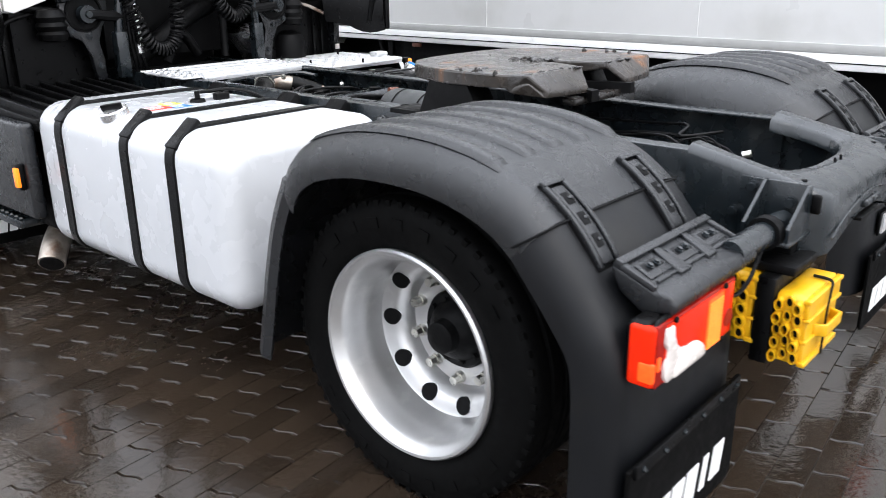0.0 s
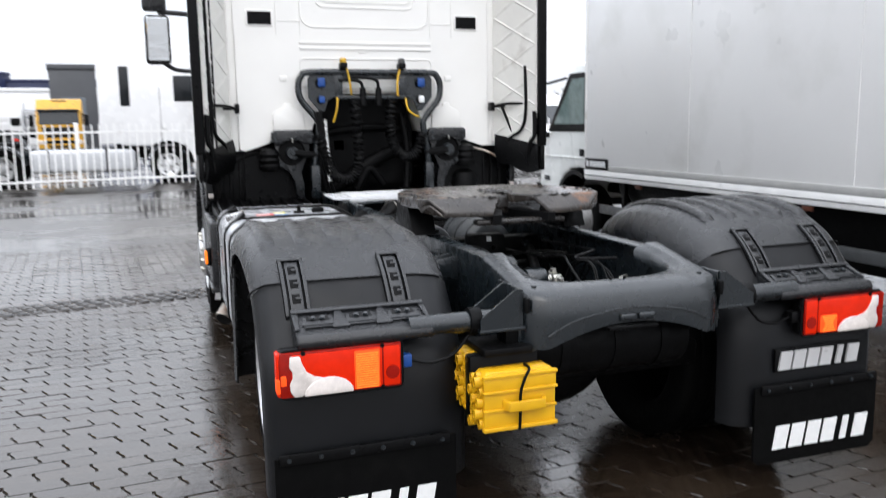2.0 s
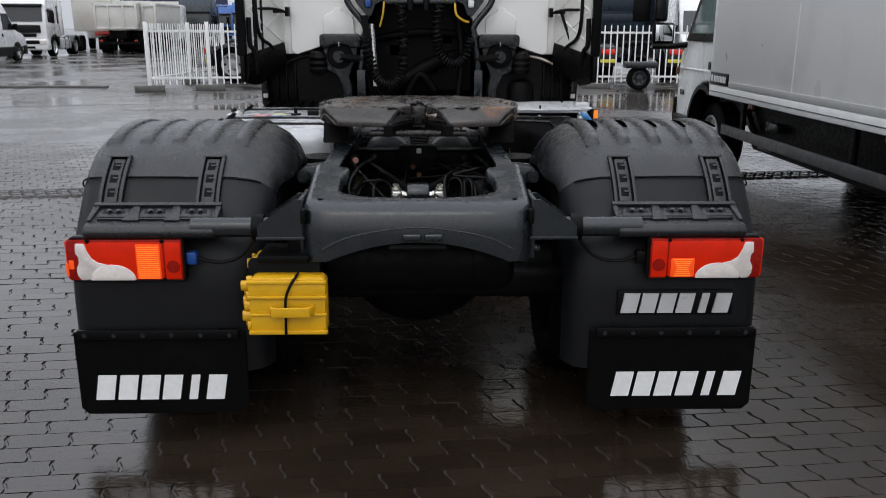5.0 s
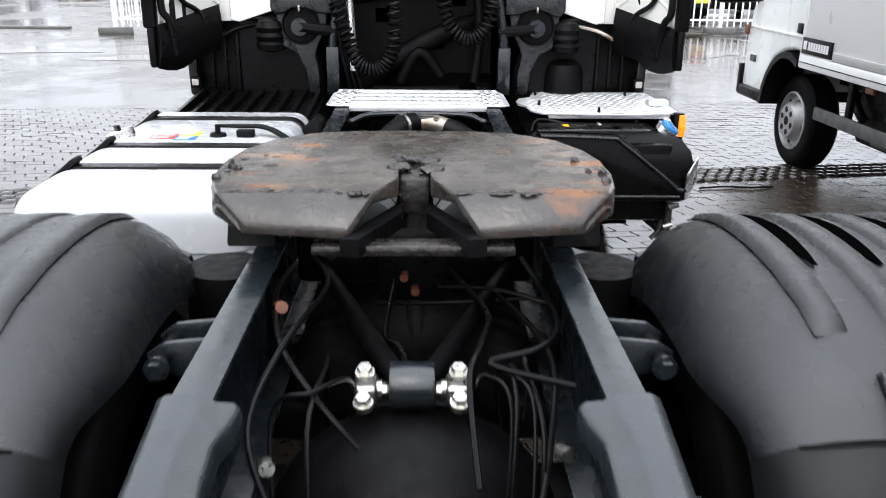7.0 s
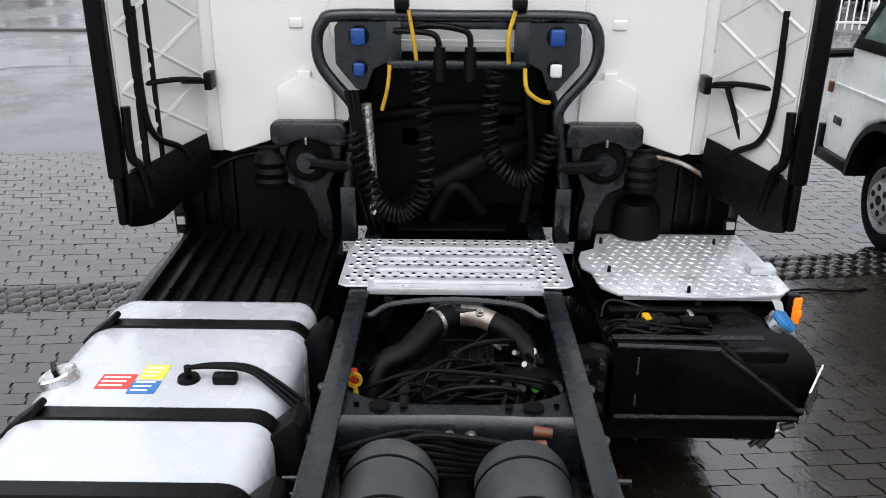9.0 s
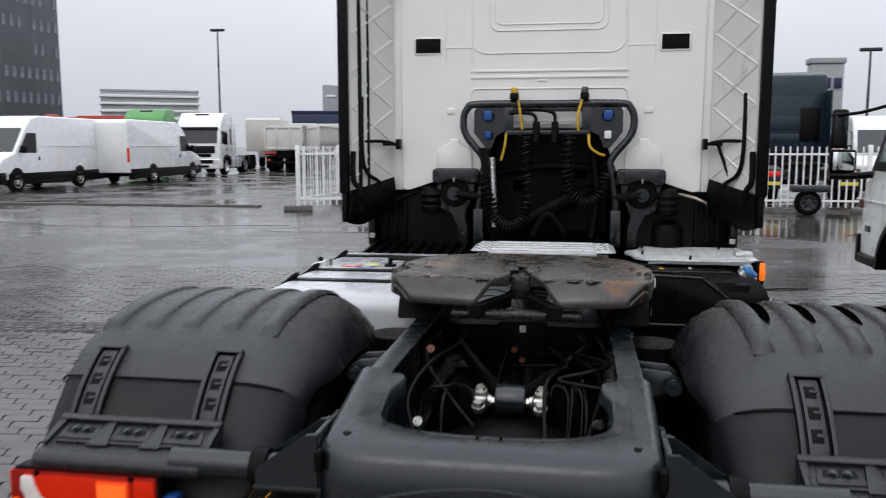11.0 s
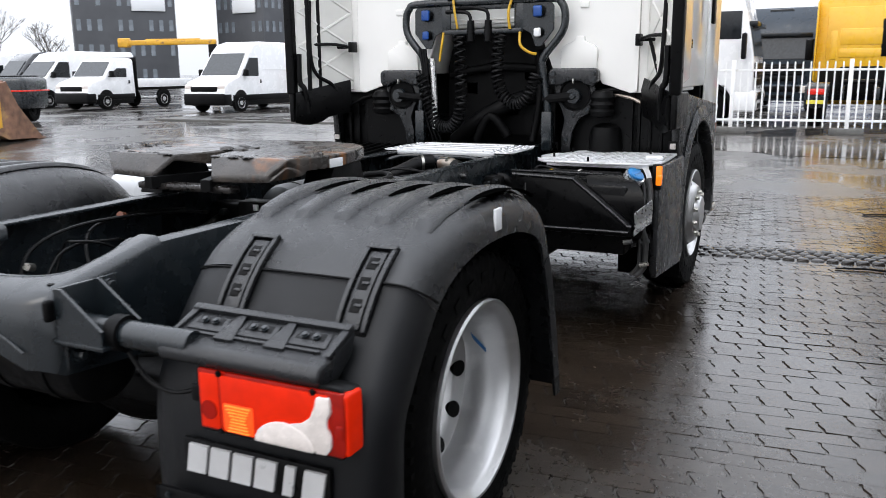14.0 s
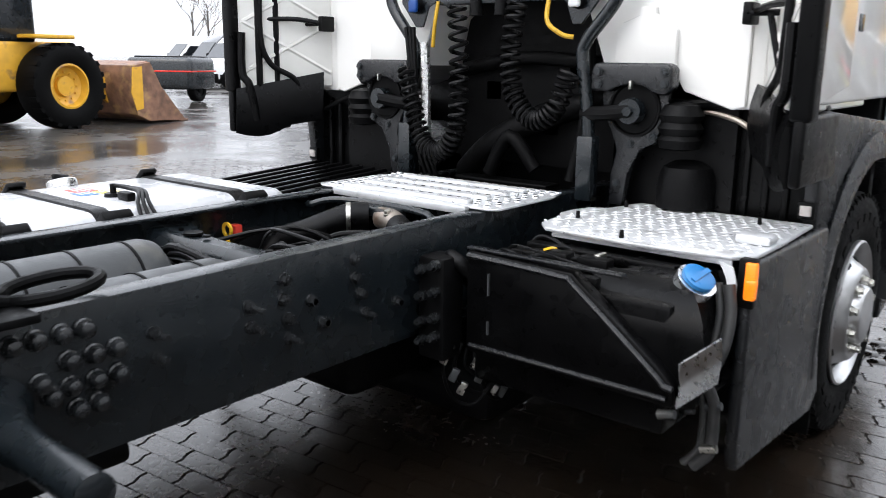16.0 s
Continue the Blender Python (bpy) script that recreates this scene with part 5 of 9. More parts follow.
# loose looms in the opening of the end member
for k in range(6):
    s = 1 if k % 3 else -1
    a, b = rl.uniform(0.13, 0.30), rl.uniform(0.12, 0.28)
    bm = bm_new()
    tube(bm, [(s * a, rl.uniform(-0.42, -0.3), 0.62), (s * (a + 0.02), rl.uniform(-0.3, -0.15), rl.uniform(0.86, 0.90)), (s * (a + b) / 2, rl.uniform(-0.22, -0.05), rl.uniform(0.88, 0.93)), (s * b, rl.uniform(-0.12, 0.05), rl.uniform(0.84, 0.90)), (s * (b + 0.03), rl.uniform(0.05, 0.25), 0.62)], rl.choice((0.003, 0.004, 0.005)), 8)
    part("loom_line", bm, BLACKP, axle)

# ---- catwalk ----
bm = bm_new()
prism(bm, [(-0.43, 2.33), (-0.43, 2.66), (-0.39, 2.79), (0.39, 2.79), (0.43, 2.66), (0.43, 2.33), (0.40, 2.31), (-0.40, 2.31)], "z", 1.004, 1.012)
cat = part("catwalk", bevel(bm, 0.002, 1), PLATE, truck, "perforated aluminium catwalk plate")
part("front_lip", bbox(-0.32, 0.32, 2.29, 2.315, 0.985, 1.012, 0.003), PLATE, cat)
bmd, bmh = bm_new(), bm_new()
for j in range(4):
    y = 2.345 + 0.112 * j
    part("ridge", bbox(-0.30, 0.30, y - 0.017, y + 0.017, 1.012, 1.026, 0.005), PLATE, cat)
for y, side_only in ((2.345, True), (2.384, False), (2.417, False), (2.457, True), (2.496, False), (2.529, False), (2.569, True), (2.608, False), (2.641, False), (2.681, True), (2.724, False), (2.758, False)):
    for i in range(19):
        x = -0.40 + 0.044 * i + (0.022 if int(y * 1000) % 2 else 0)
        if abs(x) > 0.405 or (side_only and abs(x) < 0.325):
            continue
        cyl(bmd, (x, y, 1.011), (x, y, 1.0165), 0.0140, 0.0110, 10)
        cyl(bmh, (x, y, 1.0150), (x, y, 1.0170), 0.0085, 0.0085, 8)
tagged(part("grip_pattern", bmd, PLATE, cat), kind="stuff")
tagged(part("hole_pattern", bmh, BLACKM, cat), kind="stuff")


# ---- fuel tank ----
TX0, TX1, TZ0, TZ1 = -1.228, -0.485, 0.37, 1.0
RAD = (0.11, 0.07, 0.07, 0.10)
bm = bm_new()
rings = []
for y, q in ((0.824, 0.075), (0.83, 0.050), (0.845, 0.026), (0.87, 0.009), (0.905, 0.0), (2.17, 0.0), (2.205, 0.009), (2.23, 0.026), (2.245, 0.050), (2.251, 0.075)):
    loop = rrect(TX0 + q, TX1 - q, TZ0 + q, TZ1 - q, [max(0.03, r - q * 0.6) for r in RAD])
    rings.append([bm.verts.new((x, y, z)) for x, z in loop])
for a, b in zip(rings, rings[1:]):
    for i in range(len(a)):
        bm.faces.new((a[i], a[(i + 1) % len(a)], b[(i + 1) % len(a)], b[i]))
bm.faces.new(rings[0][::-1]), bm.faces.new(rings[-1])
tank = part("fuel_tank", bm, TANKW, truck, "silver-white fuel tank held by three black straps", angle=1.0)
for y in (2.005, 1.470, 1.150):
    bm = bm_new()
    lo, li = rrect(TX0 - 0.008, TX1 + 0.008, TZ0 - 0.008, TZ1 + 0.008, [r + 0.008 for r in RAD]), rrect(TX0 + 0.002, TX1 - 0.002, TZ0 + 0.002, TZ1 - 0.002, RAD)
    n = len(lo)
    v = [[bm.verts.new((x, yy, z)) for x, z in lp] for lp, yy in ((li, y - 0.030), (lo, y - 0.026), (lo, y + 0.026), (li, y + 0.030))]
    for a, b in zip(v, v[1:]):
        for i in range(n):
            bm.faces.new((a[i], a[(i + 1) % n], b[(i + 1) % n], b[i]))
    strap = part("strap", bm, BLACKP, tank)
    bm = bm_new()
    vs = box(bm, -0.065, 0.075, y - 0.036, y + 0.036, 0.0, 0.022)
    bevel(bm, 0.008, 2)
    bmesh.ops.transform(bm, matrix=Matrix.Translation((-1.165, 0, 0.972)) @ Matrix.Rotation(radians(-40), 4, "Y"), verts=bm.verts)
    part("strap_cover", bm, BLACKP, strap)
    bm = bm_new()
    prism(bm, [(-0.50, 0.42), (-0.415, 0.42), (-0.405, 1.0), (-0.43, 1.02), (-0.50, 0.96)], "y", y - 0.05, y + 0.05)
    part("tank_bracket", bevel(bm, 0.008, 2), BLACKM, strap)
bm = bm_new()
lathe(bm, [(0.052, 0.0), (0.052, 0.018), (0.056, 0.02), (0.056, 0.045), (0.050, 0.05), (0.02, 0.05)], (0, 0, 0), "z", 32)
bmesh.ops.transform(bm, matrix=Matrix.Translation((-1.142, 1.655, 0.972)) @ Matrix.Rotation(radians(-18), 4, "Y"), verts=bm.verts)
cap = part("fuel_cap", bm, ALU, tank, "brushed metal filler cap")
bm = bm_new()
box(bm, -0.007, 0.007, -0.045, 0.045, 0.045, 0.072)
bevel(bm, 0.004, 2)
bmesh.ops.transform(bm, matrix=Matrix.Translation((-1.142, 1.655, 0.972)) @ Matrix.Rotation(radians(-18), 4, "Y") @ Matrix.Rotation(radians(30), 4, "Z"), verts=bm.verts)
part("cap_grip", bm, BLACKP, cap)
for x0, x1, y0, y1, m in ((-1.03, -0.93, 1.60, 1.68, STICKR), (-0.92, -0.85, 1.655, 1.735, STICKY), (-0.93, -0.85, 1.575, 1.645, STICKB)):
    st = part("warning_sticker", bbox(x0, x1, y0, y1, TZ1 - 0.004, TZ1 + 0.0015, 0), m, tank, smooth=False)
    for k in range(3):
        part("printed_bar", bbox(x0 + 0.008, x1 - 0.025 + 0.005 * k, y0 + 0.014 + 0.022 * k, y0 + 0.022 + 0.022 * k, TZ1 + 0.001, TZ1 + 0.0022, 0), STICKW, st, smooth=False)
bm = bm_new()
cyl(bm, (-0.775, 1.655, 0.995), (-0.775, 1.655, 1.012), 0.035, 0.030, 20)
cyl(bm, (-0.775, 1.655, 1.01), (-0.775, 1.655, 1.045), 0.011, 0.011, 12)
sender = part("level_sender", bm, BLACKP, tank)
part("sender_box", bbox(-0.70, -0.63, 1.625, 1.66, 0.998, 1.03, 0.008), BLACKP, sender)
for k in range(3):
    bm = bm_new()
    tube(bm, [(-0.775, 1.655, 1.04), (-0.70, 1.67 + 0.008 * k, 1.035), (-0.60, 1.65 + 0.012 * k, 1.035), (-0.52, 1.60 + 0.02 * k, 1.01), (-0.44, 1.57 + 0.03 * k, 0.95)], 0.007, 8)
    part("sender_cable", bm, BLACKP, sender)
part("tank_step", bbox(-1.08, -0.56, 0.92, 2.2, 0.33, 0.368, 0.008), BLACKM, tank)

# ---- chock holder ----
holder = part("chock_holder", bbox(-0.600, -0.345, -0.757, -0.704, 0.480, 0.735, 0.008), BLACKP, truck, "black chock holder below the frame")
part("holder_strap", bbox(-0.56, -0.38, -0.79, -0.60, 0.735, 0.762, 0.006), BLACKM, holder)
part("holder_arm", bbox(-0.46, -0.40, -0.74, -0.66, 0.755, 0.82, 0.004), BLACKM, holder)

# ---- right side: battery box, urea tank, skirt ----
bm = bm_new()
prism(bm, [(0.53, 0.63), (0.53, 0.945), (0.885, 0.935), (1.155, 0.725), (1.195, 0.69), (1.195, 0.63)], "y", 2.03, 2.08)
BOXBLACK = mat("black_box_moulding", (0.0018, 0.0018, 0.002), 0.30, var=0.2, scale=8, bump=0.15, bscale=300, spec=0.12)
bbx = part("battery_box", bevel(bm, 0.010, 2), BOXBLACK, truck, "black moulded battery box")
bm = bm_new()
tube(bm, [(0.54, 2.024, 0.930), (0.85, 2.024, 0.920), (0.90, 2.024, 0.900), (1.14, 2.024, 0.715), (1.165, 2.024, 0.690), (1.195, 2.024, 0.685)], 0.009, 8, smooth=4)
tube(bm, [(0.55, 2.024, 0.655), (1.18, 2.024, 0.655)], 0.008, 8, smooth=0)
part("moulded_edge", bm, PLASTIC, bbx)
part("top_flange", bbox(0.525, 1.03, 2.035, 2.065, 0.944, 0.953, 0.003), PLASTIC, bbx)
part("box_body", bbox(0.52, 1.15, 2.085, 2.95, 0.52, 0.88, 0.015), BOXBLACK, bbx)
part("box_shelf", bbox(0.52, 0.93, 2.085, 2.12, 0.875, 0.915, 0.006), BLACKP, bbx)
part("slot", bbox(0.613, 0.618, 2.022, 2.031, 0.70, 0.74, 0), BOOT, bbx, smooth=False)
part("slot", bbox(0.613, 0.618, 2.022, 2.031, 0.82, 0.885, 0), BOOT, bbx, smooth=False)
for k, (x0, x1, z, m) in enumerate(((0.60, 0.68, 0.925, BLACKP), (0.70, 0.78, 0.93, BLACKP), (0.80, 0.90, 0.925, BLACKM), (0.67, 0.70, 0.925, YELLOW), (0.835, 0.855, 0.93, CHROME))):
    part("plug", bbox(x0, x1, 2.16 + 0.02 * k, 2.21 + 0.02 * k, 0.90, z + 0.012, 0.006), m, bbx)
rb = random.Random(5)
for k in range(12):
    y, x0, x1 = rb.uniform(2.14, 2.34), rb.uniform(0.50, 0.70), rb.uniform(0.78, 1.02)
    bm = bm_new()
    tube(bm, [(x0, y, 0.885), (x0 + 0.04, y + rb.uniform(-0.04, 0.04), rb.uniform(0.905, 0.94)), ((x0 + x1) / 2, y + rb.uniform(-0.06, 0.06), rb.uniform(0.90, 0.945)), (x1, y + rb.uniform(-0.05, 0.05), 0.885)], rb.choice((0.006, 0.008, 0.012)), 8)
    part("battery_cable", bm, BLACKP, bbx)
for k in range(12):
    x, y = rb.uniform(0.58, 0.98), rb.uniform(2.14, 2.32)
    part("connector", bbox(x - 0.014, x + 0.014, y - 0.010, y + 0.010, 0.87, rb.uniform(0.90, 0.93), 0.003), rb.choice((BLACKP, BLACKP, BLACKM, CHROME, CHASSIS)), bbx)
part("cover_bar", bbox(0.56, 1.06, 2.30, 2.345, 0.905, 0.93, 0.006), BLACKP, bbx)
bm = bm_new()
tube(bm, [(0.42, 2.12, 0.80), (0.45, 2.05, 0.90), (0.50, 2.03, 0.90), (0.53, 2.06, 0.86)], 0.024, 12)
tube(bm, [(0.42, 2.20, 0.78), (0.46, 2.10, 0.86), (0.51, 2.08, 0.84)], 0.020, 12)
part("thick_cable", bm, BLACKP, bbx)
part("rail_bracket", bbox(0.40, 0.50, 1.96, 2.06, 0.60, 0.92, 0.012), BLACKM, bbx)
for z in (0.66, 0.72, 0.80, 0.88):
    for x in (0.425, 0.475):
        bolt(bbx, (x, 1.96, z + 0.02 * (x > 0.45)), (0, -1, 0), 0.013, 0.035, WETB)
# loose wiring with clips below the box
for k in range(5):
    a, b = 2.02 + 0.035 * k, 0.43 + 0.03 * (k % 3)
    bm = bm_new()
    tube(bm, [(0.50, a, 0.64), (0.47 + 0.015 * k, a - 0.02, 0.57), (0.475 + 0.02 * k, a + 0.02, b + 0.03), (0.52 + 0.01 * k, a + 0.07, b), (0.56, a + 0.11, b + 0.06), (0.58, a + 0.16, 0.55)], 0.006 + 0.002 * (k % 2), 8)
    wire = part("hanging_wire", bm, BLACKM, bbx)
for x, y, z, m in ((0.475, 2.005, 0.60, CHROME), (0.49, 2.03, 0.54, BOOT), (0.50, 2.06, 0.49, CHROME), (0.52, 2.10, 0.565, CHROME), (0.53, 2.11, 0.52, BOOT), (0.56, 2.19, 0.455, BOOT), (0.55, 2.16, 0.47, CHROME)):
    bm = bm_new()
    box(bm, -0.012, 0.012, -0.009, 0.009, -0.022, 0.022)
    bevel(bm, 0.004, 2)
    bmesh.ops.transform(bm, matrix=pose(x, y, z, 20 * (x > 0.5), 25, 30), verts=bm.verts)
    part("wire_clip", bm, m, bbx)
bm = bm_new()
rings = []
for z, q in ((0.60, 0.04), (0.62, 0.015), (0.67, 0.0), (0.80, 0.0), (0.85, 0.012), (0.89, 0.045), (0.915, 0.085), (0.922, 0.11)):
    loop = rrect(1.185 - q, 0.90 + q * 0.6, 2.075 + q * 1.2, 2.40, (0.06, 0.05, 0.05, 0.06), 5)
    rings.append([bm.verts.new((x, y, z)) for x, y in loop])
for a, b in zip(rings, rings[1:]):
    for i in range(len(a)):
        bm.faces.new((a[i], a[(i + 1) % len(a)], b[(i + 1) % len(a)], b[i]))
bm.faces.new(rings[0][::-1]), bm.faces.new(rings[-1])
urea = part("urea_tank", bm, BOXBLACK, truck, "black plastic tank with a blue cap")
tilt = Matrix.Translation((1.158, 2.215, 0.925)) @ Matrix.Rotation(radians(34), 4, "Y") @ Matrix.Rotation(radians(12), 4, "X")
bm = bm_new()
lathe(bm, [(0.036, -0.05), (0.036, -0.015), (0.03, -0.015)], (0, 0, 0), "z", 28)
bmesh.ops.transform(bm, matrix=tilt, verts=bm.verts)
part("neck", bm, BLUE, urea)
bm = bm_new()
lathe(bm, [(0.03, -0.030), (0.054, -0.026), (0.056, 0.004), (0.03, 0.006)], (0, 0, 0), "z", 28)
bmesh.ops.transform(bm, matrix=tilt, verts=bm.verts)
part("cap_ring", bm, ALU, urea)
bm = bm_new()
lathe(bm, [(0.03, 0.006), (0.046, 0.007), (0.046, 0.018), (0.040, 0.022), (0.01, 0.022)], (0, 0, 0), "z", 28)
box(bm, -0.007, 0.007, -0.040, 0.040, 0.018, 0.027)
bmesh.ops.transform(bm, matrix=tilt, verts=bm.verts)
part("blue_cap", bm, CAPBLUE, urea, "blue filler cap")
rows = []
for i in range(9):
    z = 0.65 + 0.12 * i / 8
    o = 0.010 * math.cos(i * 0.8)
    rows.append([(1.205, 2.03 - o * 0.6, z - 0.012), (1.275, 2.115 - o * 0.6, z + 0.05)])
bm = bm_new()
sheet(bm, rows)
part("alu_bracket", thick(bm, 0.006), ALU, urea, "bare aluminium step bracket")
HOSEG = mat("grey_ribbed_hose", (0.045, 0.045, 0.045), 0.40, var=0.2, scale=20, bump=0.3, bscale=160)
for k, (dx, r) in enumerate(((0.0, 0.017), (-0.03, 0.011))):
    bm = bm_new()
    tube(bm, [(1.205 + dx, 2.33, 0.90), (1.222 + dx, 2.315, 0.82), (1.220 + dx, 2.29, 0.73), (1.20 + dx, 2.255, 0.64), (1.215 + dx, 2.27, 0.57), (1.215 + dx, 2.28, 0.47), (1.21 + dx, 2.275, 0.42), (1.17 + dx, 2.27, 0.37)], r, 12)
    part("side_hose", bm, HOSEG, urea, "grey hose beside the skirt")
for x, y, z, m in ((1.215, 2.27, 0.565, BOOT), (1.215, 2.262, 0.44, CHROME), (1.15, 2.24, 0.545, BOOT), (1.10, 2.22, 0.52, CHROME), (1.17, 2.06, 0.60, BOOT)):
    bm = bm_new()
    cyl(bm, (x - 0.022, y, z - 0.006), (x + 0.022, y, z + 0.006), 0.014, 0.012, 12)
    part("hose_clip", bm, m, urea)
rows = []
for i in range(6):
    q = i / 5
    rows.append([(1.165 + 0.03 * math.sin(q * 2.2), 2.355, 0.955 - 0.11 * q), (1.205 + 0.02 * math.sin(q * 2.2), 2.352, 0.945 - 0.12 * q)])
bm = bm_new()
sheet(bm, rows)
part("pale_cover", thick(bm, 0.006), STICKW, urea, "pale curved cover beside the marker lamp")
bm = bm_new()
prism(bm, [(2.36, 0.96), (2.345, 0.90), (2.345, 0.40), (2.37, 0.34), (3.10, 0.28), (3.18, 0.34), (3.10, 0.62), (3.08, 0.955)], "x", 1.225, 1.262)
skirt = part("side_skirt", bevel(bm, 0.012, 3), PLASTIC, truck, "dark grey side skirt panel")
part("amber_marker", bbox(1.222, 1.270, 2.340, 2.375, 0.835, 0.975, 0.006), BLACKP, skirt)
part("amber_lens", bbox(1.243, 1.274, 2.330, 2.358, 0.862, 0.968, 0.007), AMBER, skirt, "lit amber side marker")
part("amber_core", bbox(1.250, 1.277, 2.326, 2.350, 0.890, 0.920, 0.005), AMBER, skirt)
bm = bm_new()
prism(bm, [(0.50, 2.68), (0.50, 2.60), (0.530, 2.55), (0.545, 2.41), (0.60, 2.345), (0.95, 2.322), (1.20, 2.348), (1.25, 2.40), (1.25, 2.62), (1.235, 2.98), (0.62, 2.98), (0.58, 2.80), (0.52, 2.76)], "z", 0.962, 0.975)
deck = part("battery_deck", bevel(bm, 0.004, 2), PLATE, truck, "silver tread-plate cover over the batteries")
bmd = bm_new()
for i in range(17):
    for j in range(15):
        x, y = 0.545 + 0.042 * i + (0.021 if j % 2 else 0), 2.353 + 0.042 * j
        if x > 1.235 or (x < 0.585 and y < 2.43) or (y < 2.37 and (x < 0.64 or x > 1.16)) or (x < 0.64 and y > 2.76) or x < 0.52:
            continue
        a = radians(38 if (i + j) % 2 else -38)
        u, w = Vector((math.cos(a), math.sin(a), 0)), Vector((-math.sin(a), math.cos(a), 0))
        c = Vector((x, y, 0.9752))
        top = [bmd.verts.new(c + u * p * 0.021 + w * q * 0.0075 + Vector((0, 0, h))) for p, q, h in ((1, 0, 0), (0, 1, 0), (-1, 0, 0), (0, -1, 0), (0, 0, 0.0055))]
        for k in range(4):
            bmd.faces.new((top[k], top[(k + 1) % 4], top[4]))
tagged(part("tread_pattern", bmd, PLATE, deck, smooth=False), kind="stuff")
part("deck_edge", bbox(0.62, 1.20, 2.352, 2.362, 0.945, 0.965, 0.003), PLATE, deck)
part("hinge_box", bbox(1.14, 1.245, 2.52, 2.60, 0.975, 1.005, 0.012), PLATE, deck)
for x, y in ((0.60, 2.55), (0.86, 2.36), (1.10, 2.86), (0.62, 2.86), (0.82, 2.96)):
    bm = bm_new()
    cyl(bm, (x, y, 0.975), (x, y, 0.999), 0.008, 0.006, 12)
    part("rubber_stud", bm, BLACKP, deck)

# ---- left side ahead of the tank ----
rows = []
bm = bm_new()
prism(bm, [(2.28, 0.915), (2.28, 0.86), (3.02, 0.80), (3.02, 0.965), (2.9, 0.945)], "x", -1.20, -0.50)
cover = part("ribbed_cover", bevel(bm, 0.01, 2), BLACKP, truck, "black ribbed plastic cover")
for k in range(9):
    x = -1.17 + 0.078 * k
    bm = bm_new()
    prism(bm, [(2.285, 0.91), (2.285, 0.945), (2.98, 0.985), (2.98, 0.94)], "x", x, x + 0.024)
    part("rib", bevel(bm, 0.004, 1), BLACKP, cover)
part("side_panel", bbox(-1.262, -1.20, 2.30, 3.05, 0.46, 0.90, 0.02, 3), PLASTIC, cover)
part("amber_marker", bbox(-1.292, -1.262, 2.335, 2.375, 0.60, 0.72, 0.006), BLACKP, cover)
part("amber_lens", bbox(-1.304, -1.285, 2.33, 2.365, 0.615, 0.705, 0.006), AMBER, cover, "lit amber side marker")
part("step", bbox(-1.262, -1.06, 2.50, 2.95, 0.38, 0.42, 0.008), CHASSIS, cover)
bm = bm_new()
for i in range(8):
    for j in range(4):
        cyl(bm, (-1.235 + 0.05 * j, 2.54 + 0.053 * i, 0.42), (-1.235 + 0.05 * j, 2.54 + 0.053 * i, 0.427), 0.012, 0.009, 8)
tagged(part("step_grip", bm, CHASSIS, cover), kind="stuff")
bm = bm_new()
tube(bm, [(-0.95, 2.62, 0.34), (-1.06, 2.52, 0.33), (-1.15, 2.42, 0.285), (-1.205, 2.36, 0.225)], 0.062, 22)
ex = part("exhaust_pipe", bm, EXH, truck, "short heat-stained exhaust tail pipe")
bm = bm_new()
cyl(bm, (-1.203, 2.362, 0.228), (-1.2075, 2.357, 0.2225), 0.054, seg=22)
part("pipe_mouth", bm, BLACKM, ex)
bm = bm_new()
lathe(bm, [(0.062, -0.012), (0.07, -0.012), (0.07, 0.012), (0.062, 0.012)], (-1.04, 2.53, 0.335), "y", 22, closed=True)
part("pipe_clamp", bm, CHROME, ex)
# Silencer, axle and bumper volumes, added to keep light from underneath.
part("silencer", bbox(-1.16, -0.46, 2.32, 3.0, 0.36, 0.80, 0.06, 3), BLACKM, truck)
part("front_axle", bbox(-0.95, 0.95, FX - 0.09, FX + 0.09, 0.36, 0.56, 0.03, 2), BLACKM, truck)
bm = bm_new()
prism(bm, [(-1.20, 4.46), (-1.17, 4.80), (-1.06, 5.08), (-0.85, 5.22), (0.85, 5.22), (1.06, 5.08), (1.17, 4.80), (1.20, 4.46), (1.05, 4.46), (0.9, 4.95), (-0.9, 4.95), (-1.05, 4.46)], "z", 0.28, 1.36)
part("front_bumper", bevel(bm, 0.02, 2), PLASTIC, truck)
# Unseen block, added to keep the ground below the truck dark.
part("under_guard", bbox(-0.46, 0.50, 2.2, 3.1, 0.30, 0.44, 0.05, 2), BLACKM, truck)
fl = part("front_mud_flap", bbox(-1.25, -0.85, 3.06, 3.075, 0.16, 0.55, 0.004), RUBBER, truck)
letters(fl, -1.22, -0.90, 0.22, 0.29, 3.06, WRITE, 0.003)
part("front_mud_flap", bbox(0.85, 1.25, 3.16, 3.175, 0.16, 0.55, 0.004), RUBBER, truck)

# ---- cab ----
cab = tagged(new("cab"), "white sleeper cab with roof and side air deflectors")
cab.parent = truck
CY = 2.955
bm = bm_new()
prism(bm, [(-1.215, CY + 0.02), (-1.215, 4.45), (-1.19, 4.72), (-1.10, 4.96), (-0.9, 5.10), (0.9, 5.10), (1.10, 4.96), (1.19, 4.72), (1.215, 4.45), (1.215, CY + 0.02)], "z", 1.75, 3.17)
bevel(bm, 0.03, 3)
shell = part("cab_shell", bm, WHITE, cab)
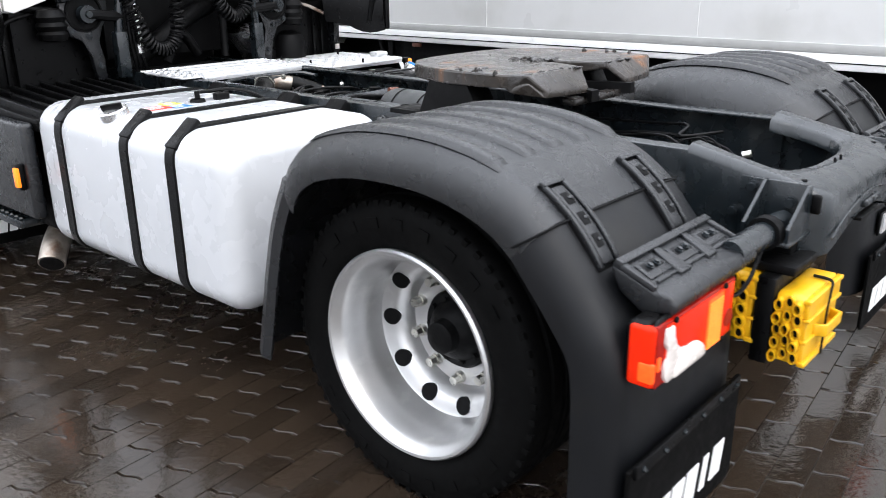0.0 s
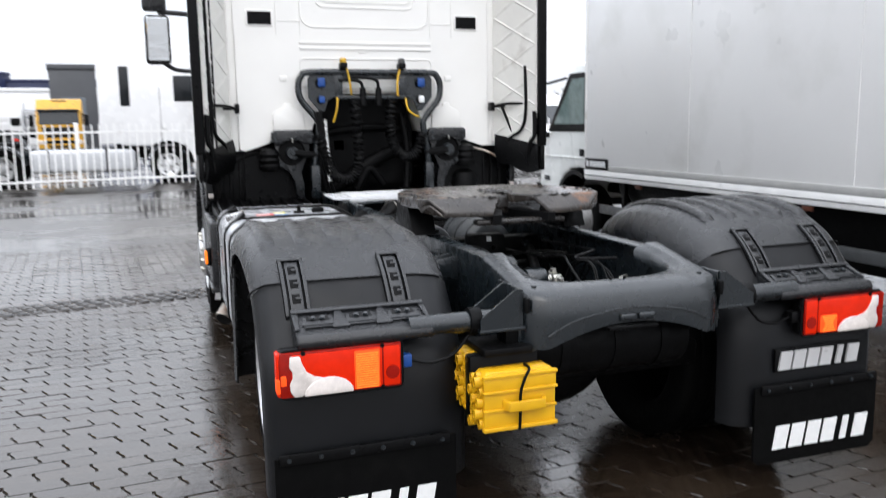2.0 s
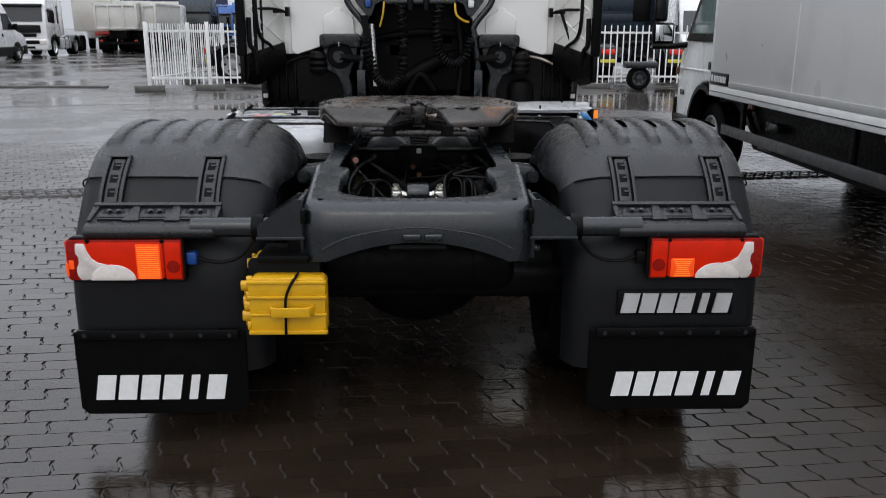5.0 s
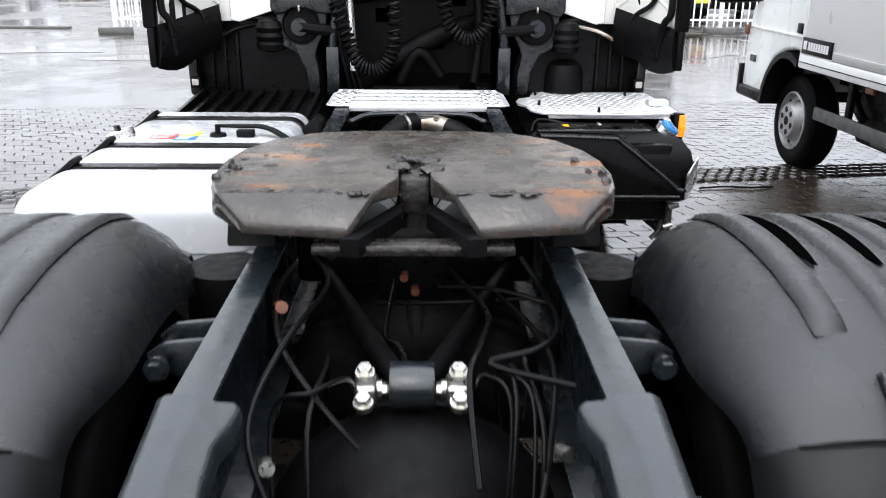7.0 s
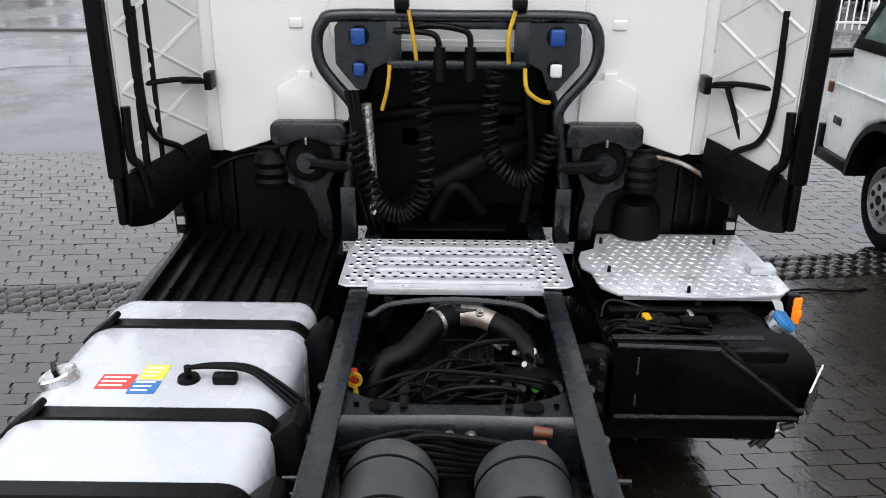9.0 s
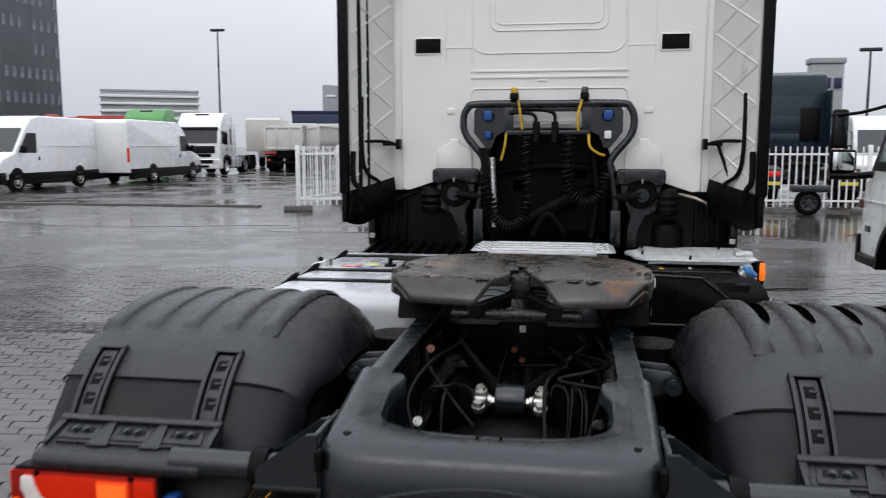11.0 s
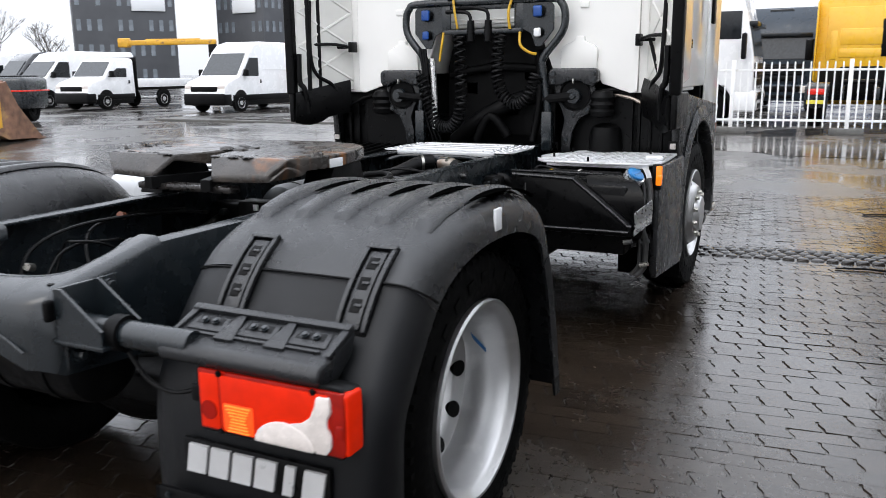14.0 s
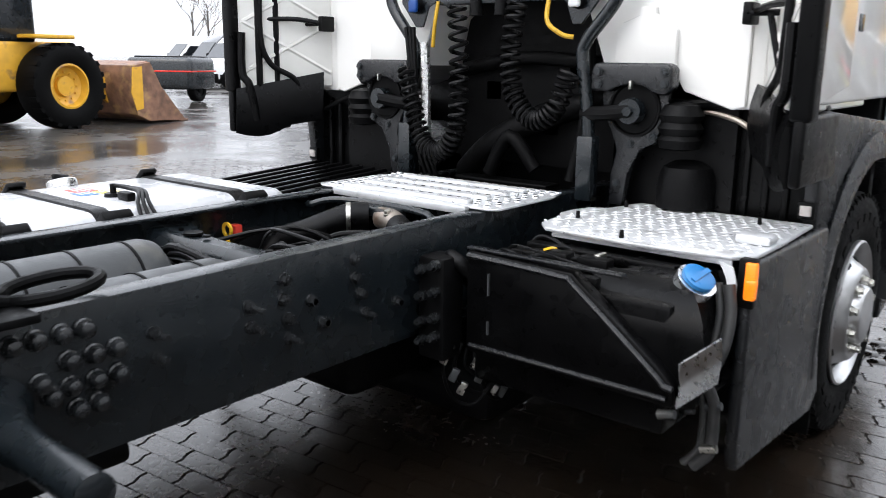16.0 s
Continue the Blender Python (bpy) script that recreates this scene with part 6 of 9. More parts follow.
for s in (-1, 1):
    bm = bm_new()
    prism(bm, [(s * 1.215, 1.34), (s * 0.95, 1.335), (s * 0.77, 1.39), (s * 0.72, 1.46), (s * 0.45, 1.46), (s * 0.36, 1.76), (s * 1.215, 1.76)], "y", CY + 0.02, 3.55)
    part("lower_corner", bevel(bm, 0.006, 1), WHITE, cab)
rows = []
for i in range(31):
    q = -1 + 2 * i / 30
    drop = 0.10 * abs(q) ** 3.5
    rows.append([(0.978 * q, y, z - drop * f) for y, z, f in ((CY + 0.004, 3.158, 0), (CY + 0.006, 3.22, 0), (CY + 0.018, 3.31, 0.2), (CY + 0.05, 3.40, 0.55), (CY + 0.11, 3.465, 0.8), (CY + 0.20, 3.505, 1), (CY + 0.36, 3.525, 1), (4.6, 3.50, 1), (5.0, 3.2, 0))])
bm = bm_new()
sheet(bm, rows)
part("high_roof", thick(bm, 0.02), WHITE, cab)
for s in (-1, 1):
    bm = bm_new()
    tube(bm, [(s * 0.70, CY + 0.003, 3.17), (s * 0.70, CY + 0.015, 3.30), (s * 0.70, CY + 0.045, 3.385), (s * 0.70, CY + 0.11, 3.44)], 0.004, 6)
    part("roof_bead", bm, WHITE, cab)
bm = bm_new()
prism(bm, [(CY + 0.03, 3.165), (CY + 0.05, 3.27), (CY + 0.12, 3.36), (CY + 0.4, 3.40), (5.0, 3.40), (5.05, 3.16)], "x", -1.15, 1.15)
part("roof_shoulder", bevel(bm, 0.05, 4), WHITE, cab)


def panel(x0, x1, z0, z1, d=0.006, w=0.004, name="pressed_panel", m=WHITE, y=CY):
    return part(name, bbox(x0, x1, y - d, y + 0.03, z0, z1, w, 3), m, rear)


bm = bm_new()
prism(bm, [(-0.985, 1.345), (-0.94, 1.333), (-0.765, 1.39), (-0.715, 1.47), (-0.45, 1.47), (-0.35, 1.735), (-0.28, 1.775), (0.28, 1.775), (0.35, 1.735), (0.45, 1.47), (0.715, 1.47), (0.765, 1.39), (0.94, 1.333), (0.985, 1.345), (0.985, 2.935), (-0.985, 2.935)], "y", CY, CY + 0.025)
rear = part("rear_wall", bevel(bm, 0.004, 1), WHITE, cab, "white pressed steel cab rear wall")
part("upper_band", bbox(-0.985, 0.985, CY, CY + 0.025, 2.945, 3.150, 0.006, 2), WHITE, rear)
for x0, x1 in ((-0.78, -0.70), (-0.30, -0.20), (0.20, 0.30), (0.70, 0.78)):
    panel(x0, x1, 2.90, 2.95, 0.010, 0.005)
for z in (2.940, 3.157):
    part("dark_joint", bbox(-0.975, 0.975, CY + 0.004, CY + 0.02, z - 0.006, z + 0.006, 0.001), BLACKP, rear)
for s in (-1, 1):
    part("dark_joint", bbox(s * 0.988 - 0.004, s * 0.988 + 0.004, CY + 0.002, CY + 0.03, 2.94, 3.36, 0.001), BLACKP, rear)
# raised stampings built as rounded outlines
def stamped_outline(x0, x1, z0, z1, r, w=0.011, d=0.006):
    loop = rrect(x0, x1, z0, z1, (r,) * 4, 6)
    pts = [(x, CY - 0.001, z) for x, z in loop]
    bm = bm_new()
    tube(bm, pts + [pts[0]], w * 0.5, 6, smooth=0)
    for v in bm.verts:
        v.co.y = CY + (v.co.y - CY) * (d / w) * 2
    return part("pressed_outline", bm, WHITE, rear)


stamped_outline(-0.385, 0.375, 2.385, 2.825, 0.06)
stamped_outline(-0.355, 0.345, 2.425, 2.795, 0.05)
stamped_outline(-0.50, 0.49, 2.24, 2.885, 0.09)
stamped_outline(-0.53, 0.53, 2.985, 3.095, 0.04)
panel(-0.515, 0.51, 2.075, 2.095, 0.007)
panel(-0.515, 0.51, 2.115, 2.135, 0.007)
panel(-0.07, -0.01, 2.055, 2.065, 0.007)
stamped_outline(-0.515, 0.51, 1.80, 2.01, 0.04)
for s in (-1, 1):
    for x in (0.505, 0.68, 0.985):
        panel(s * x - 0.004, s * x + 0.004, 2.18 if x > 0.5 else 1.9, 2.88, 0.004, 0.002, "seam")
    panel(min(s * 0.68, s * 0.51), max(s * 0.68, s * 0.51), 2.276, 2.284, 0.004, 0.002, "seam")
    panel(s * 0.645 - 0.028, s * 0.645 + 0.028, 1.845, 1.885, 0.008, 0.006, "dimple")
    # bottle-shaped pressing above the cab mount
    bm = bm_new()
    prism(bm, [(s * 0.735, 1.475), (s * 0.735, 1.600), (s * 0.715, 1.625), (s * 0.652, 1.652), (s * 0.652, 1.680), (s * 0.592, 1.680), (s * 0.592, 1.652), (s * 0.525, 1.625), (s * 0.505, 1.600), (s * 0.500, 1.475)], "y", CY - 0.026, CY + 0.01)
    part("pressed_boss", bevel(bm, 0.008, 2), WHITE, rear)
    # air outlet grille
    v = part("vent", bbox(s * 0.80 - 0.098, s * 0.80 + 0.098, CY - 0.008, CY + 0.02, 2.235, 2.355, 0.008), WHITE, rear)
    part("vent_grille", bbox(s * 0.80 - 0.085, s * 0.80 + 0.085, CY - 0.012, CY + 0.01, 2.248, 2.342, 0.005), BLACKP, v)
    for k in range(6):
        z = 2.257 + 0.0145 * k
        part("vent_slat", bbox(s * 0.80 - 0.08, s * 0.80 + 0.08, CY - 0.017, CY - 0.011, z, z + 0.006, 0), BLACKP, v, smooth=False)
    # stepped corner post
    for x0, x1, y in ((0.985, 1.035, CY + 0.012), (1.035, 1.105, CY + 0.028), (1.105, 1.205, CY + 0.05)):
        part("corner_post", bbox(min(s * x0, s * x1), max(s * x0, s * x1), y, y + 0.05, 1.336, 3.12, 0.006, 2), WHITE, cab)
part("type_plate", bbox(-1.095, -1.055, CY + 0.018, CY + 0.03, 1.46, 1.57, 0.001), mat("bronze_type_plate", (0.30, 0.22, 0.10), 0.4, metal=0.4, var=0.3, scale=60), rear)

# ---- roof and side deflectors ----
half = [(1.252, 3.52), (1.255, 3.62), (1.245, 3.72), (1.215, 3.80), (1.16, 3.855), (1.08, 3.885), (0.96, 3.888), (0.75, 3.872), (0.5, 3.848), (0.25, 3.825), (0.0, 3.815)]
edge_line = [(-x, z) for x, z in half] + [(x, z) for x, z in half[-2::-1]]
rows = []
for x, z in edge_line:
    k = (z - 3.52) / 0.36
    rows.append([(x, 2.575 + 0.05 * (1 - k), z), (x * 0.998, 2.9, z + 0.004), (x * 0.985, 3.4, z - 0.03 * k), (x * 0.97, 4.2, z - 0.18 * k), (x * 0.93, 4.9, min(z, 3.46)), (x * 0.9, 5.0, 3.3)])
bm = bm_new()
sheet(bm, rows)
defl = part("roof_deflector", thick(bm, 0.02), WHITE, cab, "white roof air deflector")
for s in (-1, 1):
    bm = bm_new()
    prism(bm, [(3.02, 3.40), (3.02, 3.60), (3.2, 3.62), (3.4, 3.62), (4.3, 3.58), (4.9, 3.40)], "x", s * 1.218, s * 1.236)
    part("deflector_cheek", bevel(bm, 0.006, 2), WHITE, cab)
    part("rubber_edge", bbox(min(s * 1.27, s * 1.335), max(s * 1.27, s * 1.335), 2.55, 2.64, 3.02, 3.42, 0.012, 3), BLACKP, cab)
rows = []
for i in range(13):
    x = -1.03 + 2.06 * i / 12
    sag = 0.035 * (1 - (x / 1.03) ** 2)
    rows.append([(x, 2.70, 3.745 - sag), (x, 2.63, 3.74 - sag), (x, 2.62, 3.735 - sag), (x, 2.62, 3.655 - sag), (x, 2.64, 3.645 - sag)])
bm = bm_new()
sheet(bm, rows)
part("deflector_beam", thick(bm, 0.012), NAVY, cab)
part("deflector_back", bbox(-1.2, 1.2, 3.35, 3.38, 3.40, 3.86, 0.005), SHADE_IN, cab)
part("deflector_clip", bbox(-0.07, 0.07, 2.60, 2.68, 3.755, 3.80, 0.006), BLACKP, cab)
for s in (-1, 1):
    bm = bm_new()
    tube(bm, [(s * 1.04, 2.66, 3.84), (s * 0.85, 2.67, 3.815), (s * 0.62, 2.68, 3.765), (s * 0.2, 2.68, 3.745), (0, 2.68, 3.74)], 0.018, 8)
    tube(bm, [(s * 1.20, 2.68, 3.63), (s * 0.88, 2.90, 3.55), (s * 0.55, 3.12, 3.48)], 0.014, 8)
    part("deflector_strut", bm, BLACKP, cab)
    part("stay_post", bbox(s * 1.045 - 0.022, s * 1.045 + 0.022, 2.86, 2.89, 2.655, 3.86, 0.004), BLACKP, cab)
    for z in (3.08, 2.86):
        arm = part("stay_arm", bbox(min(s * 0.97, s * 1.06), max(s * 0.97, s * 1.06), 2.865, 2.95, z - 0.022, z + 0.022, 0.006), BLACKP, cab)
        bm = bm_new()
        tube(bm, [(s * 1.05, 2.87, z), (s * 1.14, 2.80, z + 0.02), (s * 1.24, 2.72, z + 0.055)], 0.013, 8)
        part("stay_rod", bm, BLACKP, arm)
    # side deflector: white skin, diamond ribs inside, black rubber rear edge
    bm = bm_new()
    prism(bm, [(2.585, 1.34), (2.585, 3.40), (2.62, 3.45), (2.80, 3.50), (3.05, 3.50), (3.10, 1.42)], "x", s * 1.245, s * 1.265)
    side = part("side_deflector", bevel(bm, 0.005, 2), WHITE, cab, "white side air deflector with diamond ribs inside")
    # the panel leans inwards under the roof deflector
    lean = lambda z: 1.244 if z < 3.40 else 1.244 - 0.10 * ((z - 3.40) / 0.42) ** 1.6
    bm = bm_new()
    z = 1.42
    while z < 3.62:
        for a, b in (((2.60, z), (2.97, z + 0.23)), ((2.97, z), (2.60, z + 0.23))):
            tube(bm, [(s * (lean(q[1]) - 0.004 - (q[0] - 2.60) * 0.52 * (1 - max(0, q[1] - 3.4) * 0.9)), q[0], q[1]) for q in (a, b)], 0.012, 6, smooth=0)
        z += 0.23
    tagged(part("diamond_ribs", bm, WHITE_IN, side), kind="stuff")
    rows, rim = [], []
    for z in (1.36, 3.40, 3.50, 3.60, 3.70, 3.78, 3.83):
        rows.append([(s * lean(z), 2.59, z), (s * (1.045 if z < 3.41 else 1.045 + 0.02 * (z - 3.4)), 2.975, min(z, 3.80))])
        if z > 3.3:
            rim.append((s * (lean(z) + 0.004), 2.588, z))
    bm = bm_new()
    sheet(bm, rows)
    part("inner_skin", thick(bm, 0.005), WHITE_IN, side)
    bm = bm_new()
    tube(bm, rim + [(s * (lean(3.83) - 0.02), 2.64, 3.85)], 0.013, 8)
    part("panel_rim", bm, WHITE, side)
    part("rubber_edge", bbox(min(s * 1.248, s * 1.312), max(s * 1.248, s * 1.312), 2.54, 2.62, 1.33, 3.0, 0.014, 3), BLACKP, side)
    rows = []
    for i in range(9):
        t = i / 8
        top = Vector((1.272, 2.575, 1.335)).lerp(Vector((1.055, 2.93, 1.415)), t)
        low = Vector((1.278, 2.570, 1.150)).lerp(Vector((1.065, 2.91, 1.205)), t)
        low.z -= 0.035 * math.sin(math.pi * min(1, 1.6 * t))
        rows.append([(s * (top.x + (low.x - top.x) * q - 0.018 * math.sin(math.pi * q)), top.y + (low.y - top.y) * q - 0.012 * math.sin(math.pi * q), top.z + (low.z - top.z) * q) for q in (0, 0.08, 0.3, 0.6, 0.9, 1.0)])
    bm = bm_new()
    sheet(bm, rows)
    guard = part("lower_guard", thick(bm, 0.030), BLACKP, side, "black plastic lower guard")
    part("guard_flank", bbox(min(s * 1.262, s * 1.298), max(s * 1.262, s * 1.298), 2.545, 2.90, 1.145, 1.345, 0.012, 3), BLACKP, guard)
    bm = bm_new()
    tube(bm, [(s * 1.19, 2.68, 1.95), (s * 1.185, 2.66, 1.60), (s * 1.165, 2.70, 1.46), (s * 1.10, 2.80, 1.38), (s * 1.085, 2.83, 1.22)], 0.013, 10)
    part("guard_hose", bm, BLACKP, side)
    bm = bm_new()
    tube(bm, [(s * 1.225, 2.585, 1.60), (s * 1.225, 2.58, 1.42), (s * 1.20, 2.60, 1.36), (s * 1.19, 2.63, 1.20)], 0.018, 10)
    part("guard_hose", bm, BLACKP, side)
    arm = part("lower_arm", bbox(min(s * 0.99, s * 1.25), max(s * 0.99, s * 1.25), 2.86, 2.885, 1.635, 1.655, 0.006), BLACKP, side)
    bm = bm_new()
    tube(bm, [(s * 1.02, 2.87, 1.65), (s * 1.10, 2.79, 1.665), (s * 1.24, 2.66, 1.66)], 0.011, 8)
    part("arm_rod", bm, BLACKP, arm)
    part("arm_hook", bbox(s * 0.995 - 0.015, s * 0.995 + 0.015, 2.86, 2.94, 1.61, 1.68, 0.006), BLACKP, side)
    if s > 0:
        bm = bm_new()
        tube(bm, [(1.07, 2.86, 1.64), (1.15, 2.80, 1.40), (1.165, 2.78, 1.34)], 0.011, 8)
        part("strut", bm, BLACKP, side)
    else:
        for x, y in ((-1.20, 2.66), (-1.17, 2.74)):
            bm = bm_new()
            tube(bm, [(x, y, 1.35), (x, y, 2.2), (x - 0.01, y, 2.9)], 0.016, 8)
            part("side_rod", bm, BLACKP, side)
    # door, wheel arch and step of the cab side
    part("door", bbox(min(s * 1.21, s * 1.228), max(s * 1.21, s * 1.228), 3.95, 4.52, 1.16, 2.95, 0.02, 3), WHITE, cab)
    part("door_window", bbox(min(s * 1.222, s * 1.234), max(s * 1.222, s * 1.234), 4.05, 4.48, 2.05, 2.75, 0.03, 3), GLASS, cab)
    part("grab_handle", bbox(min(s * 1.226, s * 1.25), max(s * 1.226, s * 1.25), 4.05, 4.13, 1.78, 1.98, 0.015, 3), BLACKP, cab)
    part("cab_side", bbox(min(s * 1.20, s * 1.224), max(s * 1.20, s * 1.224), CY + 0.02, 3.93, 1.36, 3.1, 0.015, 3), WHITE, cab)
    part("flush_catch", bbox(min(s * 1.22, s * 1.228), max(s * 1.22, s * 1.228), 3.30, 3.36, 1.60, 1.66, 0.004), CHASSIS, cab)
    # arch
    rows = []
    for i in range(25):
        a = radians(-12 + 204 * i / 24)
        cs, sn = math.cos(a), math.sin(a)
        rows.append([(s * 0.62, FX + 0.62 * cs, AZ + 0.05 + 0.60 * sn), (s * 1.10, FX + 0.62 * cs, AZ + 0.05 + 0.60 * sn), (s * 1.235, FX + 0.60 * cs, AZ + 0.05 + 0.58 * sn), (s * 1.262, FX + 0.61 * cs, AZ + 0.05 + 0.59 * sn), (s * 1.266, FX + 0.66 * cs, AZ + 0.05 + 0.64 * sn), (s * 1.25, FX + 0.70 * cs, AZ + 0.05 + 0.69 * sn)])
    bm = bm_new()
    sheet(bm, rows)
    arch = part("wheel_arch", thick(bm, 0.012), PLASTIC, cab, "dark grey front wheel arch")
    bm = bm_new()
    prism(bm, [(3.0, 0.95), (2.97, 1.32), (3.05, 1.34), (4.44, 1.22), (4.50, 0.80), (4.46, 0.60), (4.40, 0.60), (4.36, 0.85), (4.15, 1.08), (3.85, 1.20), (3.55, 1.195), (3.30, 1.10), (3.12, 0.90)], "x", s * 1.19, s * 1.24)
    part("arch_panel", bevel(bm, 0.012, 2), PLASTIC, arch)
    for k in range(7):
        y0 = 3.04 + 0.01 * k
        part("liner_rib", bbox(s * (0.70 + 0.07 * k) - 0.012, s * (0.70 + 0.07 * k) + 0.012, 3.03, 3.06, 0.90, 1.28, 0.006), BLACKP, arch)
    part("liner", bbox(min(s * 0.60, s * 1.22), max(s * 0.60, s * 1.22), 3.05, 3.10, 0.82, 1.36, 0.01), BLACKP, arch)
    part("reflector_lamp", bbox(s * 1.205 - 0.028, s * 1.205 + 0.028, 2.985, 3.01, 0.985, 1.045, 0.005), BLACKP, arch)
    part("reflector_lens", bbox(s * 1.205 - 0.018, s * 1.205 + 0.018, 2.975, 2.99, 0.998, 1.033, 0.004), CLEARL, arch)
    step = part("cab_step", bbox(min(s * 1.02, s * 1.235), max(s * 1.02, s * 1.235), 4.47, 4.80, 0.36, 0.42, 0.02, 3), ALU, cab, "ribbed metal cab step")
    for k in range(5):
        part("step_rib", bbox(min(s * 1.04, s * 1.225), max(s * 1.04, s * 1.225), 4.50 + 0.06 * k, 4.515 + 0.06 * k, 0.418, 0.430, 0.003), BLACKP, step)
    part("corner_indicator", bbox(min(s * 1.17, s * 1.21), max(s * 1.17, s * 1.21), 4.66, 4.76, 0.98, 1.06, 0.012), COPPER, cab)
    part("corner_trim", bbox(min(s * 1.10, s * 1.20), max(s * 1.10, s * 1.20), 4.47, 4.80, 0.76, 0.80, 0.01), ALU, cab)
    # mirrors
    m = part("mirror_housing", bbox(min(s * 1.38, s * 1.60), max(s * 1.38, s * 1.60), 4.78, 4.90, 2.09, 2.53, 0.04, 4), PLASTIC, cab)
    bm = bm_new()
    prism(bm, [(4.772, 2.12), (4.745, 2.50), (4.785, 2.50), (4.785, 2.12)], "x", s * 1.40, s * 1.58)
    part("mirror_glass", bevel(bm, 0.004, 1), MIRROR, m)
    part("wide_mirror", bbox(min(s * 1.40, s * 1.61), max(s * 1.40, s * 1.61), 4.77, 4.90, 2.56, 2.76, 0.04, 4), PLASTIC, m)
    bm = bm_new()
    tube(bm, [(s * 1.22, 4.95, 2.56), (s * 1.35, 4.9, 2.56), (s * 1.47, 4.85, 2.56)], 0.025, 10)
    part("mirror_arm", bm, PLASTIC, m)
    bm = bm_new()
    tube(bm, [(s * 1.22, 4.95, 2.04), (s * 1.35, 4.9, 2.05), (s * 1.45, 4.85, 2.11)], 0.02, 10)
    part("mirror_arm", bm, PLASTIC, m)

# ---- cab mounts and engine bay ----
for s in (-1, 1):
    bm = bm_new()
    prism(bm, [(s * 0.47, 1.42), (s * 0.735, 1.42), (s * 0.735, 1.32), (s * 0.72, 1.275), (s * 0.70, 1.21), (s * 0.64, 1.18), (s * 0.595, 1.09), (s * 0.580, 0.97), (s * 0.525, 0.97), (s * 0.525, 1.08), (s * 0.545, 1.17), (s * 0.52, 1.24), (s * 0.485, 1.30)], "y", 2.90, 2.94)
    mount = part("cab_mount", bevel(bm, 0.008, 2), PLASTIC, truck, "dark cab suspension bracket")
    # bolted head plate with rounded corners
    bm = bm_new()
    prism(bm, [(s * 0.445, 1.385), (s * 0.445, 1.455), (s * 0.462, 1.486), (s * 0.740, 1.486), (s * 0.760, 1.470), (s * 0.760, 1.405), (s * 0.735, 1.375), (s * 0.690, 1.385), (s * 0.655, 1.404), (s * 0.612, 1.412), (s * 0.565, 1.404), (s * 0.520, 1.385)], "y", 2.86, 2.93)
    part("head_plate", bevel(bm, 0.012, 3), PLASTIC, mount)
    part("hook", bbox(s * 0.612 - 0.005, s * 0.612 + 0.005, 2.845, 2.865, 1.395, 1.425, 0.003), CHROME, mount)
    bm = bm_new()
    lathe(bm, [(0.006, 0.004), (0.086, 0.004), (0.092, 0.012), (0.099, 0.012), (0.101, -0.004)], (s * 0.612, 2.90, 1.325), "y", 32, -1)
    part("recess_ring", bm, BLACKM, mount)
    # rubber bellow beside the pivot
    bm = bm_new()
    lathe(bm, [(0.02, -0.10), (0.070, -0.09), (0.078, -0.06), (0.066, -0.045), (0.080, -0.02), (0.068, 0.0), (0.080, 0.025), (0.060, 0.06), (0.02, 0.07)], (s * 0.775, 2.93, 1.285), "z", 22)
    part("bellow", bm, BLACKM, mount)
    bm = bm_new()
    cyl(bm, (s * 0.612, 2.885, 1.318), (s * 0.612, 2.845, 1.318), 0.048, 0.044, 24)
    cyl(bm, (s * 0.612, 2.845, 1.318), (s * 0.612, 2.83, 1.318), 0.02, 0.018, 6)
    part("pivot", bm, CHASSIS, mount)
    bm = bm_new()
    tube(bm, [(s * 0.612, 2.86, 1.318), (s * 0.50, 2.86, 1.305), (s * 0.42, 2.87, 1.30)], 0.028, 10)
    part("mount_arm", bm, BLACKM, mount)
    bm = bm_new()
    tube(bm, [(s * 0.53, 3.0, 0.94), (s * 0.545, 3.0, 1.12), (s * 0.61, 2.99, 1.25), (s * 0.73, 2.985, 1.33), (s * 0.90, 2.985, 1.36)], 0.022, 10)
    part("liner_lip", bm, BLACKP, mount)
    bm = bm_new()
    prism(bm, [(s * 0.53, 0.80), (s * 0.545, 1.12), (s * 0.61, 1.25), (s * 0.73, 1.33), (s * 0.95, 1.36), (s * 0.95, 0.80)], "y", 3.0, 3.03)
    part("inner_liner", bm, BLACKP, mount)
    for x, z, y in ((0.480, 1.455, 2.86), (0.735, 1.455, 2.86), (0.480, 1.41, 2.86), (0.735, 1.415, 2.86), (0.60, 1.20, 2.90), (0.69, 1.23, 2.90), (0.555, 1.05, 2.90)):
        bolt(mount, (s * x, y, z), (0, -1, 0), 0.013, 0.012, CHASSIS)
    bm = bm_new()
    tube(bm, [(s * 0.80, 3.0, 1.33), (s * 0.95, 2.98, 1.30), (s * 1.06, 2.94, 1.245)], 0.011, 8)
    part("grab_pipe", bm, EXH if s > 0 else BLACKM, mount)
bm = bm_new()
lathe(bm, [(0.01, 0.17), (0.05, 0.165), (0.085, 0.145), (0.10, 0.11), (0.105, 0.0), (0.02, 0.0)], (0.79, 2.985, 0.98), "z", 28)
part("air_reservoir", bm, BLACKM, truck)
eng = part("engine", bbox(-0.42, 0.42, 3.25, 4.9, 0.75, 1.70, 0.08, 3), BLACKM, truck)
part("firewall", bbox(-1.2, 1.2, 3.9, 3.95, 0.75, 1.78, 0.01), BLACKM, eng)
